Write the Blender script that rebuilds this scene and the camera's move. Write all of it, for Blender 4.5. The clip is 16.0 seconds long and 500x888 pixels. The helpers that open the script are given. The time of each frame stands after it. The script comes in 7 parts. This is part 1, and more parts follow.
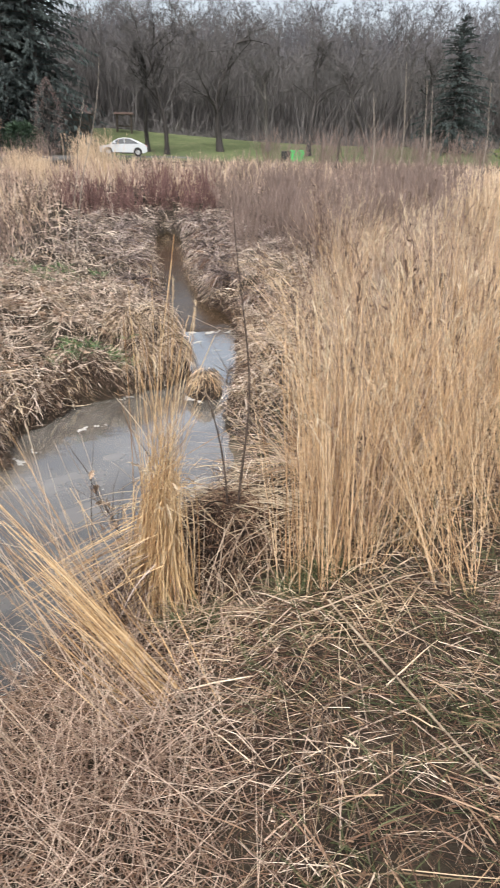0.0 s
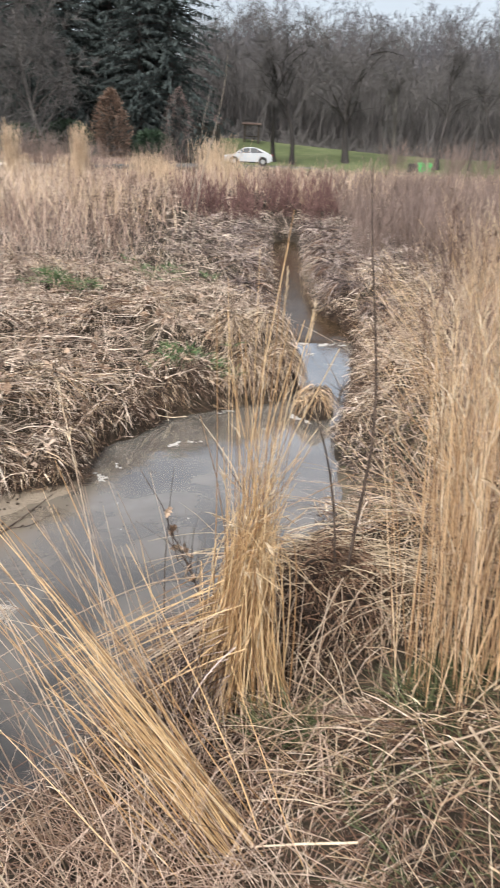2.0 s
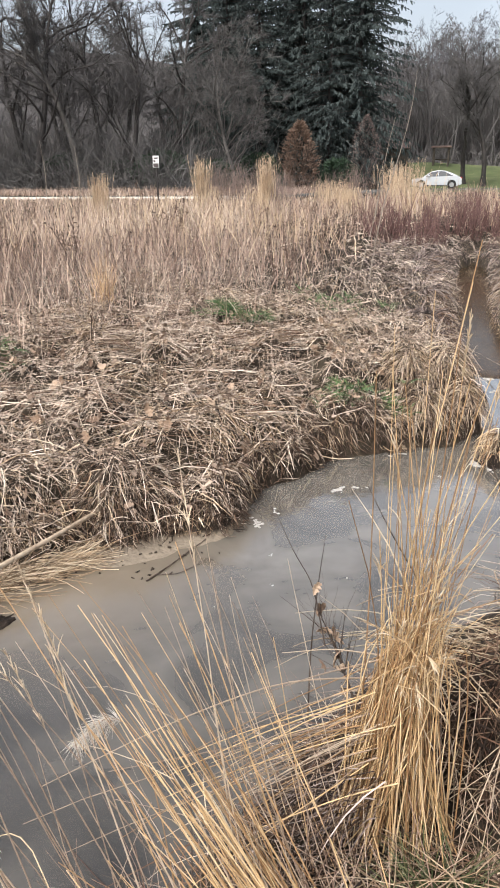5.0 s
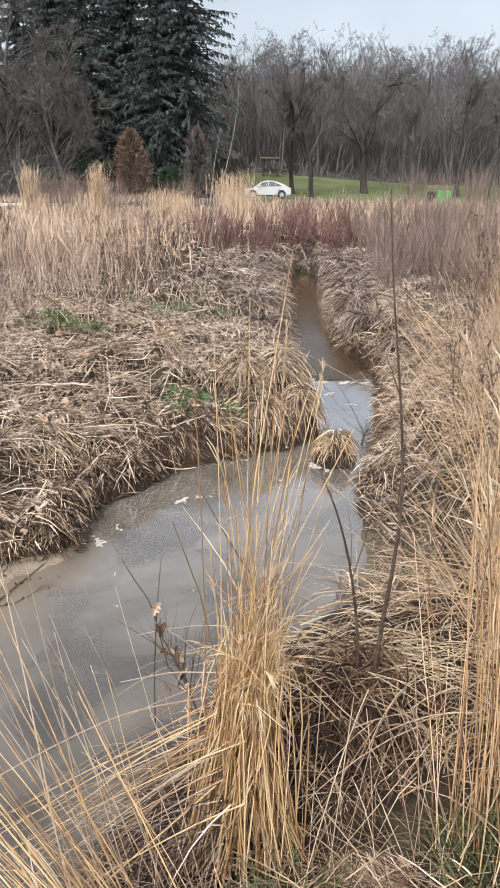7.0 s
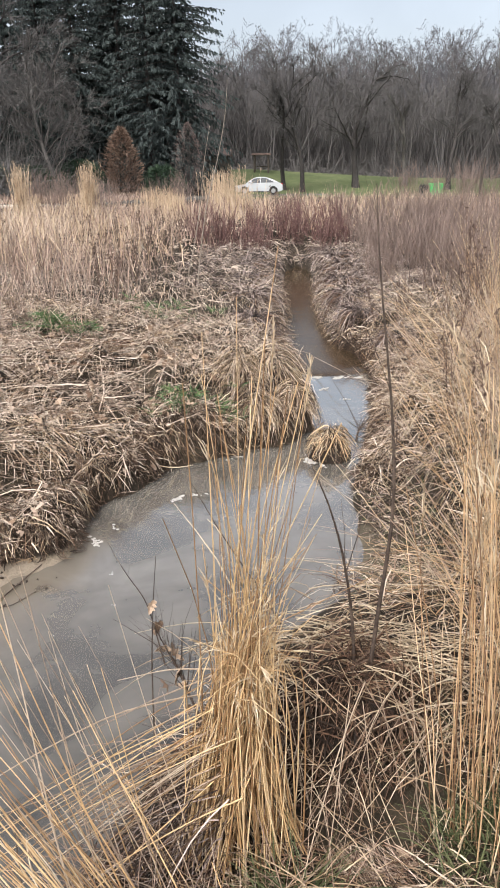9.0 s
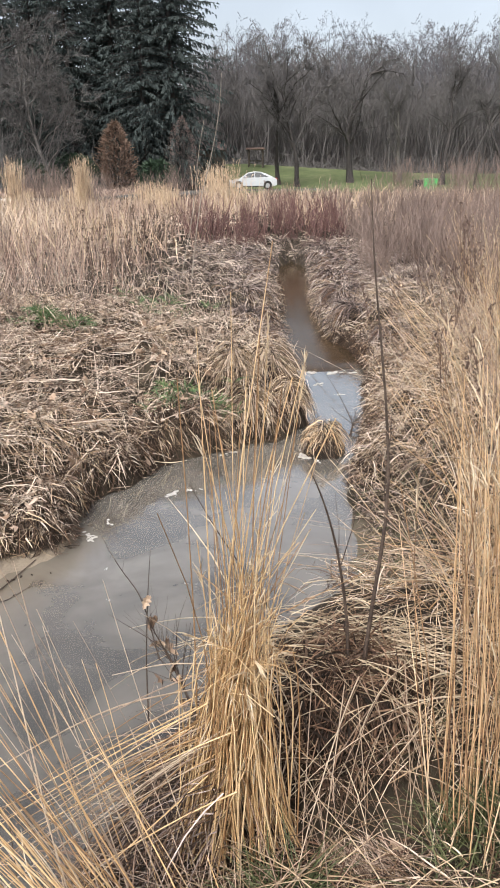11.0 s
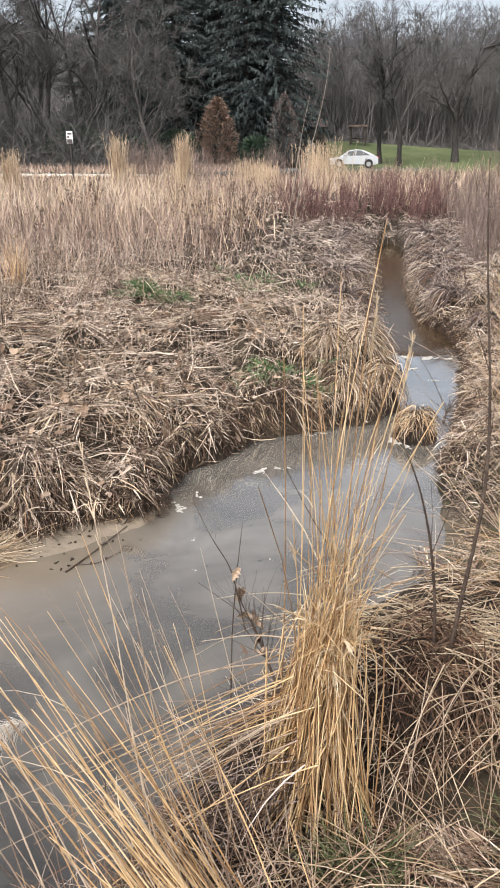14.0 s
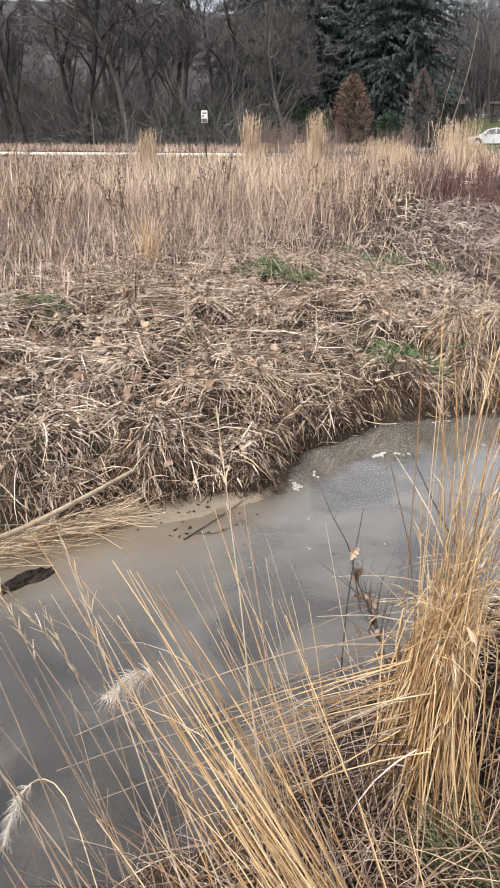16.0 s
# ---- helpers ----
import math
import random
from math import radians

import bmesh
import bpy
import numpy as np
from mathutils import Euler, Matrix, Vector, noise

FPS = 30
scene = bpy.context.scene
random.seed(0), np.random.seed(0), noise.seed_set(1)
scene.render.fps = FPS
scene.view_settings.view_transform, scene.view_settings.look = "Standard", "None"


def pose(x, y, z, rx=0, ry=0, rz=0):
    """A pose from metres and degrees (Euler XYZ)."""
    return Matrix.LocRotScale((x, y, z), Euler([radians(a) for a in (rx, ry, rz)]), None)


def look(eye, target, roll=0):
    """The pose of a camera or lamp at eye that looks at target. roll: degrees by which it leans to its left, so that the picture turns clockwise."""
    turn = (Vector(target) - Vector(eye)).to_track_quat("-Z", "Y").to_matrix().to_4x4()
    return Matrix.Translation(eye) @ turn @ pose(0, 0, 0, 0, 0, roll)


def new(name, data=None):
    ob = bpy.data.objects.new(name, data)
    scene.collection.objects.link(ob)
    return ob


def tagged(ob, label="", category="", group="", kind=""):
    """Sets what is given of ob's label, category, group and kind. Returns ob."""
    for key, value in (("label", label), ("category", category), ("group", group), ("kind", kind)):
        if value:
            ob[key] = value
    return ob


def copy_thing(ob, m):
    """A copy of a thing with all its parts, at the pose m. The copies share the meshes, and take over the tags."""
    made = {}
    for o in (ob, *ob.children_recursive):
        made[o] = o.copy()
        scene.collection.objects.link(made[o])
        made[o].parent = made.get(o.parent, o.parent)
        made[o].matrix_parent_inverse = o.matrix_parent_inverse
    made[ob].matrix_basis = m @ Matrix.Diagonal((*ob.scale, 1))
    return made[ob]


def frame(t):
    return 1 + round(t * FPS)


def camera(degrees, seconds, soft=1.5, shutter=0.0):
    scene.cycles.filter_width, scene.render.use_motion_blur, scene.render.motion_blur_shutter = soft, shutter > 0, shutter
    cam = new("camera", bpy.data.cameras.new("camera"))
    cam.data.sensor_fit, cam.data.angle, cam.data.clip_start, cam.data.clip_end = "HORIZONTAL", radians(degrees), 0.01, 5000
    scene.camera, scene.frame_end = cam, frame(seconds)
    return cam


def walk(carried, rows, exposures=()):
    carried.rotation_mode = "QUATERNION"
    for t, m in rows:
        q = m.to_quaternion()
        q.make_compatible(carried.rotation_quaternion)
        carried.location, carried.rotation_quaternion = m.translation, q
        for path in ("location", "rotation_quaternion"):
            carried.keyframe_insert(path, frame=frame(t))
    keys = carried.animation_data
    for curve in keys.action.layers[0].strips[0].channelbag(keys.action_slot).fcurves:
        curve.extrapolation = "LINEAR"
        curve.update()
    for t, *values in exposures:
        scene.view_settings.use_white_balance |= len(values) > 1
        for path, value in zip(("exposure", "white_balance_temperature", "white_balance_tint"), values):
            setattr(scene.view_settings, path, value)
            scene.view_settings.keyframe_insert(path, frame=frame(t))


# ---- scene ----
cam = camera(38.0, 16.0, 1.8, 0.2)
PATH = [
    (0, (0.177, -1.618, 2.465), (0.392, 0.214, 1.692), 1.3),
    (0.5, (0.211, -1.477, 2.397), (0.611, 0.319, 1.613), 3.4),
    (1, (0.219, -1.172, 2.328), (0.623, 0.628, 1.554), 3.4),
    (1.5, (0.159, -0.968, 2.322), (0.419, 0.868, 1.571), 3.9),
    (2, (0.186, -0.795, 2.256), (0.12, 1.057, 1.503), 2.4),
    (2.5, (0.255, -0.592, 2.265), (-0.225, 1.203, 1.526), 1.7),
    (3, (0.334, -0.47, 2.253), (-0.32, 1.263, 1.498), -0.1),
    (3.2, (0.331, -0.457, 2.267), (-0.296, 1.283, 1.506), -0.8),
    (5.3, (0.185, -0.303, 2.239), (-0.311, 1.512, 1.56), -0.3),
    (5.5, (0.208, -0.278, 2.243), (-0.195, 1.564, 1.575), 0.0),
    (6, (0.238, -0.254, 2.243), (0.025, 1.625, 1.592), 0.4),
    (6.5, (0.237, -0.25, 2.239), (0.084, 1.63, 1.574), 0.5),
    (7, (0.246, -0.247, 2.238), (0.107, 1.629, 1.56), 0.5),
    (7.5, (0.252, -0.251, 2.238), (0.112, 1.624, 1.554), 0.2),
    (8, (0.256, -0.251, 2.239), (0.113, 1.62, 1.548), -0.1),
    (8.5, (0.263, -0.252, 2.239), (0.123, 1.62, 1.549), -0.5),
    (9, (0.267, -0.253, 2.239), (0.135, 1.621, 1.553), -0.7),
    (11.5, (0.266, -0.257, 2.24), (0.151, 1.613, 1.539), -0.5),
    (12, (0.261, -0.26, 2.242), (0.131, 1.607, 1.538), -0.3),
    (12.5, (0.252, -0.261, 2.237), (0.093, 1.6, 1.52), 0.1),
    (13, (0.238, -0.267, 2.235), (0.025, 1.583, 1.505), 0.4),
    (13.5, (0.229, -0.27, 2.238), (-0.056, 1.565, 1.495), 0.3),
    (14, (0.225, -0.281, 2.239), (-0.118, 1.542, 1.491), 0.1),
    (14.5, (0.215, -0.266, 2.221), (-0.196, 1.542, 1.472), -0.1),
    (15, (0.203, -0.278, 2.219), (-0.285, 1.507, 1.462), -0.2),
    (15.5, (0.193, -0.288, 2.221), (-0.372, 1.467, 1.447), -0.3),
    (16, (0.184, -0.305, 2.221), (-0.453, 1.417, 1.428), -0.1),
]
walk(cam, [(t, look(eye, target, roll)) for t, eye, target, roll in PATH], [(0, 0.85), (16, 0.85)])

# ---- world, sun ----
world = bpy.data.worlds.new("overcast_sky")
scene.world = world
world.use_nodes = True
wn, wl = world.node_tree.nodes, world.node_tree.links
wn.clear()
w_out = wn.new("ShaderNodeOutputWorld")
w_bg = wn.new("ShaderNodeBackground")
w_sky = wn.new("ShaderNodeTexSky")
w_sky.sky_type, w_sky.sun_disc = "NISHITA", False
w_sky.sun_elevation, w_sky.sun_rotation = radians(52), radians(200)
w_sky.air_density, w_sky.dust_density, w_sky.ozone_density = 1.0, 4.0, 1.0
w_hsv = wn.new("ShaderNodeHueSaturation")
w_hsv.inputs["Saturation"].default_value = 0.5
w_bg.inputs["Strength"].default_value = 0.1295
wl.new(w_sky.outputs["Color"], w_hsv.inputs["Color"])
# soft unevenness of the cloud cover
w_pos, w_cloud, w_range, w_mul = (wn.new(k) for k in ("ShaderNodeTexCoord", "ShaderNodeTexNoise", "ShaderNodeMapRange", "ShaderNodeVectorMath"))
w_cloud.inputs["Scale"].default_value, w_cloud.inputs["Detail"].default_value, w_cloud.inputs["Distortion"].default_value = 3.2, 6, 0.4
w_range.inputs["From Min"].default_value, w_range.inputs["From Max"].default_value = 0.3, 0.7
w_range.inputs["To Min"].default_value, w_range.inputs["To Max"].default_value = 0.84, 1.12
w_mul.operation = "SCALE"
wl.new(w_pos.outputs["Generated"], w_cloud.inputs["Vector"])
wl.new(w_cloud.outputs["Fac"], w_range.inputs["Value"])
wl.new(w_hsv.outputs["Color"], w_mul.inputs[0])
wl.new(w_range.outputs["Result"], w_mul.inputs["Scale"])
wl.new(w_mul.outputs["Vector"], w_bg.inputs["Color"])
wl.new(w_bg.outputs["Background"], w_out.inputs["Surface"])

sun_data = bpy.data.lights.new("sun", "SUN")
sun_data.energy, sun_data.angle, sun_data.color = 2.1, radians(25), (1.0, 0.97, 0.93)
sun = new("sun", sun_data)
sun.matrix_world = look((-17, -50, 70), (0, 0, 0))


# ---- materials ----
def material(name, tones, rough=0.75, scale=6.0, island=False, per_object=False, bump=0.0, bump_scale=40.0, mix=0.5,
             metal=0.0, spec=0.3, stretch=(1, 1, 1)):
    """Tones blended by noise at two scales, and by the random number of each strand or object."""
    m = bpy.data.materials.new(name)
    m.use_nodes = True
    nt = m.node_tree
    b = nt.nodes["Principled BSDF"]
    b.inputs["Roughness"].default_value, b.inputs["Metallic"].default_value = rough, metal
    b.inputs["Specular IOR Level"].default_value = spec
    coord = nt.nodes.new("ShaderNodeTexCoord")
    mapping = nt.nodes.new("ShaderNodeMapping")
    mapping.inputs["Scale"].default_value = stretch
    nt.links.new(coord.outputs["Object"], mapping.inputs["Vector"])
    coarse, fine = nt.nodes.new("ShaderNodeTexNoise"), nt.nodes.new("ShaderNodeTexNoise")
    coarse.inputs["Scale"].default_value, fine.inputs["Scale"].default_value = scale, scale * 7.3
    coarse.inputs["Detail"].default_value = fine.inputs["Detail"].default_value = 4
    for n in (coarse, fine):
        nt.links.new(mapping.outputs["Vector"], n.inputs["Vector"])
    both = nt.nodes.new("ShaderNodeMix")
    both.inputs[0].default_value = 0.4
    nt.links.new(coarse.outputs["Fac"], both.inputs[2])
    nt.links.new(fine.outputs["Fac"], both.inputs[3])
    wide = nt.nodes.new("ShaderNodeMapRange")
    wide.inputs["From Min"].default_value, wide.inputs["From Max"].default_value = 0.3, 0.7
    nt.links.new(both.outputs[0], wide.inputs["Value"])
    fac = wide.outputs["Result"]
    if island or per_object:
        if island:
            src = nt.nodes.new("ShaderNodeNewGeometry").outputs["Random Per Island"]
        else:
            src = nt.nodes.new("ShaderNodeObjectInfo").outputs["Random"]
        blend = nt.nodes.new("ShaderNodeMix")
        blend.inputs[0].default_value = mix
        nt.links.new(fac, blend.inputs[2])
        nt.links.new(src, blend.inputs[3])
        fac = blend.outputs[0]
    ramp = nt.nodes.new("ShaderNodeValToRGB")
    els = ramp.color_ramp.elements
    for i, c in enumerate(tones):
        pos = 0.12 + 0.76 * i / max(1, len(tones) - 1)
        e = els[i] if i < 2 else els.new(pos)
        e.position, e.color = pos, (*c, 1)
    nt.links.new(fac, ramp.inputs["Fac"])
    nt.links.new(ramp.outputs["Color"], b.inputs["Base Color"])
    if bump:
        bn, bu = nt.nodes.new("ShaderNodeTexNoise"), nt.nodes.new("ShaderNodeBump")
        bn.inputs["Scale"].default_value, bn.inputs["Detail"].default_value = bump_scale, 5
        bu.inputs["Strength"].default_value, bu.inputs["Distance"].default_value = bump, 0.02
        nt.links.new(mapping.outputs["Vector"], bn.inputs["Vector"])
        nt.links.new(bn.outputs["Fac"], bu.inputs["Height"])
        nt.links.new(bu.outputs["Normal"], b.inputs["Normal"])
    return m


# damp soil and peat, darkened further to stand for shade in holes
M_SOIL = material("damp_and_shade_dark_soil", [(0.012, 0.0088, 0.0055), (0.028, 0.021, 0.0135), (0.06, 0.047, 0.031)], 0.95, 2.2, bump=0.9, bump_scale=30)
M_CLOD = material("shade_dark_root_peat", [(0.01, 0.007, 0.005), (0.022, 0.015, 0.011), (0.05, 0.036, 0.026)], 0.95, 8.0, bump=0.8, bump_scale=60)
M_STRAW = material("golden_reed_straw", [(0.18, 0.1, 0.055), (0.53, 0.34, 0.185), (0.74, 0.525, 0.315), (0.82, 0.65, 0.45)], 0.6, 3.0, island=True, mix=0.75)
M_BLADE = material("pale_reed_leaf", [(0.3, 0.22, 0.14), (0.48, 0.38, 0.26), (0.66, 0.56, 0.42)], 0.65, 3.0, island=True, mix=0.75)
M_MAT = material("weathered_matted_grass", [(0.03, 0.02, 0.015), (0.19, 0.137, 0.104), (0.56, 0.44, 0.345), (0.84, 0.72, 0.59)], 0.8, 1.2, island=True, mix=0.7)
M_MATTAN = material("tan_sedge_blades", [(0.1, 0.065, 0.038), (0.33, 0.228, 0.14), (0.57, 0.44, 0.3), (0.76, 0.64, 0.48)], 0.75, 2.0, island=True, mix=0.7)
M_MATGREY = material("grey_dead_sedge", [(0.03, 0.022, 0.018), (0.2, 0.15, 0.116), (0.57, 0.46, 0.37), (0.85, 0.74, 0.62)], 0.85, 1.5, island=True, mix=0.7)
M_PALESTRAW = material("bleached_pinkish_straw", [(0.4, 0.3, 0.225), (0.68, 0.55, 0.44), (0.9, 0.78, 0.66)], 0.75, 1.5, island=True, mix=0.7)
M_MEADOW = material("rusty_meadow_grass", [(0.15, 0.094, 0.074), (0.33, 0.228, 0.178), (0.5, 0.378, 0.3), (0.67, 0.545, 0.44)], 0.8, 0.16, island=True, mix=0.5)
M_BLOND = material("blond_meadow_grass", [(0.38, 0.265, 0.17), (0.56, 0.42, 0.29), (0.7, 0.57, 0.41)], 0.75, 0.3, island=True, mix=0.6)
M_FORB = material("brown_forb_stalk", [(0.07, 0.045, 0.035), (0.13, 0.085, 0.065), (0.2, 0.14, 0.11)], 0.85, 2.0, island=True)
M_REDTWIG = material("dark_red_twigs", [(0.075, 0.036, 0.034), (0.165, 0.088, 0.079), (0.29, 0.19, 0.168)], 0.7, 0.9, island=True)
M_GREYTWIG = material("mauve_grey_twigs", [(0.14, 0.1, 0.085), (0.23, 0.17, 0.145), (0.33, 0.255, 0.22)], 0.8, 0.6, island=True)
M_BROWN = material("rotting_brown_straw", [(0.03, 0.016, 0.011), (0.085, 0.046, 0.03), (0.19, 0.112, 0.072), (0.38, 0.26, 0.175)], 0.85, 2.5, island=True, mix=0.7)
# wet rotten sedge, dark enough to carry shade of gaps and overhangs too
M_ROTSHADE = material("sodden_and_shade_dark_sedge", [(0.01, 0.006, 0.004), (0.032, 0.019, 0.012), (0.075, 0.046, 0.03), (0.17, 0.11, 0.072)], 0.7, 2.5, island=True, mix=0.7)
M_CULM = material("golden_reed_culm", [(0.22, 0.12, 0.056), (0.47, 0.3, 0.15), (0.64, 0.445, 0.24), (0.74, 0.57, 0.36)], 0.55, 3.0, per_object=True, mix=0.75)
M_SILVER = material("silvery_seed_fluff", [(0.42, 0.37, 0.32), (0.58, 0.53, 0.47), (0.72, 0.67, 0.6)], 0.8, 3.0, island=True)
M_PALECULM = material("bleached_reed_culm", [(0.2, 0.14, 0.1), (0.36, 0.27, 0.195), (0.55, 0.44, 0.33)], 0.6, 9.0, per_object=True, mix=0.75)
M_DULLREED = material("dull_pinkish_reed", [(0.13, 0.08, 0.06), (0.33, 0.225, 0.165), (0.5, 0.37, 0.285), (0.68, 0.55, 0.44)], 0.65, 3.0, island=True, mix=0.75)
M_SPROUT = material("bright_green_sprout", [(0.04, 0.08, 0.034), (0.08, 0.14, 0.055), (0.15, 0.2, 0.08)], 0.6, 5.0, island=True)
M_MAUVEGRASS = material("mauve_grey_dead_grass", [(0.026, 0.018, 0.016), (0.09, 0.067, 0.06), (0.27, 0.212, 0.19), (0.56, 0.47, 0.42)], 0.85, 1.5, island=True, mix=0.7)
M_GREEN = material("fresh_green_grass", [(0.028, 0.036, 0.014), (0.062, 0.076, 0.03), (0.15, 0.155, 0.075)], 0.6, 5.0, island=True)
M_LAWN = material("mown_lawn", [(0.07, 0.086, 0.036), (0.098, 0.121, 0.048), (0.15, 0.16, 0.08)], 0.85, 0.25, bump=0.5, bump_scale=8)
M_BARK = material("dark_furrowed_bark", [(0.026, 0.023, 0.022), (0.046, 0.041, 0.039), (0.07, 0.063, 0.06)], 0.9, 1.4, bump=0.8, bump_scale=10, stretch=(1, 1, 0.25))
M_PALEBARK = material("pale_grey_bark", [(0.066, 0.06, 0.056), (0.115, 0.105, 0.097), (0.18, 0.167, 0.155)], 0.85, 1.2, bump=0.6, bump_scale=10, stretch=(1, 1, 0.3))
M_TWIG = material("grey_brown_twigs", [(0.078, 0.073, 0.072), (0.108, 0.102, 0.1), (0.14, 0.132, 0.13)], 0.9, 0.25, island=True, mix=0.6)
# far woods: distance haze is put into the grey of the twigs
M_WOODS = material("far_haze_grey_twigs", [(0.095, 0.088, 0.085), (0.115, 0.107, 0.104), (0.135, 0.127, 0.124)], 0.95, 0.05, island=True, mix=0.6)
M_GREYBRANCH = material("lichen_grey_twigs", [(0.07, 0.066, 0.063), (0.11, 0.104, 0.1), (0.15, 0.143, 0.138)], 0.9, 0.25, island=True, mix=0.6)
# hill twigs paler still, standing for thicker haze
M_HAZEWOODS = material("haze_paled_twigs", [(0.108, 0.104, 0.111), (0.13, 0.125, 0.133), (0.155, 0.15, 0.158)], 0.95, 0.05, island=True, mix=0.6)
M_HILL = material("woodland_leaf_litter", [(0.04, 0.036, 0.035), (0.068, 0.062, 0.06), (0.1, 0.092, 0.09)], 0.95, 0.12, bump=0.6, bump_scale=2)
M_SPRUCE = material("dark_spruce_needles", [(0.052, 0.064, 0.064), (0.062, 0.076, 0.074), (0.072, 0.087, 0.082)], 0.9, 0.25, island=True, spec=0.0)
M_RUST = material("rusty_dead_foliage", [(0.14, 0.088, 0.065), (0.18, 0.12, 0.088), (0.225, 0.158, 0.12)], 0.85, 0.6, island=True)
M_MAUVE = material("mauve_brown_twigs", [(0.09, 0.065, 0.06), (0.15, 0.11, 0.1), (0.2, 0.155, 0.14)], 0.85, 0.6, island=True)
M_SHRUB = material("yellow_green_shrub", [(0.06, 0.09, 0.022), (0.13, 0.17, 0.045), (0.2, 0.24, 0.075)], 0.7, 0.8, island=True)
M_DARKSHRUB = material("dark_evergreen_shrub", [(0.015, 0.03, 0.017), (0.03, 0.055, 0.03), (0.05, 0.085, 0.05)], 0.6, 0.8, island=True)
M_STEM = material("brown_sapling_bark", [(0.03, 0.021, 0.017), (0.062, 0.044, 0.034), (0.11, 0.08, 0.062)], 0.7, 14.0, bump=0.4, bump_scale=90)
M_PALESTEM = material("pale_dead_sapling", [(0.16, 0.135, 0.11), (0.27, 0.23, 0.19), (0.38, 0.335, 0.28)], 0.8, 5.0)
M_LOG = material("bleached_driftwood", [(0.2, 0.15, 0.105), (0.36, 0.28, 0.2), (0.48, 0.4, 0.3)], 0.85, 6.0, bump=0.5, bump_scale=50, stretch=(1, 1, 0.3))
M_LEAF = material("fallen_oak_leaf", [(0.15, 0.095, 0.065), (0.3, 0.21, 0.145), (0.47, 0.355, 0.26)], 0.7, 20.0, per_object=True, mix=0.7)
M_CRUMB = material("crumbled_brown_leaves", [(0.06, 0.04, 0.028), (0.16, 0.11, 0.08), (0.31, 0.23, 0.175), (0.5, 0.4, 0.32)], 0.8, 3.0, island=True, mix=0.75)
M_FOAM = material("creek_foam", [(0.3, 0.28, 0.25), (0.52, 0.5, 0.47)], 0.5, 30.0)
M_ROAD = material("worn_asphalt", [(0.075, 0.075, 0.075), (0.12, 0.118, 0.113), (0.17, 0.165, 0.155)], 0.9, 0.5, bump=0.3, bump_scale=30)
M_KERB = material("pale_concrete", [(0.5, 0.46, 0.4), (0.66, 0.62, 0.55)], 0.85, 1.0, bump=0.3, bump_scale=20)
M_CARPAINT = material("white_car_paint", [(0.43, 0.45, 0.47), (0.48, 0.5, 0.52)], 0.25, 1.0, spec=0.5)
M_CARGLASS = material("dark_car_glass", [(0.05, 0.055, 0.06), (0.08, 0.086, 0.09)], 0.08, 1.0, spec=0.6)
M_RUBBER = material("black_rubber", [(0.015, 0.015, 0.015), (0.03, 0.03, 0.03)], 0.8, 10.0)
M_RIM = material("alloy_rim", [(0.35, 0.35, 0.36), (0.5, 0.5, 0.51)], 0.35, 5.0, metal=0.8)
M_TAIL = material("red_lamp_lens", [(0.3, 0.01, 0.01), (0.4, 0.02, 0.02)], 0.2, 5.0)
M_HEADLAMP = material("clear_lamp_lens", [(0.6, 0.62, 0.64), (0.75, 0.77, 0.8)], 0.12, 5.0)
M_GREENBOX = material("bright_green_plastic", [(0.07, 0.4, 0.11), (0.1, 0.5, 0.15)], 0.5, 2.0)
M_DARKBOX = material("dark_panel", [(0.02, 0.022, 0.02), (0.04, 0.042, 0.04)], 0.6, 2.0)
M_TIMBER = material("weathered_timber", [(0.045, 0.037, 0.03), (0.08, 0.066, 0.055), (0.12, 0.1, 0.085)], 0.85, 2.0, bump=0.4, bump_scale=20, stretch=(1, 1, 0.2))
M_REDROOF = material("faded_red_roof", [(0.13, 0.09, 0.08), (0.21, 0.15, 0.13)], 0.85, 2.0)
M_SIGN = material("white_sign_card", [(0.7, 0.7, 0.68), (0.8, 0.8, 0.78)], 0.5, 4.0)
M_INK = material("dark_sign_print", [(0.06, 0.05, 0.05), (0.12, 0.1, 0.1)], 0.6, 4.0)


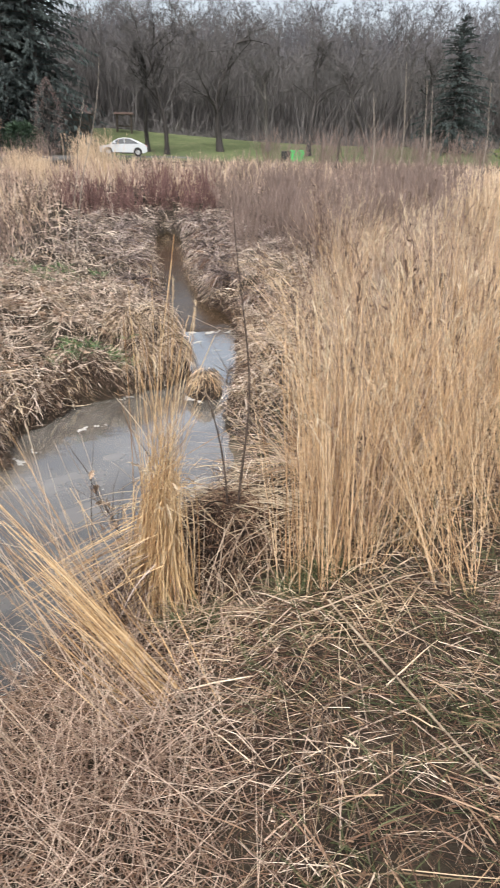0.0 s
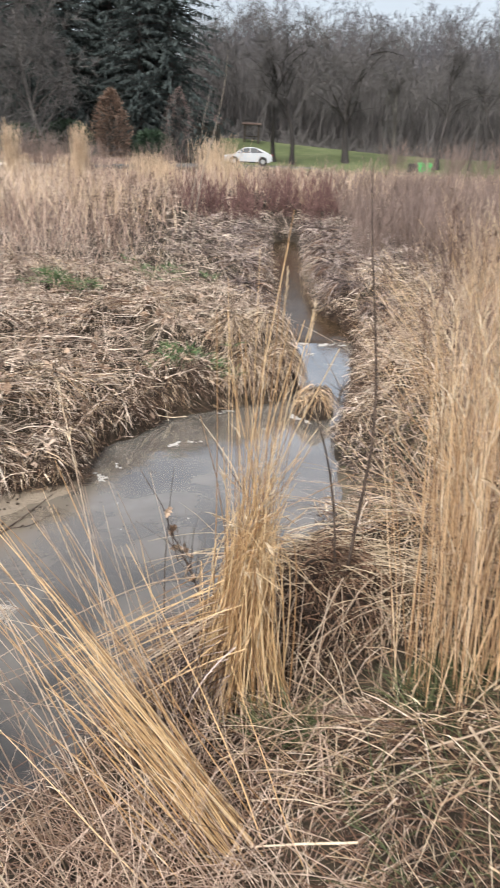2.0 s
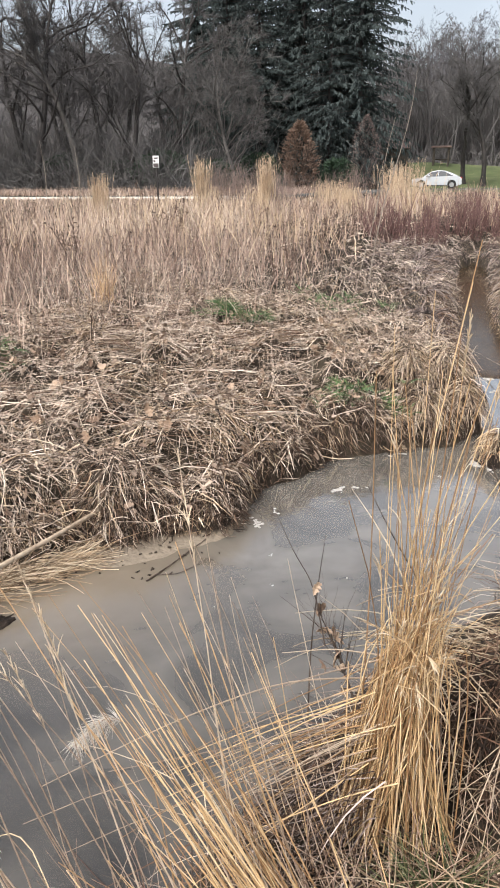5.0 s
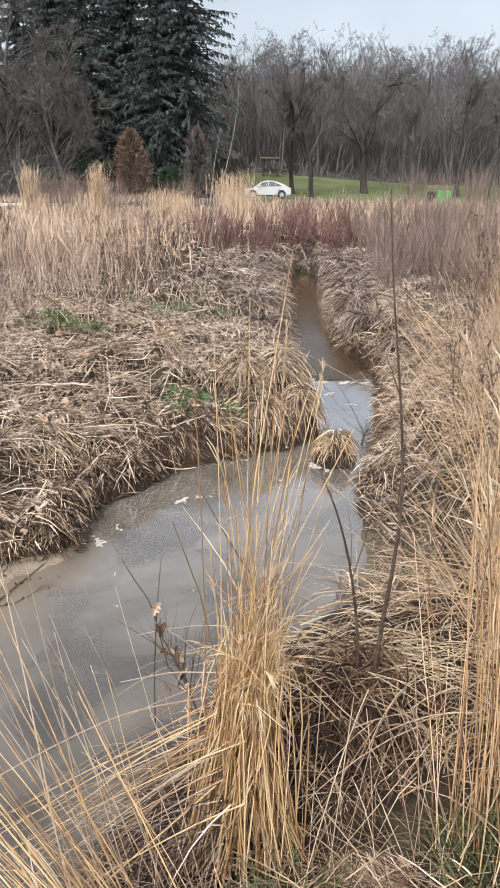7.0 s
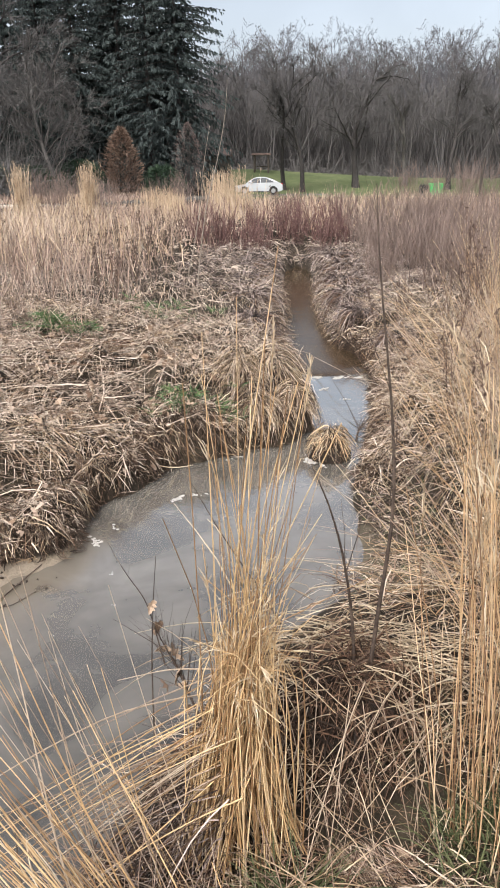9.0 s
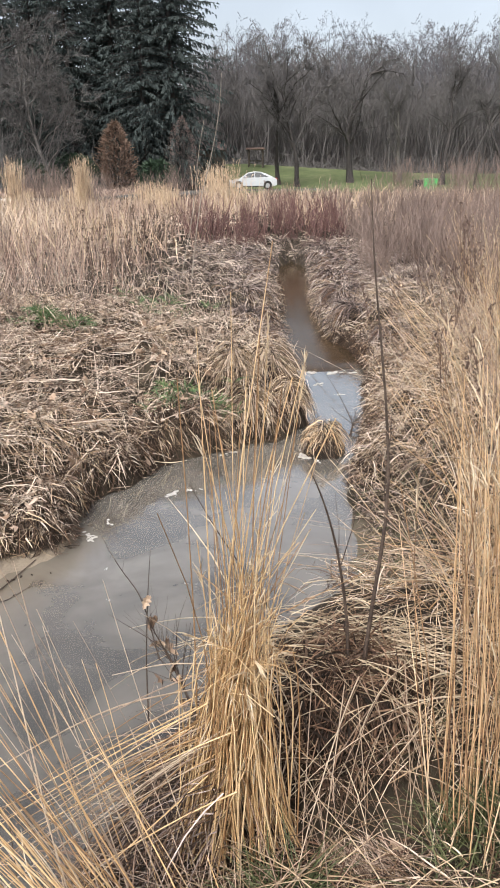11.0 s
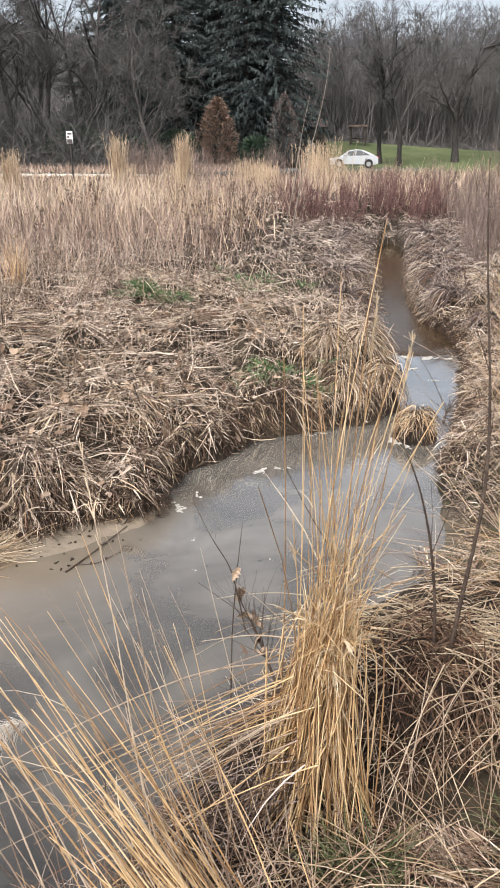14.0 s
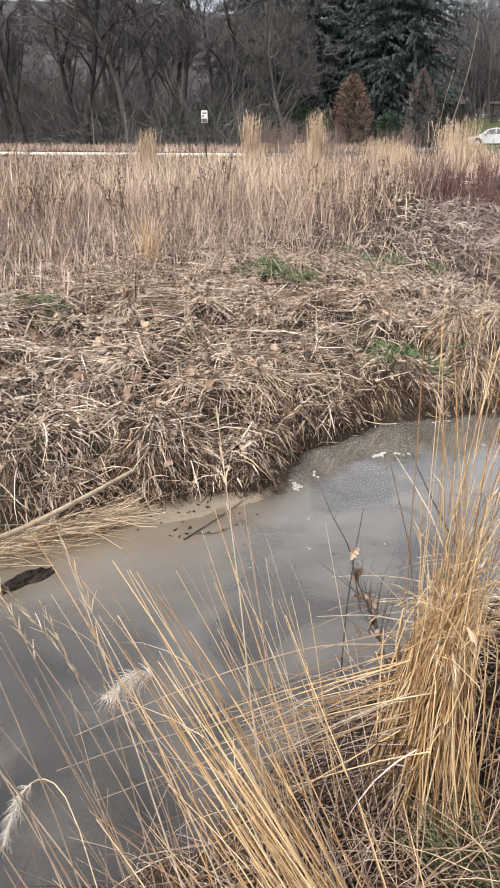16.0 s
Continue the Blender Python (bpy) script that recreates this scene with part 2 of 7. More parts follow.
def add_silt(m, centre, span, heights, tones):
    """Pale wet sand or mud over whatever lies low about a place."""
    nt = m.node_tree
    b = nt.nodes["Principled BSDF"]
    old = b.inputs["Base Color"].links[0].from_socket
    pos, split, line, grain, tint, mix = (nt.nodes.new(k) for k in ("ShaderNodeNewGeometry", "ShaderNodeSeparateXYZ", "ShaderNodeMapRange", "ShaderNodeTexNoise", "ShaderNodeValToRGB", "ShaderNodeMix"))
    mix.data_type = "RGBA"
    line.interpolation_type = "SMOOTHSTEP"
    line.inputs["From Min"].default_value, line.inputs["From Max"].default_value = heights
    grain.inputs["Scale"].default_value, grain.inputs["Detail"].default_value = 7.0, 6
    tint.color_ramp.elements[0].color, tint.color_ramp.elements[1].color = (*tones[0], 1), (*tones[1], 1)
    link = nt.links.new
    link(pos.outputs["Position"], split.inputs[0])
    link(split.outputs["Z"], line.inputs["Value"])
    link(pos.outputs["Position"], grain.inputs["Vector"])
    link(grain.outputs["Fac"], tint.inputs["Fac"])
    away, reach, both = (nt.nodes.new(k) for k in ("ShaderNodeVectorMath", "ShaderNodeMapRange", "ShaderNodeMath"))
    away.operation, both.operation = "DISTANCE", "MULTIPLY"
    away.inputs[1].default_value = centre
    reach.interpolation_type = "SMOOTHSTEP"
    reach.inputs["From Min"].default_value, reach.inputs["From Max"].default_value = span
    link(pos.outputs["Position"], away.inputs[0])
    link(away.outputs["Value"], reach.inputs["Value"])
    link(reach.outputs["Result"], both.inputs[0])
    link(line.outputs["Result"], both.inputs[1])
    link(both.outputs[0], mix.inputs["Factor"])
    link(old, mix.inputs["A"])
    link(tint.outputs["Color"], mix.inputs["B"])
    link(mix.outputs["Result"], b.inputs["Base Color"])


add_silt(M_SOIL, (-2.1, 3.2, 0), (1.6, 0.9), (0.045, 0.02), ((0.185, 0.15, 0.112), (0.27, 0.225, 0.172)))
add_silt(M_SOIL, (0.9, 3.6, 0), (0.85, 0.4), (0.2, 0.1), ((0.06, 0.05, 0.034), (0.15, 0.128, 0.092)))


def water_material(name="murky_creek_water", deep=(0.04, 0.036, 0.03), pale=(0.235, 0.215, 0.187), gain=2.9, rough=0.08, veil_range=(0.7, 0.95)):
    """Silty water: the bed shows through a thin veil of silt, the sky is mirrored on top."""
    m = bpy.data.materials.new(name)
    m.use_nodes = True
    nt = m.node_tree
    nt.nodes.clear()
    out, top, veil, silt_col, clear, gloss, fres = (nt.nodes.new(k) for k in (
        "ShaderNodeOutputMaterial", "ShaderNodeMixShader", "ShaderNodeMixShader", "ShaderNodeBsdfDiffuse", "ShaderNodeBsdfTransparent", "ShaderNodeBsdfGlossy", "ShaderNodeFresnel"))
    fres.inputs["IOR"].default_value = 1.42
    gloss.inputs["Roughness"].default_value = rough
    clear.inputs["Color"].default_value = (0.82, 0.78, 0.7, 1)
    coord = nt.nodes.new("ShaderNodeTexCoord")
    silt = nt.nodes.new("ShaderNodeTexNoise")
    silt.inputs["Scale"].default_value, silt.inputs["Detail"].default_value, silt.inputs["Distortion"].default_value = 1.7, 5, 0.8
    ramp = nt.nodes.new("ShaderNodeValToRGB")
    ramp.color_ramp.elements[0].position, ramp.color_ramp.elements[1].position = 0.12, 0.85
    ramp.color_ramp.elements[0].color, ramp.color_ramp.elements[1].color = (*deep, 1), (*pale, 1)
    thick = nt.nodes.new("ShaderNodeMapRange")
    thick.inputs["To Min"].default_value, thick.inputs["To Max"].default_value = veil_range
    ripple, swirl, mixed, bump = (nt.nodes.new(k) for k in ("ShaderNodeTexNoise", "ShaderNodeTexNoise", "ShaderNodeMath", "ShaderNodeBump"))
    ripple.inputs["Scale"].default_value, ripple.inputs["Detail"].default_value = 6.0, 2
    swirl.inputs["Scale"].default_value, swirl.inputs["Distortion"].default_value = 2.0, 1.5
    bump.inputs["Strength"].default_value, bump.inputs["Distance"].default_value = 0.09, 0.03
    for n in (silt, ripple, swirl):
        nt.links.new(coord.outputs["Object"], n.inputs["Vector"])
    link = nt.links.new
    link(ripple.outputs["Fac"], mixed.inputs[0])
    link(swirl.outputs["Fac"], mixed.inputs[1])
    link(mixed.outputs[0], bump.inputs["Height"])
    # silt colour runs from dark near to pale far, blotched by noise
    where, end, both = (nt.nodes.new(k) for k in ("ShaderNodeSeparateXYZ", "ShaderNodeMapRange", "ShaderNodeMix"))
    end.interpolation_type = "SMOOTHSTEP"
    end.inputs["From Min"].default_value, end.inputs["From Max"].default_value = 1.1, 4.6
    both.inputs["Factor"].default_value = 0.58
    link(coord.outputs["Object"], where.inputs[0])
    link(where.outputs["Y"], end.inputs["Value"])
    link(end.outputs["Result"], both.inputs["A"])
    sharp = nt.nodes.new("ShaderNodeMapRange")
    sharp.inputs["From Min"].default_value, sharp.inputs["From Max"].default_value = 0.25, 0.75
    link(silt.outputs["Fac"], sharp.inputs["Value"])
    link(sharp.outputs["Result"], both.inputs["B"])
    link(both.outputs["Result"], ramp.inputs["Fac"])
    link(silt.outputs["Fac"], thick.inputs["Value"])
    link(bump.outputs["Normal"], gloss.inputs["Normal"])
    link(bump.outputs["Normal"], fres.inputs["Normal"])
    # tan sand is stirred up along the sandy edge
    sand, near, tan = (nt.nodes.new(k) for k in ("ShaderNodeVectorMath", "ShaderNodeMapRange", "ShaderNodeMix"))
    sand.operation, tan.data_type = "DISTANCE", "RGBA"
    sand.inputs[1].default_value = (-2.25, 3.2, 0)
    near.interpolation_type = "SMOOTHSTEP"
    near.inputs["From Min"].default_value, near.inputs["From Max"].default_value = 0.5, 1.55
    tan.inputs["A"].default_value = (0.235, 0.195, 0.148, 1)
    link(coord.outputs["Object"], sand.inputs[0])
    link(sand.outputs["Value"], near.inputs["Value"])
    link(near.outputs["Result"], tan.inputs["Factor"])
    link(ramp.outputs["Color"], tan.inputs["B"])
    link(tan.outputs["Result"], silt_col.inputs["Color"])
    link(thick.outputs["Result"], veil.inputs[0])
    link(clear.outputs[0], veil.inputs[1])
    link(silt_col.outputs[0], veil.inputs[2])
    boost = nt.nodes.new("ShaderNodeMath")
    boost.operation, boost.use_clamp = "MULTIPLY", True
    boost.inputs[1].default_value = gain
    link(fres.outputs[0], boost.inputs[0])
    link(boost.outputs[0], top.inputs[0])
    link(veil.outputs[0], top.inputs[1])
    link(gloss.outputs[0], top.inputs[2])
    link(top.outputs[0], out.inputs["Surface"])
    return m


M_WATER = water_material()
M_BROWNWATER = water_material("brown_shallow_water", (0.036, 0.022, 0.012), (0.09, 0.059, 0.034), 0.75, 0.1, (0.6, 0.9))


# ---- mesh tools ----
def grid_mesh(name, verts, quads, mat, smooth=False):
    """A mesh from arrays of corners and of four-cornered faces."""
    me = bpy.data.meshes.new(name)
    verts, quads = np.ascontiguousarray(verts, np.float32), np.ascontiguousarray(quads, np.int32)
    me.vertices.add(len(verts))
    me.vertices.foreach_set("co", verts.ravel())
    me.loops.add(quads.size)
    me.loops.foreach_set("vertex_index", quads.ravel())
    me.polygons.add(len(quads))
    me.polygons.foreach_set("loop_start", np.arange(0, quads.size, 4, dtype=np.int32))
    if smooth:
        me.polygons.foreach_set("use_smooth", np.ones(len(quads), bool))
    me.materials.append(mat)
    me.update(calc_edges=True)
    return me


def joined(pieces):
    """Several (corners, faces) as one."""
    verts, quads, n = [], [], 0
    for v, q in pieces:
        verts.append(v)
        quads.append(q + n)
        n += len(v)
    return np.concatenate(verts), np.concatenate(quads)


def stalks(r, root, way, length, droop, k=4, wobble=0.08):
    """Centre lines (n, k+1, 3) that start at root along way and bow down by droop."""
    n = len(root)
    d = way / np.linalg.norm(way, axis=1, keepdims=True)
    length, droop = np.broadcast_to(length, n), np.broadcast_to(droop, n)
    pts = [np.array(root, float)]
    for j in range(k):
        d = d + r.normal(0, wobble, (n, 3))
        d[:, 2] -= droop / k
        d = d / np.linalg.norm(d, axis=1, keepdims=True)
        pts.append(pts[-1] + d * (length / k)[:, None])
    return np.stack(pts, 1)


def ribbons(r, p, width, taper=0.25):
    """Flat blades along centre lines."""
    n, k1, _ = p.shape
    along = p[:, -1] - p[:, 0]
    side = np.cross(along, r.normal(0, 1, (n, 3)))
    side /= np.linalg.norm(side, axis=1, keepdims=True) + 1e-9
    w = np.broadcast_to(width, n)[:, None] * (1 - (1 - taper) * np.linspace(0, 1, k1)[None] ** 2) / 2
    v = np.stack([p - side[:, None] * w[..., None], p + side[:, None] * w[..., None]], 2).reshape(-1, 3)
    a = (np.arange(n)[:, None] * k1 + np.arange(k1 - 1)[None]) * 2
    return v, np.stack([a, a + 1, a + 3, a + 2], -1).reshape(-1, 4)


def tubes(p, radius, sides=3, taper=0.3):
    """Round stems along centre lines; radius per stem or per point."""
    n, k1, _ = p.shape
    rad = np.asarray(radius, float)
    if rad.ndim < 2:
        rad = np.broadcast_to(rad, n)[:, None] * (1 - (1 - taper) * np.linspace(0, 1, k1)[None])
    t = np.gradient(p, axis=1)
    t /= np.linalg.norm(t, axis=2, keepdims=True) + 1e-9
    ref = np.where(np.abs(t[..., 2:3]) > 0.9, np.array([1.0, 0, 0]), np.array([0, 0, 1.0]))
    u = np.cross(t, ref)
    u /= np.linalg.norm(u, axis=2, keepdims=True) + 1e-9
    w = np.cross(t, u)
    ang = np.arange(sides) * 2 * np.pi / sides
    v = p[:, :, None] + rad[:, :, None, None] * (np.cos(ang)[:, None] * u[:, :, None] + np.sin(ang)[:, None] * w[:, :, None])
    base = (np.arange(n)[:, None] * k1 + np.arange(k1 - 1)[None])[..., None] * sides
    j = np.arange(sides)
    j2 = (j + 1) % sides
    q = np.stack([base + j, base + j2, base + sides + j2, base + sides + j], -1)
    return v.reshape(-1, 3), q.reshape(-1, 4)


def along_parent(r, p, per, lo, hi, spread, fac, up, k, wobble=0.15, droop=0.0, vary=0.35):
    """Side branches: per of them on each parent line, between lo and hi of its length."""
    n, k1, _ = p.shape
    who = np.repeat(np.arange(n), per)
    u = r.uniform(lo, hi, n * per) * (k1 - 1)
    i = np.minimum(u.astype(int), k1 - 2)
    f = (u - i)[:, None]
    root = p[who, i] * (1 - f) + p[who, i + 1] * f
    tan = p[who, i + 1] - p[who, i]
    tan /= np.linalg.norm(tan, axis=1, keepdims=True) + 1e-9
    out = np.cross(tan, r.normal(0, 1, (n * per, 3)))
    out /= np.linalg.norm(out, axis=1, keepdims=True) + 1e-9
    way = tan + out * spread * r.uniform(0.6, 1.4, n * per)[:, None] + np.array([0, 0, up])
    plen = np.linalg.norm(np.diff(p, axis=1), axis=2).sum(1)[who]
    length = plen * fac * r.uniform(1 - vary, 1 + vary, n * per) * (1 - 0.45 * (u / (k1 - 1)))
    return stalks(r, root, way, length, droop, k, wobble), who, u / (k1 - 1)


FINE = {"culm_tuft", "leaf_tuft", "seed_head_mass", "blade_tuft", "twig_mass", "stem_mass", "plume_mass", "stalk_mass", "limb_crown", "needle_foliage", "foliage", "brown_straw", "pale_straw"}


def part(name, me, parent, label=""):
    ob = new(name, me)
    ob.parent = parent
    return tagged(ob, label, kind="stuff" if name in FINE else "")


def thing(name, label, category, group="", kind="", at=None):
    ob = new(name)
    ob.empty_display_size = 0.1
    if at is not None:
        ob.matrix_world = at
    return tagged(ob, label, category, group, kind)


def box(bm, x0, x1, y0, y1, z0, z1, bevel=0.0):
    r = bmesh.ops.create_cube(bm, size=1.0)
    bmesh.ops.transform(bm, matrix=Matrix.Translation(((x0 + x1) / 2, (y0 + y1) / 2, (z0 + z1) / 2)) @ Matrix.Diagonal((x1 - x0, y1 - y0, z1 - z0, 1)), verts=r["verts"])
    if bevel:
        edges = list({e for v in r["verts"] for e in v.link_edges})
        bmesh.ops.bevel(bm, geom=edges, offset=bevel, segments=2, affect="EDGES", profile=0.6)


def solid(name, mat, build, smooth=False):
    bm = bmesh.new()
    build(bm)
    me = bpy.data.meshes.new(name)
    bm.to_mesh(me)
    bm.free()
    me.materials.append(mat)
    if smooth:
        for p in me.polygons:
            p.use_smooth = True
    return me


# ---- the lie of the land: water at height 0 ----
SHORE = np.array([
    (0.59, 3.38), (0.68, 3.93), (0.70, 4.53), (0.76, 5.06), (0.83, 5.5), (0.94, 6.30), (1.07, 7.03), (1.14, 8.2), (1.1, 9.1), (0.76, 10.0),
    (0.58, 12.2), (0.56, 15.0), (0.52, 18.2), (0.2, 19.5), (-0.15, 18.2), (-0.12, 15.2), (0.04, 12.1), (0.07, 9.6), (0.22, 8.4),
    (0.33, 7.2), (0.29, 6.4), (0.22, 5.90), (-0.21, 5.62), (-0.75, 5.29), (-1.0, 4.74), (-1.24, 4.40), (-1.14, 3.72), (-1.5, 3.59), (-1.7, 3.35),
    (-2.07, 3.26), (-2.43, 2.58), (-3.6, 1.2), (-7, -3), (-5, -4.5), (-1.9, -0.6), (-0.98, 0.55), (-0.66, 1.15), (-0.42, 1.6),
    (-0.28, 2.05), (-0.05, 2.62), (0.28, 3.05)])


def shore_gap(x, y):
    """Distance to the shoreline, negative over the water."""
    x, y = np.asarray(x, float), np.asarray(y, float)
    p = np.stack([np.ravel(x), np.ravel(y)], -1)
    best, inside = np.full(len(p), 1e9), np.zeros(len(p), bool)
    for a, b in zip(SHORE, np.roll(SHORE, -1, 0)):
        ab = b - a
        s = np.clip(((p - a) @ ab) / (ab @ ab), 0, 1)
        best = np.minimum(best, np.linalg.norm(p - a - s[:, None] * ab, axis=1))
        cross = ((a[1] > p[:, 1]) != (b[1] > p[:, 1])) & (p[:, 0] < (b[0] - a[0]) * (p[:, 1] - a[1]) / (b[1] - a[1] + 1e-12) + a[0])
        inside ^= cross
    wiggle = 0.045 * np.sin(9.3 * x + 1.9 * np.sin(5.1 * y)) * np.sin(8.1 * y + 1.7 * np.sin(6.3 * x)) + 0.008 * np.sin(23 * x + 2 * np.sin(17 * y)) * np.sin(19 * y)
    return np.where(inside, -best, best).reshape(np.shape(x)) + wiggle * (best < 1.5).reshape(np.shape(x))


def lumps(x, y):
    """Smooth unevenness of the ground, about -1 to 1."""
    return (np.sin(2.1 * x + 1.3 * np.sin(1.7 * y)) * np.cos(1.9 * y + 1.1 * np.sin(1.3 * x + 2)) * 0.5
            + np.sin(5.3 * x + 2 * np.sin(3.1 * y) + 1) * np.sin(4.7 * y + 1.7 * np.sin(4.1 * x)) * 0.3
            + np.sin(0.35 * x + 0.7) * np.sin(0.27 * y + 0.4) * 0.5)


def hummocks(x, y):
    """Rounded grass hummocks with sharp creases between them, 0 to 1."""
    return np.sqrt(np.abs(np.sin(5.0 * x + 1.5 * np.sin(1.9 * y + 0.5))) * np.abs(np.sin(4.4 * y + 1.6 * np.sin(2.3 * x))))


def shelf(x, y):
    """The low muddy shelf between pool and reeds, 0 to 1."""
    return np.exp(-(((x - 0.88) / 0.26) ** 2) ** 2 - (((y - 3.9) / 0.85) ** 2) ** 2)


POCKETS = np.random.default_rng(7).uniform(0, 1, (195, 4))


def pockets(x, y):
    """Dark holes between the hummocks of the far bank, 0 to 1."""
    best = np.zeros(np.shape(x))
    for i, (a, b, c, e) in enumerate(POCKETS):
        px, py = (-3.6 + 4.0 * a, 3.4 + 4.4 * b) if i < 150 else (0.95 + 1.3 * a, 4.2 + 5.5 * b)
        w, h = 0.08 + 0.12 * c, 0.05 + 0.07 * e
        best = np.maximum(best, np.exp(-((x - px) / w) ** 2 - ((y - py) / h) ** 2))
    return best


def ramp_to(v, a, b):
    s = np.clip((v - a) / (b - a), 0, 1)
    return s * s * (3 - 2 * s)


def ground(x, y):
    x, y = np.asarray(x, float), np.asarray(y, float)
    d = shore_gap(x, y)
    far = np.interp(d, [-0.6, 0, 0.05, 0.15, 0.5, 1.2, 2.5, 5, 12], [-0.3, -0.02, 0.13, 0.24, 0.4, 0.53, 0.7, 0.9, 0.86])
    near = np.interp(d, [-0.6, 0, 0.12, 0.5, 1.0, 2, 3.2], [-0.3, -0.02, 0.12, 0.3, 0.4, 0.55, 0.8])
    sand = np.interp(d, [-1.3, -0.8, -0.35, -0.15, 0, 0.1, 0.35], [-0.22, -0.05, -0.006, 0.003, 0.012, 0.12, 0.36]) + 0.008 * lumps(2.3 * x, 2.3 * y)
    beach = ramp_to(x, -3.3, -2.4) * ramp_to(x, -1.05, -1.3) * ramp_to(y, 1.6, 2.2) * ramp_to(y, 4.1, 3.75)
    far = far * (1 - beach) + sand * beach
    this_side = np.where(x > 0.6, ramp_to(y, 4.2, 2.8), ramp_to(y - 1.45 * (x + 0.4), 3.9, 2.4))
    z = far * (1 - this_side) + near * this_side
    right = (1 - this_side) * ramp_to(x, 0.45, 0.9) * ramp_to(y, 3, 5)
    z = z + right * (np.interp(d, [0, 0.12, 0.5, 1.5, 4, 9], [0, 0.14, 0.36, 0.5, 0.62, 0.88]) - z) * (d > 0)
    bank = ramp_to(d, 0.02, 0.25) * ramp_to(d, 4.5, 2.0)
    z = z + lumps(x, y) * 0.06 * ramp_to(d, 0.05, 0.6)
    z = z + bank * 0.11 * (np.clip(1.6 * lumps(1.7 * x + 3, 1.7 * y + 1), -0.7, 0.5)) * (1 - 0.6 * this_side)
    z = z + 0.29 * (hummocks(x, y) - 0.62) * ramp_to(d, 0.0, 0.3) * ramp_to(d, 4.5, 2.2) * (1 - 0.9 * this_side) * (1 - beach)
    z = z - 0.28 * np.exp(-(((x - 0.48) / 0.32) ** 2 + ((y - 1.56) / 0.23) ** 2))
    z = np.where(d > 0, z + shelf(x, y) * (0.035 + 0.03 * lumps(3 * x, 3 * y) - z), z)
    z = z - 0.24 * pockets(x, y) * ramp_to(d, 0.1, 0.3) * (1 - this_side)
    lot = 0.78 + 0.3 * ramp_to(y, 72, 90) + ramp_to(y, 72, 97) * np.interp(x, [-40, -6, 3, 11, 21, 60], [2.0, 2.3, 1.7, 1.2, 0.85, 0.9])
    hill = ramp_to(y, 98, 190) * (17 + 0.5 * ramp_to(x, 0, 45)) + ramp_to(-x, 30, 95) * ramp_to(y, 62, 110) * 9 + ramp_to(np.abs(x) + 0.4 * y, 110, 260) * 6 * ramp_to(y, 20, 90)
    return z + (lot - z) * ramp_to(y, 24, 42) + hill


def on_ground(p, lift=0.008):
    """Lifts whatever dips below the ground or the water."""
    low = np.maximum(ground(p[..., 0], p[..., 1]), 0.0) + lift
    p[..., 2] = np.maximum(p[..., 2], low)
    return p


def off_water(p, reach=0.07):
    """Leaves out blades that would hang far over the water."""
    d = shore_gap(p[..., 0], p[..., 1])
    return p[d.min(1) > -reach]


def steps(*runs):
    return np.unique(np.round(np.concatenate([np.arange(*r) for r in runs]), 4))


def build_ground():
    xs = steps((-300, -60, 12), (-60, -16, 2.5), (-16, -6, 0.5), (-6, -3.2, 0.115), (-3.2, 2.2, 0.07), (2.2, 3.5, 0.115), (3.5, 16, 0.5), (16, 60, 2.5), (60, 301, 12))
    ys = steps((-80, -8, 6), (-8, -2, 0.5), (-2, 2, 0.115), (2, 9, 0.07), (9, 10, 0.115), (10, 24, 0.2), (24, 60, 1.5), (60, 120, 2), (120, 700, 20))
    gx, gy = np.meshgrid(xs, ys)
    v = np.stack([gx, gy, ground(gx, gy)], -1).reshape(-1, 3)
    nx = len(xs)
    a = (np.arange(len(ys) - 1)[:, None] * nx + np.arange(nx - 1)[None]).ravel()
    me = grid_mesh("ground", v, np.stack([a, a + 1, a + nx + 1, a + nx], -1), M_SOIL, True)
    me.materials.append(M_HILL)
    me.materials.append(M_LAWN)
    cx, cy = v[a, 0], v[a, 1]
    idx = np.zeros(len(a), np.int32)
    idx[cy > 96] = 1
    idx[(cy > 60) & (cy <= 98) & (cx > -9)] = 2
    me.polygons.foreach_set("material_index", idx)
    tagged(new("ground", me), "damp brown meadow soil with grass litter beside creek", "ground", kind="structure")


def build_water():
    gap = 0.35
    tang = np.roll(SHORE, -1, 0) - np.roll(SHORE, 1, 0)
    nrm = np.stack([tang[:, 1], -tang[:, 0]], -1)
    nrm /= np.linalg.norm(nrm, axis=1, keepdims=True)

    def make(bm):
        vs = [bm.verts.new((x, y, 0)) for x, y in SHORE + nrm * gap * 0.4 if y < 9.3]
        bm.faces.new(vs)
        bmesh.ops.triangulate(bm, faces=bm.faces[:])

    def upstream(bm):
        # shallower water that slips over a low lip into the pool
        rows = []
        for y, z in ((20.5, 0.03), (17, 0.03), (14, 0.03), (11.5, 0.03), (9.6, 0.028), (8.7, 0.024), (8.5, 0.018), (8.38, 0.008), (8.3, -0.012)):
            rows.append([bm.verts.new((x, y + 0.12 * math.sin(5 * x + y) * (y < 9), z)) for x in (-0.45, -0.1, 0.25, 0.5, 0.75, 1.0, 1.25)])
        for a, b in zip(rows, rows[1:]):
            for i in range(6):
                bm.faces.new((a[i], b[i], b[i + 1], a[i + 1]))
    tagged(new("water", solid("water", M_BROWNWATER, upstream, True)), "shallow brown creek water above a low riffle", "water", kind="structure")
    tagged(new("water", solid("water", M_WATER, make)), "murky grey-brown creek pool with faint ripples", "water", kind="structure")


build_ground()
build_water()


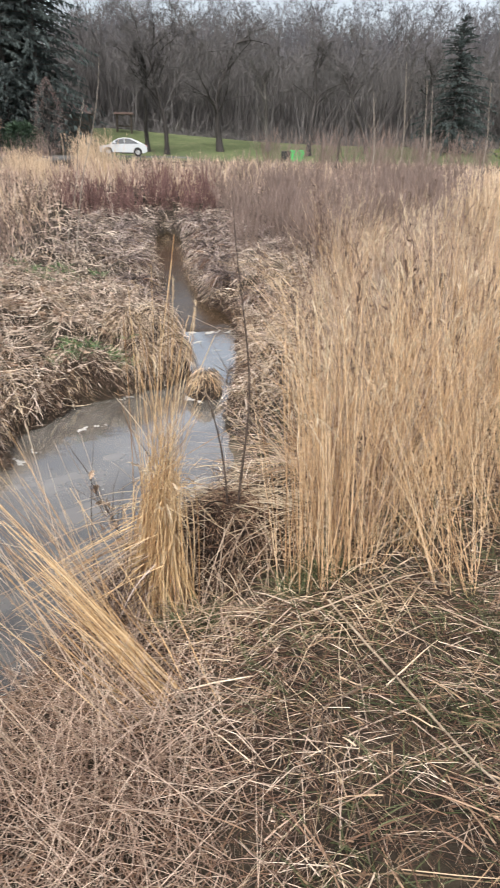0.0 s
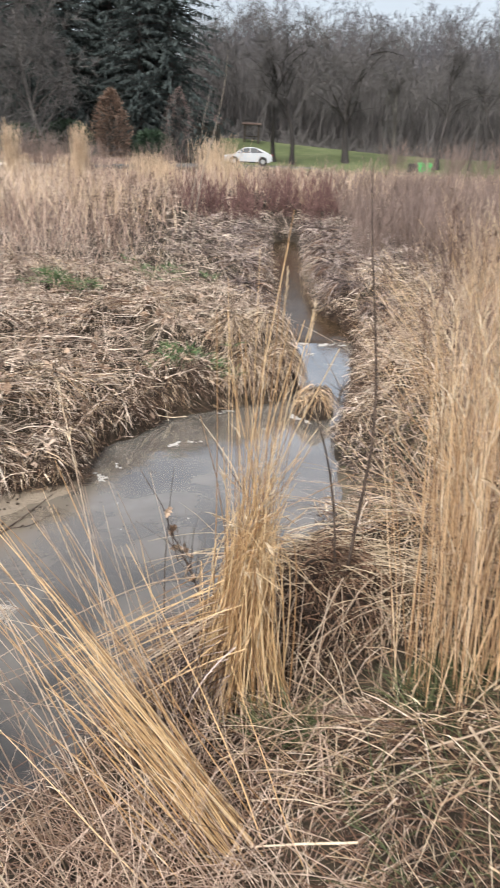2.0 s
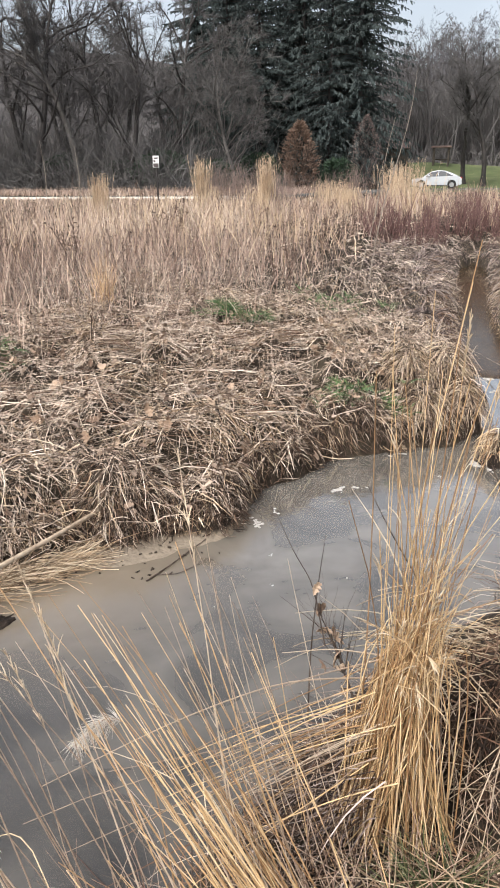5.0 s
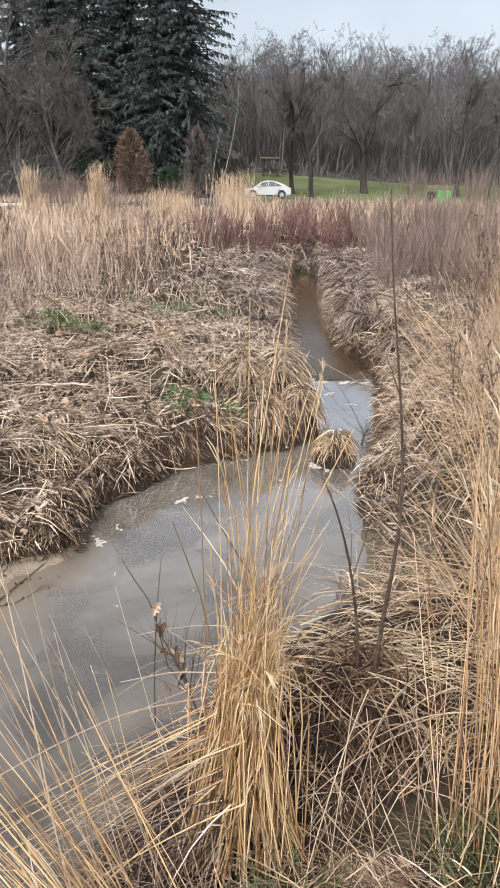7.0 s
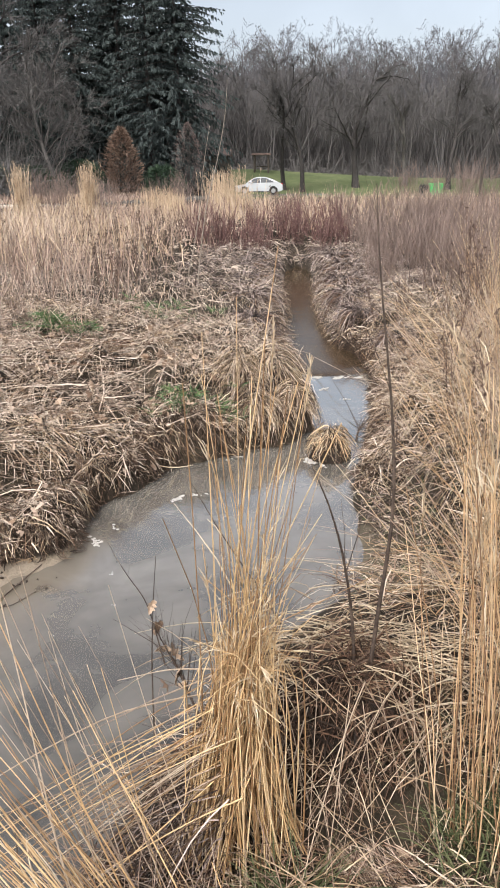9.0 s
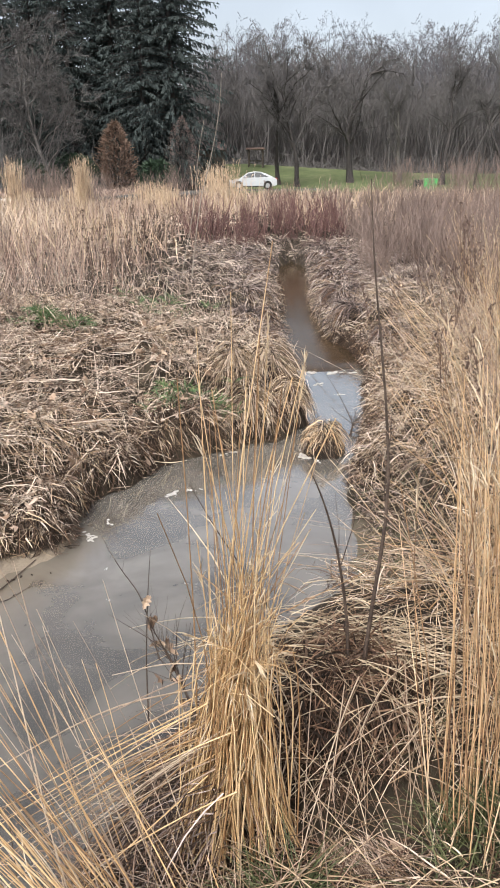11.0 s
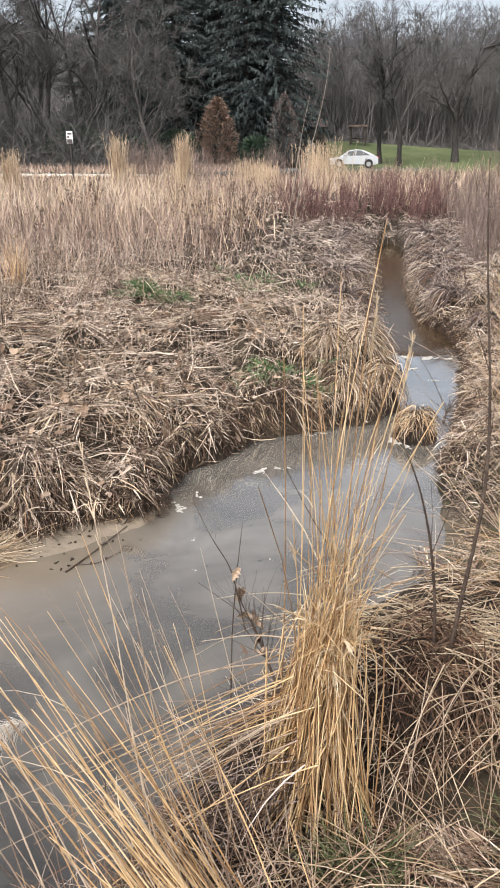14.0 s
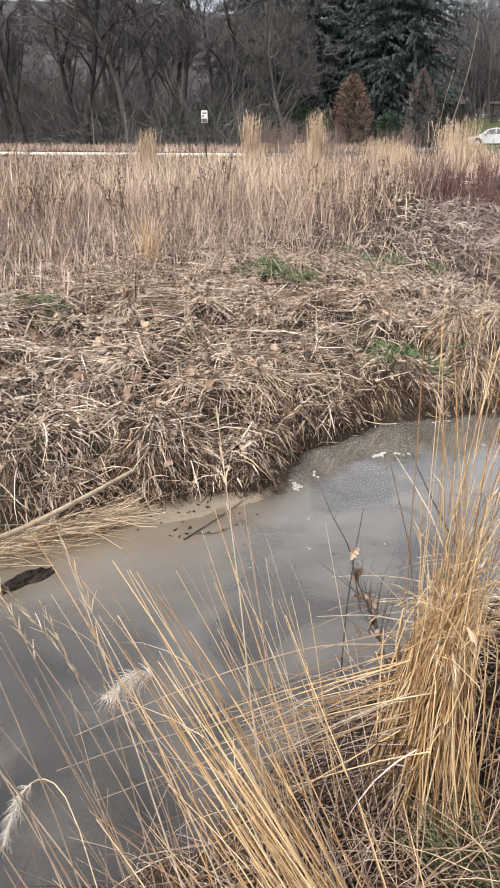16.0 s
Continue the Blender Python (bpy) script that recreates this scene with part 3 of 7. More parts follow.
def ribbon_road(name, centre, width, rise, mat, label, category):
    c = np.array(centre, float)
    s = np.linspace(0, len(c) - 1, 90)
    x, y = np.interp(s, np.arange(len(c)), c[:, 0]), np.interp(s, np.arange(len(c)), c[:, 1])
    for _ in range(6):
        x[1:-1], y[1:-1] = (x[:-2] + 2 * x[1:-1] + x[2:]) / 4, (y[:-2] + 2 * y[1:-1] + y[2:]) / 4
    t = np.stack([np.gradient(x), np.gradient(y)], -1)
    t /= np.linalg.norm(t, axis=1, keepdims=True)
    n = np.stack([t[:, 1], -t[:, 0]], -1)
    z = ground(x, y)
    rows = []
    for off, h in ((-width / 2, -0.2), (-width / 2, rise), (width / 2, rise), (width / 2, -0.2)):
        rows.append(np.stack([x + n[:, 0] * off, y + n[:, 1] * off, z + h], -1))
    v = np.stack(rows, 1).reshape(-1, 3)
    a = (np.arange(89)[:, None] * 4 + np.arange(3)[None]).ravel()
    me = grid_mesh(name, v, np.stack([a, a + 1, a + 5, a + 4], -1), mat)
    return tagged(new(name, me), label, category, kind="structure"), (x, y, n)


ROAD = [(-90, 45), (-30, 46), (-15, 48), (-9, 58), (-7.5, 67), (-4, 71), (2.5, 71.5)]
ribbon_road("road", ROAD, 4.4, 0.06, M_ROAD, "worn grey asphalt park road behind the meadow", "road")
ribbon_road("kerb", [(x + (1.8 if 0 < i < 5 else 0), y - 2.45) for i, (x, y) in enumerate(ROAD[:3])], 0.4, 0.15, M_KERB, "pale concrete kerb along the park road", "kerb")


# ---- creek banks ----
def rng(seed):
    return np.random.default_rng(seed)


def fans(r, centres, per, radius, length, droop, rise=0.5, down=None, k=3, wobble=0.12, spread=1.0):
    """Blades that fan out of each centre and fall over; down: a way in which they lean."""
    n = len(centres) * per
    c = np.repeat(centres, per, 0)
    a = r.uniform(0, 2 * np.pi, n)
    rad = radius * np.sqrt(r.uniform(0, 1, n))
    root = c + np.stack([rad * np.cos(a), rad * np.sin(a), np.zeros(n)], -1)
    way = np.stack([np.cos(a) * spread, np.sin(a) * spread, r.uniform(0.3, 1.0, n) * rise], -1) + r.normal(0, 0.25, (n, 3)) * [1, 1, 0.3]
    if down is not None:
        way += np.repeat(down, per, 0)
    return stalks(r, root, way, r.uniform(0.55, 1.25, n) * length, droop * r.uniform(0.6, 1.4, n), k, wobble)


def slope_way(x, y, e=0.12):
    gx = (ground(x + e, y) - ground(x - e, y)) / (2 * e)
    gy = (ground(x, y + e) - ground(x, y - e)) / (2 * e)
    return np.stack([-gx, -gy, np.zeros_like(gx)], -1)


def scatter(r, n, x0, x1, y0, y1, lo, hi, keep=None, holes=True):
    x, y = r.uniform(x0, x1, n), r.uniform(y0, y1, n)
    d = shore_gap(x, y)
    ok = (d > lo) & (d < hi) & (shelf(x, y) < 0.3)
    if holes:
        ok &= pockets(x, y) < 0.32
    if keep is not None:
        ok &= keep(x, y)
    x, y = x[ok], y[ok]
    return np.stack([x, y, ground(x, y)], -1)


def stuff(name, v_q, mat, label, category):
    v, q = v_q
    return tagged(new(name, grid_mesh(name, v, q, mat)), label, category, kind="stuff")


def sway(c):
    """A sideways lean that neighbouring blades share."""
    a = 3.1 * np.sin(2.3 * c[:, 0] + 1.7 * np.sin(3.1 * c[:, 1])) + 2.2 * np.sin(3.7 * c[:, 1] + c[:, 0])
    return np.stack([np.cos(a), np.sin(a), np.zeros(len(c))], -1)


def left_bank(x, y):
    return (x < 0.35) & (y > 2.2) & (y > 4.6 + 0.9 * (x + 1.2)) | (x < -1.0) & (y > 2.2 + 0.9 * (x + 2.6))


def far_bank_mat():
    r = rng(11)
    c = np.concatenate([scatter(r, 104000, -4.2, 0.4, 2.6, 9, 0.02, 4.2, left_bank), scatter(r, 26000, -8, 0.4, 2.4, 11.5, 0.5, 5.5, left_bank)])
    h = hummocks(c[:, 0], c[:, 1])
    c = c[r.uniform(0, 1, len(c)) < np.interp(c[:, 1], [3, 7, 11.5], [1, 0.85, 0.6]) * (0.1 + 0.62 * h**1.8)]
    down = slope_way(c[:, 0], c[:, 1], 0.08)
    steep = ramp_to(shore_gap(c[:, 0], c[:, 1]), 1.1, 0.3)[:, None]
    way = down * (0.5 + 0.8 * steep) + sway(c) * 0.35 + r.normal(0, 0.7, (len(c), 3)) * [1, 1, 0.4] + [0, 0, 0.3]
    p = stalks(r, c + np.stack([np.zeros(len(c))] * 2 + [r.uniform(0.0, 0.12, len(c))], -1), way, 0.07 + 0.26 * r.uniform(0, 1, len(c)) ** 1.5, r.uniform(0.0, 1.7, len(c)), 3, 0.17)
    p = off_water(on_ground(p, 0.012))
    kinds = r.uniform(0, 1, len(p)) + 0.2 * np.sin(1.7 * p[:, 0, 0] + 2.3 * p[:, 0, 1]) + 0.2 * np.sin(5.1 * p[:, 0, 0] - 3.3 * p[:, 0, 1])
    for lo, hi, mat, name, label in ((-1, 0.34, M_MAT, "matted_grass", "flattened weathered tan grass matting the creek bank"),
                                     (0.34, 0.62, M_MATGREY, "dead_sedge", "grey-brown dead sedge lying over the creek bank"),
                                     (0.62, 0.84, M_ROTSHADE, "rotting_sedge", "dark rotting sedge lying over the creek bank"),
                                     (0.84, 2, M_MATTAN, "tan_sedge", "tan sedge blades drooping over the creek bank")):
        q = p[(kinds >= lo) & (kinds < hi)]
        stuff(name, ribbons(r, q, 0.002 + 0.006 * r.uniform(0, 1, len(q)) ** 2), mat, label, "dead grass")
    # long straws lying flat, combed by high water
    c = scatter(r, 25000, -7.5, 0.3, 2.8, 9, 0.02, 4.0, left_bank)
    a = r.uniform(0, 2 * np.pi, len(c))
    way = np.stack([np.cos(a), np.sin(a), r.uniform(-0.5, 0.6, len(c))], -1)
    p = off_water(on_ground(stalks(r, c + [0, 0, 0.03], way, 0.07 + 0.45 * r.uniform(0, 1, len(c)) ** 2, 0.3, 3, 0.06), 0.05))
    pale = r.uniform(0, 1, len(p)) < 0.58
    for q, mat, label in ((p[pale], M_PALESTRAW, "tangled bleached straws lying on the far bank"), (p[~pale], M_MAT, "tangled weathered straws lying on the far bank")):
        stuff("fallen_straw", ribbons(r, q, 0.0025 + 0.0065 * r.uniform(0, 1, len(q)) ** 2), mat, label, "straw")
    # straws laid flat side by side at the bend, as the high water left them
    c = scatter(r, 7000, -6, -1.3, 4.0, 7.6, 0.25, 3.4, left_bank)
    c = c[np.sin(2.1 * c[:, 0] + 1.3 * c[:, 1]) * np.sin(3.3 * c[:, 1] - 0.8 * c[:, 0]) > r.uniform(-0.7, 0.5, len(c))]
    way = np.array([0.9, 0.3, 0.0]) + sway(c) * 0.25 + r.normal(0, 0.2, (len(c), 3)) * [1, 1, 0.5]
    p = off_water(on_ground(stalks(r, c + [0, 0, 0.06], way, r.uniform(0.15, 0.55, len(c)), 0.15, 4, 0.05), 0.05), 0.02)
    pale = r.uniform(0, 1, len(p)) < 0.5
    for q, mat, label in ((p[pale], M_PALESTRAW, "bleached straws combed flat over the bank"), (p[~pale], M_BROWN, "brown straws combed flat over the bank")):
        stuff("combed_straw", ribbons(r, q, 0.0025 + 0.005 * r.uniform(0, 1, len(q)) ** 2), mat, label, "straw")
    # crumbled leaf litter
    c = scatter(r, 9000, -7, 0.2, 2.8, 9, 0.03, 3.5, left_bank, False)
    way = r.normal(0, 1, (len(c), 3)) * [1, 1, 0.45]
    p = on_ground(stalks(r, c + np.stack([np.zeros(len(c))] * 2 + [r.uniform(0.02, 0.13, len(c))], -1), way, r.uniform(0.025, 0.075, len(c)), 0.4, 2, 0.3), 0.02)
    stuff("leaf_litter", ribbons(r, p, r.uniform(0.012, 0.04, len(p)), 0.5), M_CRUMB, "crumbled brown leaf litter over the bank", "leaf litter")
    # grass that hangs down the face of the bank to the water
    c = scatter(r, 60000, -4.5, 0.45, 2.3, 14, 0.0, 0.5, left_bank)
    c = c[(hummocks(c[:, 0], c[:, 1]) > r.uniform(0, 0.75, len(c))) | (r.uniform(0, 1, len(c)) < 0.25)]
    c = np.concatenate([c, scatter(r, 22000, 0.4, 1.8, 3.2, 14, 0.0, 0.45, lambda x, y: x > 0.4)])
    down = slope_way(c[:, 0], c[:, 1])
    down /= np.linalg.norm(down, axis=1, keepdims=True) + 1e-6
    way = down * r.uniform(0.1, 0.7, len(c))[:, None] + r.normal(0, 0.45, (len(c), 3)) * [1, 1, 0.8] + sway(c) * 0.35 + [0, 0, -0.1]
    p = on_ground(stalks(r, c + np.stack([np.zeros(len(c))] * 2 + [r.uniform(0.03, 0.17, len(c))], -1), way, 0.06 + 0.34 * r.uniform(0, 1, len(c)) ** 1.3, r.uniform(0.1, 1.5, len(c)), 4, 0.15), 0.03)
    p = off_water(p, 0.15)
    k = r.uniform(0, 1, len(p))
    # the rotting share puts shade of gaps and overhang into colour
    for lo, hi, mat, label in ((0, 0.46, M_MATGREY, "grey sedge hanging down the bank to the water"), (0.46, 0.8, M_ROTSHADE, "rotting dark sedge hanging down the bank, overhang shade in its colour"), (0.8, 1, M_MATTAN, "tan sedge hanging over the water's edge")):
        q = p[(k >= lo) & (k < hi)]
        stuff("hanging_sedge", ribbons(r, q, 0.002 + 0.008 * r.uniform(0, 1, len(q)) ** 2), mat, label, "dead grass")
    # fringe that trails down the face to the waterline
    c = np.concatenate([scatter(r, 90000, -3.6, 0.45, 2.8, 8.5, -0.01, 0.3, left_bank, False), scatter(r, 16000, 0.5, 1.5, 3.6, 9.5, 0.01, 0.25, lambda x, y: x > 0.5)])
    clump = np.sin(11 * c[:, 0] + 2 * np.sin(7 * c[:, 1])) * np.sin(9 * c[:, 1] + 2 * np.sin(6 * c[:, 0]))
    c = c[clump > r.uniform(-1.1, 0.25, len(c))]
    down = slope_way(c[:, 0], c[:, 1], 0.06)
    down /= np.linalg.norm(down, axis=1, keepdims=True) + 1e-6
    way = down * r.uniform(0.1, 0.7, len(c))[:, None] + r.normal(0, 0.45, (len(c), 3)) * [1, 1, 0.7] + sway(c) * 0.3 - [0, 0, 0.4]
    p = on_ground(stalks(r, c + np.stack([np.zeros(len(c))] * 2 + [r.uniform(0.02, 0.14, len(c))], -1), way, 0.05 + 0.3 * r.uniform(0, 1, len(c)) * r.uniform(0.4, 1, len(c)), 0.8, 3, 0.12), 0.035)
    p = off_water(p, 0.09)
    k = r.uniform(0, 1, len(p)) + 0.25 * np.sin(7 * p[:, 0, 0] + 5 * p[:, 0, 1])
    # dark share at the waterline also colours in the bank's shade
    for lo, hi, mat, label in ((-1, 0.25, M_MATGREY, "grey grass trailing down to the waterline"), (0.25, 0.6, M_ROTSHADE, "sodden dark sedge along the waterline, bank shade in its colour"), (0.6, 0.75, M_BROWN, "rotting brown grass trailing down the bank"), (0.75, 2, M_MATTAN, "tan grass trailing down to the waterline")):
        q = p[(k >= lo) & (k < hi)]
        stuff("trailing_grass", ribbons(r, q, 0.002 + 0.006 * r.uniform(0, 1, len(q)) ** 2), mat, label, "dead grass")
    # sodden dark roots and sedge along the waterline, overhang shade put in their colour
    c = np.concatenate([scatter(r, 90000, -3.0, 0.5, 3.2, 9.5, -0.02, 0.2, left_bank, False), scatter(r, 40000, 0.5, 1.6, 4.2, 10, -0.02, 0.14, lambda x, y: x > 0.5, False)])
    down = slope_way(c[:, 0], c[:, 1], 0.05)
    down /= np.linalg.norm(down, axis=1, keepdims=True) + 1e-6
    way = down * 0.5 + r.normal(0, 0.25, (len(c), 3)) - [0, 0, 0.5]
    p = off_water(on_ground(stalks(r, c + np.stack([np.zeros(len(c))] * 2 + [r.uniform(0.01, 0.1, len(c))], -1), way, r.uniform(0.05, 0.2, len(c)), 0.5, 3, 0.15), 0.03), 0.08)
    stuff("sodden_sedge", ribbons(r, p, 0.002 + 0.007 * r.uniform(0, 1, len(p)) ** 2), M_ROTSHADE, "sodden dark sedge roots along the waterline, overhang shade in their colour", "dead grass")
    # rough grass round the head of the channel
    c = scatter(r, 1500, -4, 3.0, 11, 20.5, 0.02, 1.7)
    for sel, mat in ((c[::2], M_MAUVEGRASS), (c[1::2], M_MATGREY)):
        p = off_water(on_ground(fans(r, sel + [0, 0, 0.05], 18, 0.25, 0.36, 1.6, 0.9, None, 3, 0.36)))
        stuff("channel_grass", ribbons(r, p, 0.004 + 0.012 * r.uniform(0, 1, len(p)) ** 2), mat, "rough dead grass round the channel's head", "dead grass")
    # thicker bleached stems
    c = scatter(r, 190, -6, 0.2, 3.0, 8.5, 0.05, 3.5, left_bank)
    a = r.uniform(0, 2 * np.pi, len(c))
    p = stalks(r, c + [0, 0, 0.1], np.stack([np.cos(a), np.sin(a), r.uniform(-0.1, 0.7, len(c))], -1), r.uniform(0.15, 0.5, len(c)), 0.4, 3, 0.15)
    p = off_water(on_ground(p, 0.03))
    stuff("bleached_stems", tubes(p, r.uniform(0.0025, 0.005, len(p)), 4, 0.6), M_MATGREY, "thick bleached hollow stems across the bank", "stems")
    # short brown standing stubble among it
    c = scatter(r, 7000, -8, 0.3, 4.5, 11, 0.5, 6.0, left_bank)
    way = r.normal(0, 0.4, (len(c), 3)) + [0, 0, 1]
    p = stalks(r, c, way, r.uniform(0.12, 0.4, len(c)), 0.3, 2)
    stuff("stubble", ribbons(r, p, r.uniform(0.003, 0.008, len(p))), M_MATGREY, "broken upright brown stubble on the far bank", "dead grass")
    x, y = r.uniform(-9, 0.2, 9000), r.uniform(5.5, 15, 9000)
    d = shore_gap(x, y)
    keep = (d > 1.0) & (r.uniform(0, 1, len(x)) < ramp_to(d, 0.8, 3.5)) & (d < 8)
    x, y = x[keep], y[keep]
    p = stalks(r, np.stack([x, y, ground(x, y)], -1), r.normal(0, 0.35, (len(x), 3)) * [1, 1, 0] + [0, 0, 1], r.uniform(0.12, 0.5, len(x)), 0.4, 3, 0.12)
    stuff("weed_stubble", ribbons(r, p, r.uniform(0.003, 0.008, len(p))), M_GREYTWIG, "short mauve-brown dead weeds behind the bank", "dead weeds")
    # low green patches
    for n, (gx, gy, gr) in enumerate(((-2.42, 7.4, 0.22), (-2.0, 7.3, 0.12), (-1.15, 9.0, 0.45), (-0.35, 5.95, 0.15), (-0.75, 5.75, 0.2), (-3.9, 5.2, 0.3), (-1.6, 8.6, 0.3))):
        q = r.normal(0, 0.5, (34 if n == 0 else 22, 2)) * gr + [gx, gy]
        p = fans(r, np.stack([q[:, 0], q[:, 1], ground(q[:, 0], q[:, 1]) + 0.1], -1), 9, 0.05, 0.13, 0.9, 1.6)
        stuff("green_sprouts", ribbons(r, p, 0.011), M_SPROUT, "small patch of low green sprouts on the bank", "plants")


def tussock(seed, radius, height, mat, name, label, blades=420, lean=(0, 0, 0), rise=1.3, width=0.009, fall=2.6, kink=0.27, spread=1.0):
    """A sedge tussock: a brown root mound with blades that arch out of it."""
    r = rng(seed)
    top = thing(name, label, "grass tussock", "tussocks along the creek")

    def mound(bm):
        bmesh.ops.create_icosphere(bm, subdivisions=3, radius=1.0)
        for v in bm.verts:
            k = 1 + 0.22 * noise.noise(v.co * 2.3 + Vector((seed, 0, 0)))
            v.co = Vector((v.co.x * radius * 0.62 * k, v.co.y * radius * 0.62 * k, v.co.z * height * 0.42 * k))
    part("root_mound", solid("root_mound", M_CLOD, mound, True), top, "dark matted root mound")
    c = np.array([[0, 0, height * 0.38]])
    p = fans(r, c, blades, radius * 0.42, radius * 0.85 + height * 0.3, fall, rise, np.array([lean], float), 4, kink, spread)
    w = r.uniform(0.3, 1.3, len(p)) * width
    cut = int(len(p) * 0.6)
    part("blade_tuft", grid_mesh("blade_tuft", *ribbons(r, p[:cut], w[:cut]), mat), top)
    # the lowered blades are the darker brown ones
    part("blade_tuft", grid_mesh("blade_tuft", *ribbons(r, p[cut:] * [1, 1, 0.8], w[cut:]), M_BROWN), top, "darker brown blades")
    return top


def mop_tussock(seed, radius, height, blades, label, top_mat=M_MAT):
    """A sedge tussock whose blades drape down over a dark root mound."""
    r = rng(seed)
    top = thing("sedge_tussock", label, "grass tussock", "tussocks along the creek")

    def mound(bm):
        bmesh.ops.create_icosphere(bm, subdivisions=3, radius=1.0)
        for v in bm.verts:
            k = 1 + 0.25 * noise.noise(v.co * 2.3 + Vector((seed, 0, 0)))
            v.co = Vector((v.co.x * radius * 0.84 * k, v.co.y * radius * 0.84 * k, v.co.z * height * 0.8 * k))
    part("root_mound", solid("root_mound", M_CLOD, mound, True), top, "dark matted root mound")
    a0 = r.uniform(0, 2 * np.pi, blades)
    tuft = np.round(a0 * 2.2) / 2.2
    a = a0 + (tuft - a0) * 0.75
    s = np.linspace(0, 1, 6)[None, :]
    e0, e1 = r.uniform(0.0, 0.75, blades)[:, None], r.uniform(0.75, 1.62, blades)[:, None]
    e = e0 + (e1 - e0) * s
    out = 1 + r.normal(0.04, 0.08, blades)[:, None] + 0.16 * r.uniform(0, 1, blades)[:, None] * s**2
    turn = a[:, None] + r.normal(0, 0.35, blades)[:, None] * s
    lift = 1 + 0.16 * np.sin(3 * a)[:, None]
    p = np.stack([radius * out * np.sin(e) * np.cos(turn), radius * out * np.sin(e) * np.sin(turn), height * lift * out * np.maximum(np.cos(e), 0.02)], -1)
    p += r.normal(0, 0.008, p.shape)
    w = 0.002 + 0.007 * r.uniform(0, 1, blades) ** 1.5
    k = r.uniform(0, 1, blades)
    # a random third of the blades is darker brown
    for lo, hi, mat, note in ((0, 0.4, M_MATTAN, ""), (0.4, 0.7, M_ROTSHADE, "darker brown blades"), (0.7, 1.01, top_mat, "bleached blades")):
        q = (k >= lo) & (k < hi)
        part("blade_tuft", grid_mesh("blade_tuft", *ribbons(r, p[q], w[q]), mat), top, note)
    return top


def place(ob, x, y, z, turn=0.0, size=1.0):
    ob.matrix_world = Matrix.Translation((x, y, z)) @ Matrix.Rotation(turn, 4, "Z") @ Matrix.Scale(size, 4)
    return ob


def creek_tussocks():
    isle = mop_tussock(3, 0.2, 0.23, 420, "small tan sedge tussock standing in the creek", M_STRAW)
    place(isle, 0.54, 5.56, 0.0)
    tagged(isle, group="")
    for i, (x, y, z, rad, h) in enumerate(((0.02, 6.7, 0.05, 0.34, 0.52), (0.23, 6.3, 0.0, 0.23, 0.36), (-0.12, 5.98, 0.02, 0.26, 0.36), (-0.3, 6.5, 0.12, 0.3, 0.5))):
        place(mop_tussock(4 + i, rad, h, 620, "tan sedge tussock draping its blades to the water"), x, y, z)
    models = [tussock(20 + i, 0.26, 0.34, m, "sedge_tussock", "tan sedge tussock drooping over the water's edge", 580, width=0.007) for i, m in enumerate((M_MATTAN, M_MATGREY, M_MAUVEGRASS))]
    spots = [(0.1, 7.35, 0.14, 0.9),
             (-0.05, 7.6, 0.2, 1.1), (-0.2, 8.5, 0.25, 1.3), (-0.35, 9.7, 0.28, 1.5), (-0.55, 11.4, 0.3, 1.8), (-0.75, 13.2, 0.3, 1.9),
             (1.28, 6.5, 0.2, 0.9), (1.45, 7.6, 0.22, 1.1), (1.52, 8.8, 0.26, 1.3), (1.15, 10.2, 0.28, 1.5), (1.1, 11.6, 0.3, 1.7), (1.05, 13.3, 0.3, 1.8), (1.2, 5.6, 0.16, 0.9),
             (1.2, 4.85, 0.12, 0.7), (1.25, 15.2, 0.3, 2.0), (-0.9, 15.6, 0.3, 2.0), (1.1, 17.2, 0.3, 2.0)]
    used = set()
    for i, (x, y, z, s) in enumerate(spots):
        k = 0 if i == 0 else 2 if y > 8.3 else 1
        ob = models[k]
        if k in used:
            ob = copy_thing(ob, Matrix())
        used.add(k)
        place(ob, x, y, z, i * 1.9, s)


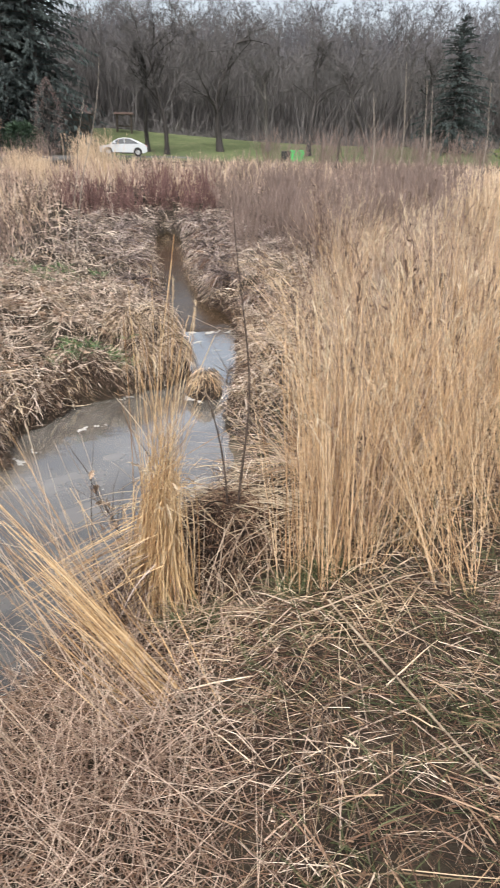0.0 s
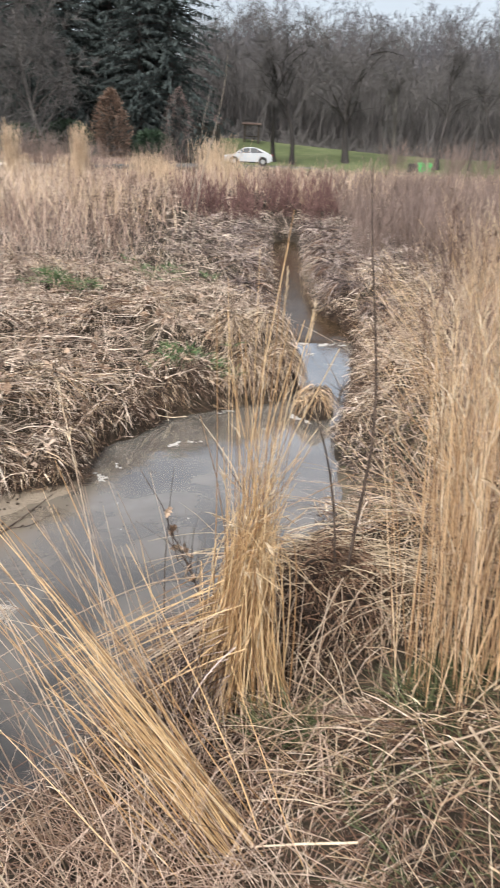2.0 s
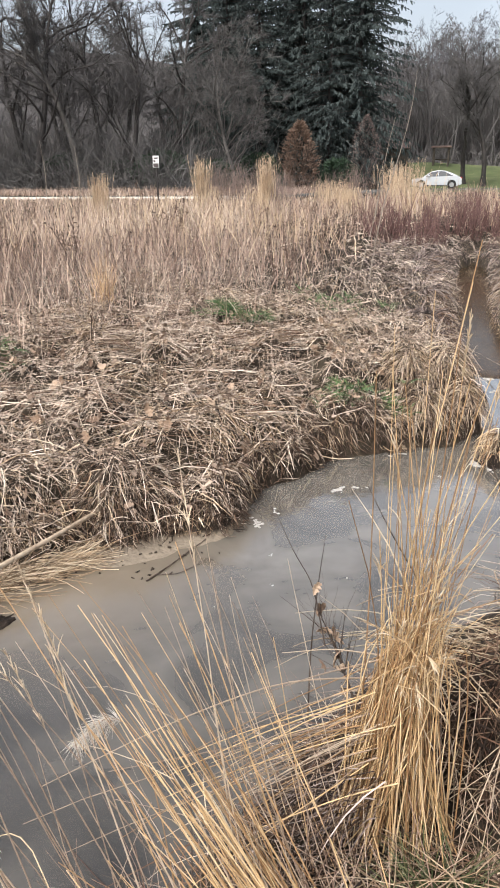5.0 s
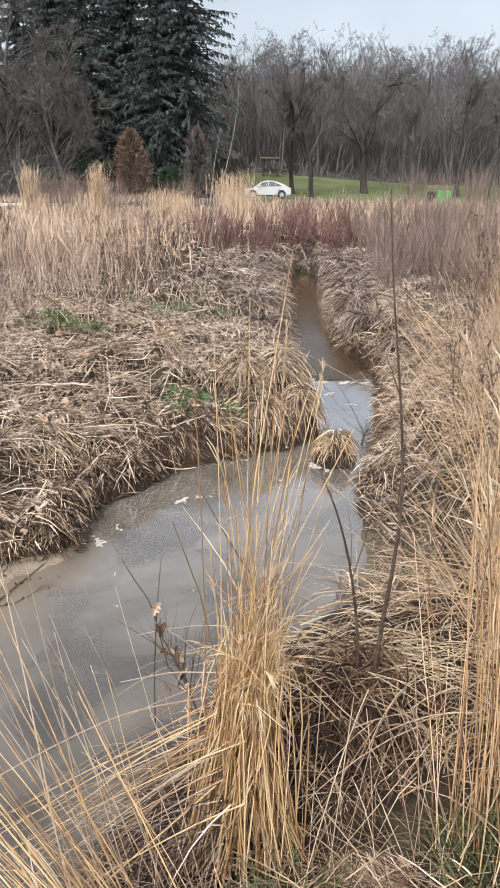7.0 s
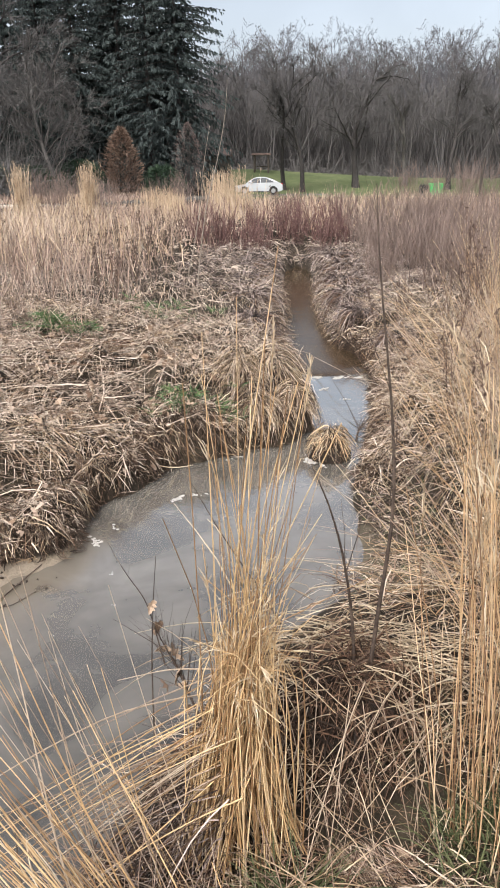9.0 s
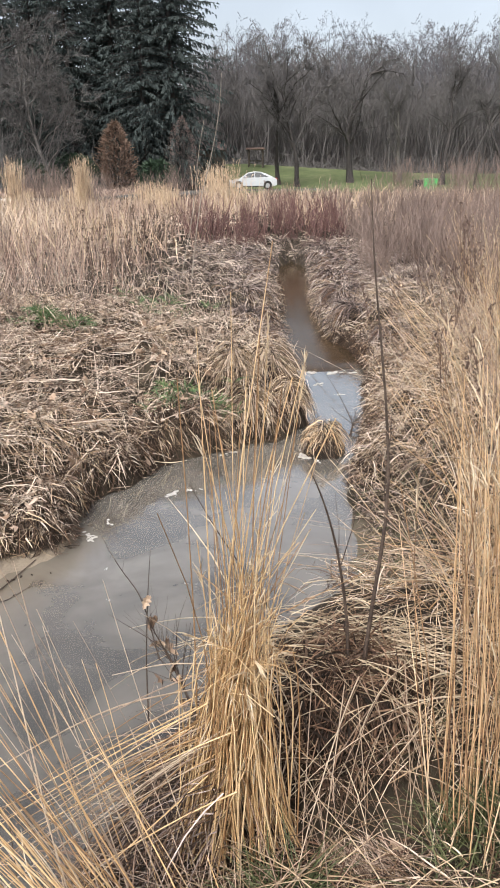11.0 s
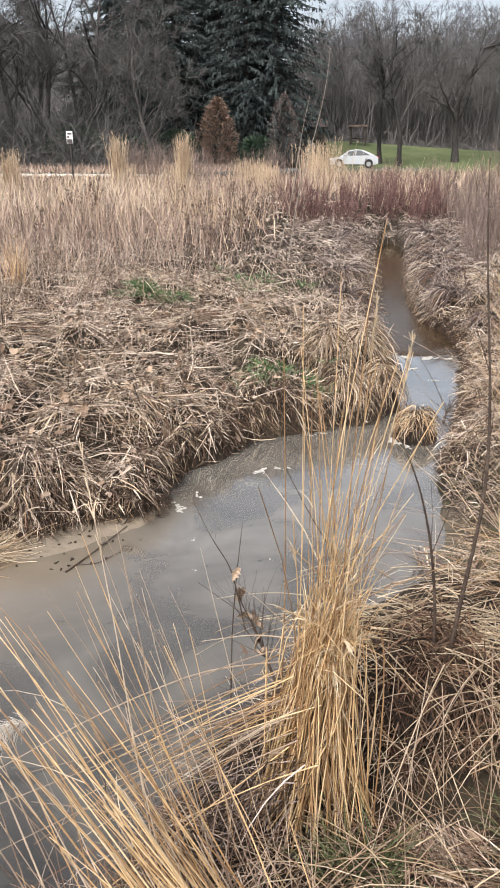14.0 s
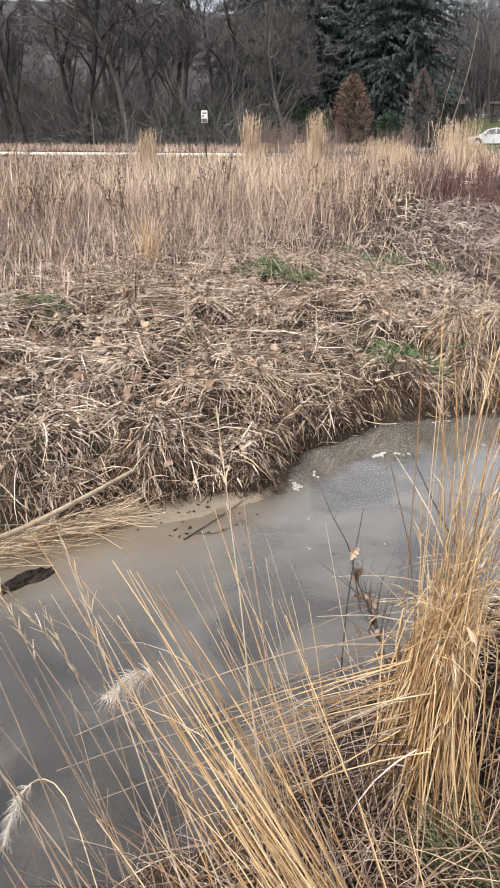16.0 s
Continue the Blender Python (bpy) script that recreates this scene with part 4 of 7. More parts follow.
def right_bank():
    r = rng(31)
    c = scatter(r, 2700, 0.4, 3.4, 2.7, 16, 0.02, 2.4, lambda x, y: (x > 0.45) & ((y > 3.9) | (shore_gap(x, y) > 0.3)))
    down = slope_way(c[:, 0], c[:, 1]) * 0.5 + r.normal(0, 0.35, (len(c), 3)) * [1, 1, 0] + sway(c) * 0.3
    kinds = r.uniform(0, 1, len(c)) + 0.55 * ramp_to(c[:, 1], 5.5, 8.5)
    down += np.array([-0.6, -0.25, 0])
    # brown and sodden shares also put shadow gaps into the bank's colour
    for lo, hi, mat, name, label in ((0, 0.2, M_MATTAN, "collapsed_reed_litter", "tan collapsed reed leaves over the stream bank"),
                                     (0.2, 0.32, M_DULLREED, "collapsed_reed_litter", "pinkish collapsed reed leaves over the stream bank"),
                                     (0.32, 0.52, M_BROWN, "rotting_grass", "rotting brown grass on the reed bank"),
                                     (0.52, 0.68, M_ROTSHADE, "rotting_grass", "sodden dark sedge on the reed bank, shadow gaps in its colour"),
                                     (0.68, 1.0, M_MATGREY, "matted_grass", "weathered matted grass on the reed bank"),
                                     (1.0, 1.6, M_MAUVEGRASS, "matted_grass", "mauve-grey matted grass on the reed bank")):
        s = (kinds >= lo) & (kinds < hi)
        p = off_water(on_ground(fans(r, c[s] + [0, 0, 0.06], 12, 0.24, 0.25, 1.5, 0.9, down[s], 4, 0.3, 1.0)), 0.05)
        p = p[shelf(p[..., 0], p[..., 1]).max(1) < 0.5]
        stuff(name, ribbons(r, p, 0.002 + 0.0065 * r.uniform(0, 1, len(p)) ** 2), mat, label, "dead grass")
    # scanty green and straw on the mud shelf
    q = np.stack([r.normal(0.9, 0.12, 26), r.normal(3.6, 0.3, 26)], -1)
    q = q[shore_gap(q[:, 0], q[:, 1]) > 0.03]
    p = on_ground(fans(r, np.stack([q[:, 0], q[:, 1], ground(q[:, 0], q[:, 1])], -1), 7, 0.05, 0.1, 1.0, 1.3))
    stuff("mud_sprouts", ribbons(r, p, 0.004), M_GREEN, "scanty dull green blades on the mud shelf", "plants")
    for n, mat, label in ((900, M_MAT, "pale broken straw matted on the mud shelf"), (800, M_MAUVEGRASS, "grey dead grass matted on the mud shelf"), (700, M_ROTSHADE, "sodden dark grass matted on the mud shelf"), (500, M_MATTAN, "tan straw matted on the mud shelf"), (260, M_GREEN, "dull green blades lying on the mud shelf")):
        q = np.stack([r.uniform(0.58, 1.25, n), 3.0 + 1.95 * r.uniform(0, 1, n) ** 0.7], -1)
        q = q[shore_gap(q[:, 0], q[:, 1]) > 0.03]
        a = r.uniform(0, 2 * np.pi, len(q))
        p = off_water(on_ground(stalks(r, np.stack([q[:, 0], q[:, 1], ground(q[:, 0], q[:, 1]) + r.uniform(0.0, 0.07, len(q))], -1), np.stack([np.cos(a), np.sin(a), r.uniform(-0.1, 0.4, len(q))], -1), 0.04 + 0.22 * r.uniform(0, 1, len(q)) ** 1.6, 0.5, 3, 0.12)), 0.04)
        stuff("mud_straw", ribbons(r, p, 0.002 + 0.005 * r.uniform(0, 1, len(p)) ** 2), mat, label, "straw")
    # broken straws in every direction over it
    c = scatter(r, 9500, 0.5, 3.0, 2.7, 11, 0.05, 1.7, lambda x, y: x > 0.5)
    a = r.uniform(0, 2 * np.pi, len(c))
    p = off_water(on_ground(stalks(r, c + np.stack([np.zeros(len(c))] * 2 + [r.uniform(0.03, 0.2, len(c))], -1), np.stack([np.cos(a), np.sin(a), r.uniform(-0.5, 0.7, len(c))], -1), 0.07 + 0.4 * r.uniform(0, 1, len(c)) ** 2, 0.3, 3, 0.06), 0.05), 0.06)
    half = len(p) // 2
    stuff("fallen_straw", ribbons(r, p[:half], 0.002 + 0.006 * r.uniform(0, 1, half) ** 2), M_MATTAN, "broken tan straws strewn over the reed bank", "straw")
    stuff("fallen_straw", ribbons(r, p[half:], 0.002 + 0.006 * r.uniform(0, 1, len(p) - half) ** 2), M_MAT, "broken weathered straws strewn over the reed bank", "straw")
    # reeds that have toppled this way and that over the bank
    for n, mat, label in ((430, M_STRAW, "golden reeds toppled across the stream bank"), (560, M_DULLREED, "pinkish reeds toppled across the stream bank"), (360, M_BLADE, "pale reeds toppled towards the stream")):
        y = 2.5 + 6.5 * r.uniform(0, 1, n) ** 1.3
        x = np.interp(y, [2.5, 4, 6, 9], [0.95, 1.1, 1.3, 1.6]) + r.uniform(-0.1, 1.1, n)
        root = np.stack([x, y, ground(x, y) + r.uniform(0, 0.12, n)], -1)
        flat = r.uniform(0, 1, n) < 0.4
        side = np.where(r.uniform(0, 1, n) < 0.75, -1.0, 0.7)
        way = np.stack([side * r.uniform(0.5, 1.1, n), r.normal(0.0, 0.35, n), np.where(flat, r.uniform(0.05, 0.5, n), r.uniform(0.6, 1.6, n))], -1)
        p = off_water(on_ground(stalks(r, root, way, r.uniform(0.35, 1.05, n), np.where(flat, 0.5, 0.18), 4, 0.025), 0.03), 0.12)
        p = p[shelf(p[..., 0], p[..., 1]).max(1) < 0.35]
        stuff("leaning_reeds", tubes(p, r.uniform(0.0016, 0.0034, len(p))), mat, label, "reeds")


def reed_clump(seed, stems, radius, height, lean=(0, 0, 0), label="standing clump of tall golden dry reeds", spread=0.2, droop=0.14, name="reed_clump", heads=8, leaves=0.7, mat=None):
    r = rng(seed)
    top = thing(name, label, "reeds", "reeds on the bank")
    a, rad = r.uniform(0, 2 * np.pi, stems), radius * np.sqrt(r.uniform(0, 1, stems))
    root = np.stack([rad * np.cos(a), rad * np.sin(a), np.full(stems, -0.02)], -1)
    way = r.normal(0, spread, (stems, 3)) * [1, 1, 0] + [0, 0, 1] + np.array(lean)
    p = stalks(r, root, way, height * r.uniform(0.62, 1.08, stems), droop, 5, 0.025)
    part("culm_tuft", grid_mesh("culm_tuft", *tubes(p, r.uniform(0.0014, 0.003, stems), 3, 0.4), mat or M_STRAW), top)
    lp, _, _ = along_parent(r, p[: int(stems * leaves)], 1, 0.1, 0.8, 0.25, 0.2, 0.3, 3, 0.1, 0.5)
    part("leaf_tuft", grid_mesh("leaf_tuft", *ribbons(r, lp, r.uniform(0.002, 0.005, len(lp)), 0.15), M_BLADE), top)
    if heads:
        hp, _, _ = along_parent(r, p[:heads], 9, 0.86, 1.0, 0.22, 0.09, 0.3, 2, 0.1, 0.7)
        part("seed_head_mass", grid_mesh("seed_head_mass", *ribbons(r, hp, 0.004, 0.3), M_BLADE), top, "feathery pale seed heads")
    return top


def reed_bed():
    r = rng(41)
    models = [reed_clump(100 + i, 54, 0.17, 1.4, (r.uniform(-0.22, 0.14), r.uniform(-0.14, 0.12), 0), heads=15, mat=M_DULLREED if i > 4 else None, label="standing clump of dull pinkish dry reeds" if i > 4 else "standing clump of tall golden dry reeds") for i in range(7)]
    spots = []
    y = 1.3
    while y < 10.5:
        gap = 0.3 + 0.03 * y
        x = np.interp(y, [1.3, 2.0, 2.5, 4, 6, 10], [1.1, 1.1, 1.2, 1.62, 2.1, 2.9])
        while x < 2.3 + 0.55 * y:
            px, py = x + r.uniform(-0.09, 0.09), y + r.uniform(-0.1, 0.1)
            if py < 2.6 or r.uniform() < 0.7:
                spots.append((px, py))
            x += gap
        y += gap * 0.95
    spots = spots[:290]
    for i, (x, y, n) in enumerate(((0.78, 1.43, 26), (0.9, 1.5, 28), (0.86, 1.27, 24), (1.02, 1.36, 30))):
        ob = reed_clump(130 + i, n, 0.1, 1.35, (-0.02, 0.02, 0), spread=0.08, droop=0.06, heads=10, leaves=0.5, label="slim upright clump of golden dry reeds")
        place(ob, x, y, float(ground(x, y)))
    for i, (x, y) in enumerate(spots):
        dull = r.uniform() < np.interp(y, [2.2, 3.5, 6], [0.05, 0.4, 0.65])
        ob = copy_thing(models[r.integers(5, 7) if dull else r.integers(0, 5)], Matrix()) if i > 6 else models[i]
        place(ob, x, y, float(ground(x, y)), r.uniform(-0.6, 0.6) if y < 2.4 else r.uniform(0, 6.28), r.uniform(0.55, 1.12) * np.interp(y, [1.3, 3, 7], [0.95, 1.0, 0.92]))


def in_hollow(x, y):
    """The dark muddy hollow below the thatch heap."""
    return (((x - 0.53) / 0.37) ** 2 + ((y - 1.5) / 0.26) ** 2 < 1) | (((x - 0.95) / 0.36) ** 2 + ((y - 1.42) / 0.2) ** 2 < 1)


def foreground():
    r = rng(51)
    # trampled straw underfoot
    n = 23000
    x, y = r.uniform(-0.9, 3.2, n), r.uniform(-2.4, 2.6, n)
    d = shore_gap(x, y)
    keep = (d > 0.02) & (~in_hollow(x, y) | (r.uniform(0, 1, n) < 0.2)) & (((x - 1.0) / 2.0) ** 2 + ((y - 0.4) / 2.6) ** 2 < r.uniform(0.75, 1.15, n)) & (y < 2.7 + 0.4 * np.sign(x - 0.6)) & (r.uniform(0, 1, n) < np.interp(x, [0.6, 1.2], [1, 0.7]))
    x, y = x[keep], y[keep]
    a = r.uniform(0, 2 * np.pi, len(x))
    way = np.stack([np.cos(a), np.sin(a), r.uniform(-0.05, 0.4, len(x))], -1)
    p = on_ground(stalks(r, np.stack([x, y, ground(x, y) + r.uniform(0, 0.05, len(x))], -1), way, 0.05 + 0.5 * r.uniform(0, 1, len(x)) ** 2.4, 0.5, 3, 0.06))
    n = 9500
    x, y = r.uniform(0.4, 2.8, n), r.uniform(-1.4, 1.5, n)
    x, y = x[~in_hollow(x, y)], y[~in_hollow(x, y)]
    a = r.uniform(0, 2 * np.pi, len(x))
    q = on_ground(stalks(r, np.stack([x, y, ground(x, y) + r.uniform(0, 0.03, len(x))], -1), np.stack([np.cos(a), np.sin(a), r.uniform(-0.05, 0.3, len(x))], -1), 0.03 + 0.16 * r.uniform(0, 1, len(x)) ** 2, 0.5, 2, 0.15))
    stuff("straw_chaff", ribbons(r, q, 0.001 + 0.003 * r.uniform(0, 1, len(x)) ** 2, 0.15), M_BROWN, "short broken brown straw strewn over the path", "straw")
    px = p[:, 0, 0] + 0.25 * np.sin(2.9 * p[:, 0, 1] + 1.3 * p[:, 0, 0])
    u = r.uniform(0, 1, len(p))
    brown = u < np.interp(px, [0.25, 0.9], [0.85, 0.5])
    grey = ~brown & (u > np.interp(px, [0.4, 1.2], [0.94, 0.77]))
    for pick, mat, name, label in ((~brown & ~grey & (px > 0.5), M_MATTAN, "trampled_straw", "trampled tan straw and stems underfoot"), (~brown & ~grey & (px <= 0.5), M_DULLREED, "trampled_straw", "trampled pinkish straw and stems underfoot"), (grey, M_MAT, "trampled_straw", "bleached trampled straw underfoot"),
                                   (brown, M_BROWN, "trampled_grass", "trampled brown grass litter underfoot")):
        q = p[pick]
        stuff(name, ribbons(r, q, 0.0015 + 0.0052 * r.uniform(0, 1, len(q)) ** 2.0, 0.3), mat, label, "straw")
    # rough grass that goes on behind and beside the trampled place
    q = rng(57)
    n = 60000
    x, y = q.uniform(-8, 7, n), q.uniform(-7, 4.5, n)
    keep = (shore_gap(x, y) > 0.06) & (((x - 1.0) / 2.0) ** 2 + ((y - 0.4) / 2.6) ** 2 > 0.95) & ((y < -0.5) | (x > 3.2 + 0.3 * y) | (x < -4.2))
    x, y = x[keep], y[keep]
    p = on_ground(stalks(q, np.stack([x, y, ground(x, y)], -1), q.normal(0, 0.7, (len(x), 3)) * [1, 1, 0] + [0, 0, 0.7], 0.08 + 0.36 * q.uniform(0, 1, len(x)) ** 2, 0.9, 2, 0.15))
    half = len(p) // 2
    stuff("rough_grass", ribbons(q, p[:half], q.uniform(0.003, 0.009, half)), M_BROWN, "rough brown dead grass round the trampled place", "dead grass")
    stuff("rough_grass", ribbons(q, p[half:], q.uniform(0.003, 0.009, len(p) - half)), M_MATGREY, "rough grey dead grass round the trampled place", "dead grass")
    c = scatter(r, 620, -0.8, 2.9, -2.2, 2.6, 0.05, 4.0, lambda x, y: (y < 2.7) & ~in_hollow(x, y))
    p = fans(r, c, 12, 0.1, 0.26, 1.6, 0.9)
    stuff("flattened_tufts", ribbons(r, on_ground(p), r.uniform(0.0012, 0.0035, len(p)), 0.1), M_MAT, "flattened tufts of dead grass on the path", "dead grass")
    n = 2600
    x, y = r.uniform(-0.9, 3.0, n), r.uniform(-2.2, 2.4, n)
    keep = shore_gap(x, y) > 0.04
    x, y = x[keep], y[keep]
    p = on_ground(stalks(r, np.stack([x, y, ground(x, y) + 0.02], -1), r.normal(0, 1, (len(x), 3)) * [1, 1, 0.4], r.uniform(0.015, 0.05, len(x)), 0.4, 2, 0.3))
    stuff("leaf_litter", ribbons(r, p, r.uniform(0.003, 0.009, len(p)), 0.4), M_BROWN, "crumbled brown litter on the trampled ground", "leaf litter")
    n = 1500
    x, y = r.normal(-0.06, 0.26, n), r.normal(0.3, 0.45, n)
    keep = shore_gap(x, y) > 0.0
    x, y = x[keep], y[keep]
    p = on_ground(stalks(r, np.stack([x, y, ground(x, y)], -1), r.normal(0, 0.55, (len(x), 3)) * [1, 1, 0.3] + [-0.25, 0, 0.75], r.uniform(0.12, 0.5, len(x)), 0.5, 4, 0.06))
    stuff("straw_tufts", tubes(p, r.uniform(0.001, 0.0024, len(p)), 3, 0.4), M_DULLREED, "pinkish straw tufts around the leaning sheaf", "dry grass")
    n = 560
    x, y = r.uniform(0.05, 1.25, n), r.uniform(0.8, 2.0, n)
    keep = ~in_hollow(x, y) | (r.uniform(0, 1, n) < 0.12)
    x, y = x[keep], y[keep]
    n = len(x)
    a = r.uniform(0, 2 * np.pi, n)
    p = on_ground(stalks(r, np.stack([x, y, ground(x, y) + r.uniform(0, 0.1, n)], -1), np.stack([np.cos(a), np.sin(a), r.uniform(0.1, 0.8, n)], -1), r.uniform(0.12, 0.5, n), 0.9, 4, 0.06))
    stuff("straw_tangle", tubes(p, r.uniform(0.0012, 0.0026, n), 3, 0.5), M_MATTAN, "tangle of arching straws below the thatch heap", "straw")
    # long pale stems lying across the trampled grass
    for i, pts in enumerate(([(0.86, 1.05, 0.5), (1.0, 0.45, 0.5), (1.16, -0.2, 0.52)], [(-0.39, 0.35, 0.5), (-0.08, 0.75, 0.52), (0.42, 1.36, 0.56)], [(1.05, 1.25, 0.45), (1.8, 1.95, 0.62), (2.3, 2.4, 0.8)],
                             [(-0.16, 0.15, 0.5), (0.36, 0.4, 0.5)], [(1.05, 1.38, 0.48), (1.5, 1.55, 0.55), (2.1, 1.55, 0.62)], [(1.3, 0.9, 0.5), (1.75, 0.35, 0.56), (2.1, 0.1, 0.6)], [(0.7, 0.95, 0.48), (1.6, 1.3, 0.55)],
                             [(0.9, -0.6, 0.66), (1.5, -0.1, 0.6)], [(0.2, -0.9, 0.8), (0.7, -0.3, 0.62)])):
        stem = thing("fallen_reed", "long pale hollow stem lying across trampled grass", "stem", "fallen stems on the path")
        line = bowed(pts)
        line[..., 2] = ground(line[..., 0], line[..., 1]) + 0.07 + np.linspace(0, 0.5 if i == 2 else 0.16 if i == 4 else 0, line.shape[1])
        part("stem", grid_mesh("stem", *tubes(line, 0.006 if i == 0 else 0.0036, 6, 0.6), M_LOG if i in (0, 2, 4) else M_PALECULM, True), stem)
    # young green blades pushing through
    c = scatter(r, 520, 0.5, 2.9, -1.2, 1.9, 0.1, 4.0, lambda x, y: ~in_hollow(x, y))
    c = np.concatenate([c, scatter(rng(52), 60, 0.72, 1.0, 1.3, 1.5, 0.1, 2), scatter(rng(53), 26, 0.2, 0.33, 1.14, 1.23, 0.1, 2)])
    p = fans(r, c, 7, 0.05, 0.17, 0.9, 2.2)
    stuff("green_shoots", ribbons(r, on_ground(p), 0.004), M_GREEN, "young green grass blades among the straw", "grass")


def thatch_hump():
    """The heap of washed-up dead grass at the water's edge."""
    r = rng(61)
    top = thing("thatch_heap", "brown heap of washed-up dead grass at the waterline", "dead grass heap")

    def mound(bm):
        bmesh.ops.create_icosphere(bm, subdivisions=4, radius=1.0)
        for v in bm.verts:
            k = 1 + 0.36 * noise.noise(v.co * 2.0 + Vector((5, 1, 0)))
            v.co = Vector((v.co.x * 0.34 * k, v.co.y * 0.25 * k, v.co.z * 0.33 * k))
    # near-black core: the cavity's shade is put into its colour
    part("core", solid("core", M_CLOD, mound, True), top, "rotting core, cavity shade put into its dark colour")
    n = 4200
    a, e = r.uniform(0, 2 * np.pi, n), np.arccos(r.uniform(-0.1, 1, n))
    nrm = np.stack([np.sin(e) * np.cos(a), np.sin(e) * np.sin(a), np.cos(e)], -1)
    root = nrm * [0.39, 0.3, 0.41] * r.uniform(0.88, 1.05, n)[:, None]
    way = np.cross(nrm, r.normal(0, 1, (n, 3))) + nrm * r.uniform(-0.1, 0.4, n)[:, None] + np.stack([np.cos(a), np.sin(a), -0.9 * np.ones(n)], -1) * 0.6 * (nrm[:, 2:] < 0.8)
    p = stalks(r, root, way, r.uniform(0.05, 0.22, n), 0.7, 3, 0.2)
    w = 0.002 + 0.007 * r.uniform(0, 1, n) ** 2
    # front mostly dark rotting straw, whose colour also carries the hollow's shade
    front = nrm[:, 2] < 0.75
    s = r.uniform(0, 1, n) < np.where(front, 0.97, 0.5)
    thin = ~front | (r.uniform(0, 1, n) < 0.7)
    part("brown_straw", grid_mesh("brown_straw", *ribbons(r, p[s & thin][::2], w[s & thin][::2] * 1.3), M_ROTSHADE), top)
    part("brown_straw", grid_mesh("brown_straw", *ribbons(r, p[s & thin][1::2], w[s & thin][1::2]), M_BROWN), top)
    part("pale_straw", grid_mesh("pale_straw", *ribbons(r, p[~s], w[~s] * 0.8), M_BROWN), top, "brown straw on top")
    # long straws strewn over its back
    n = 330
    root = np.stack([r.normal(0.05, 0.27, n), r.normal(0.08, 0.15, n), r.uniform(0.28, 0.42, n)], -1)
    a = r.normal(0, 0.6, n) + np.pi * r.integers(0, 2, n)
    p = stalks(r, root, np.stack([np.cos(a), np.sin(a), r.uniform(-0.1, 0.2, n)], -1), r.uniform(0.1, 0.42, n), 0.6, 5, 0.06)
    part("pale_straw", grid_mesh("pale_straw", *tubes(p, r.uniform(0.0014, 0.0032, n), 3, 0.5), M_BLADE), top, "long straws strewn on top")
    place(top, 0.47, 2.02, 0.2)
    top = thing("hanging_straws", "long pale straws hanging across the dark hollow", "straw")
    n = 38
    head = np.stack([r.uniform(0.1, 0.95, n), r.uniform(1.62, 2.0, n), r.uniform(0.45, 0.68, n)], -1)
    foot = np.stack([head[:, 0] + r.normal(0, 0.28, n), r.uniform(1.22, 1.6, n), np.zeros(n)], -1)
    foot[:, 2] = ground(foot[:, 0], foot[:, 1]) + 0.02
    s = np.linspace(0, 1, 6)[None, :, None]
    p = head[:, None] * (1 - s) + foot[:, None] * s + np.array([0, 0, 0.3]) * (s * (1 - s)) * r.uniform(-0.2, 1, n)[:, None, None]
    culms(p, r.uniform(0.0012, 0.0026, n), top, M_PALECULM, 4, 0.6)
    # a hank of brown hay in front of it
    n = 150
    root = np.stack([r.normal(0.47, 0.06, n), r.normal(1.44, 0.07, n), np.zeros(n)], -1)
    root[:, 2] = ground(root[:, 0], root[:, 1]) + r.uniform(0.03, 0.12, n)
    p = on_ground(stalks(r, root, np.stack([r.normal(0.3, 0.25, n), r.normal(-0.7, 0.25, n), r.uniform(0, 0.4, n)], -1), r.uniform(0.12, 0.36, n), 0.8, 4, 0.07))
    stuff("hay_hank", ribbons(r, p, r.uniform(0.0015, 0.004, n), 0.3), M_DULLREED, "hank of pinkish hay before the thatch heap", "straw")


def culms(p, radius, parent, mat=None, sides=5, taper=0.4):
    """Each reed stem as a part of its own."""
    for line, rad in zip(p, radius):
        part("culm", grid_mesh("culm", *tubes(line[None], rad, sides, taper), mat or M_CULM, True), parent)


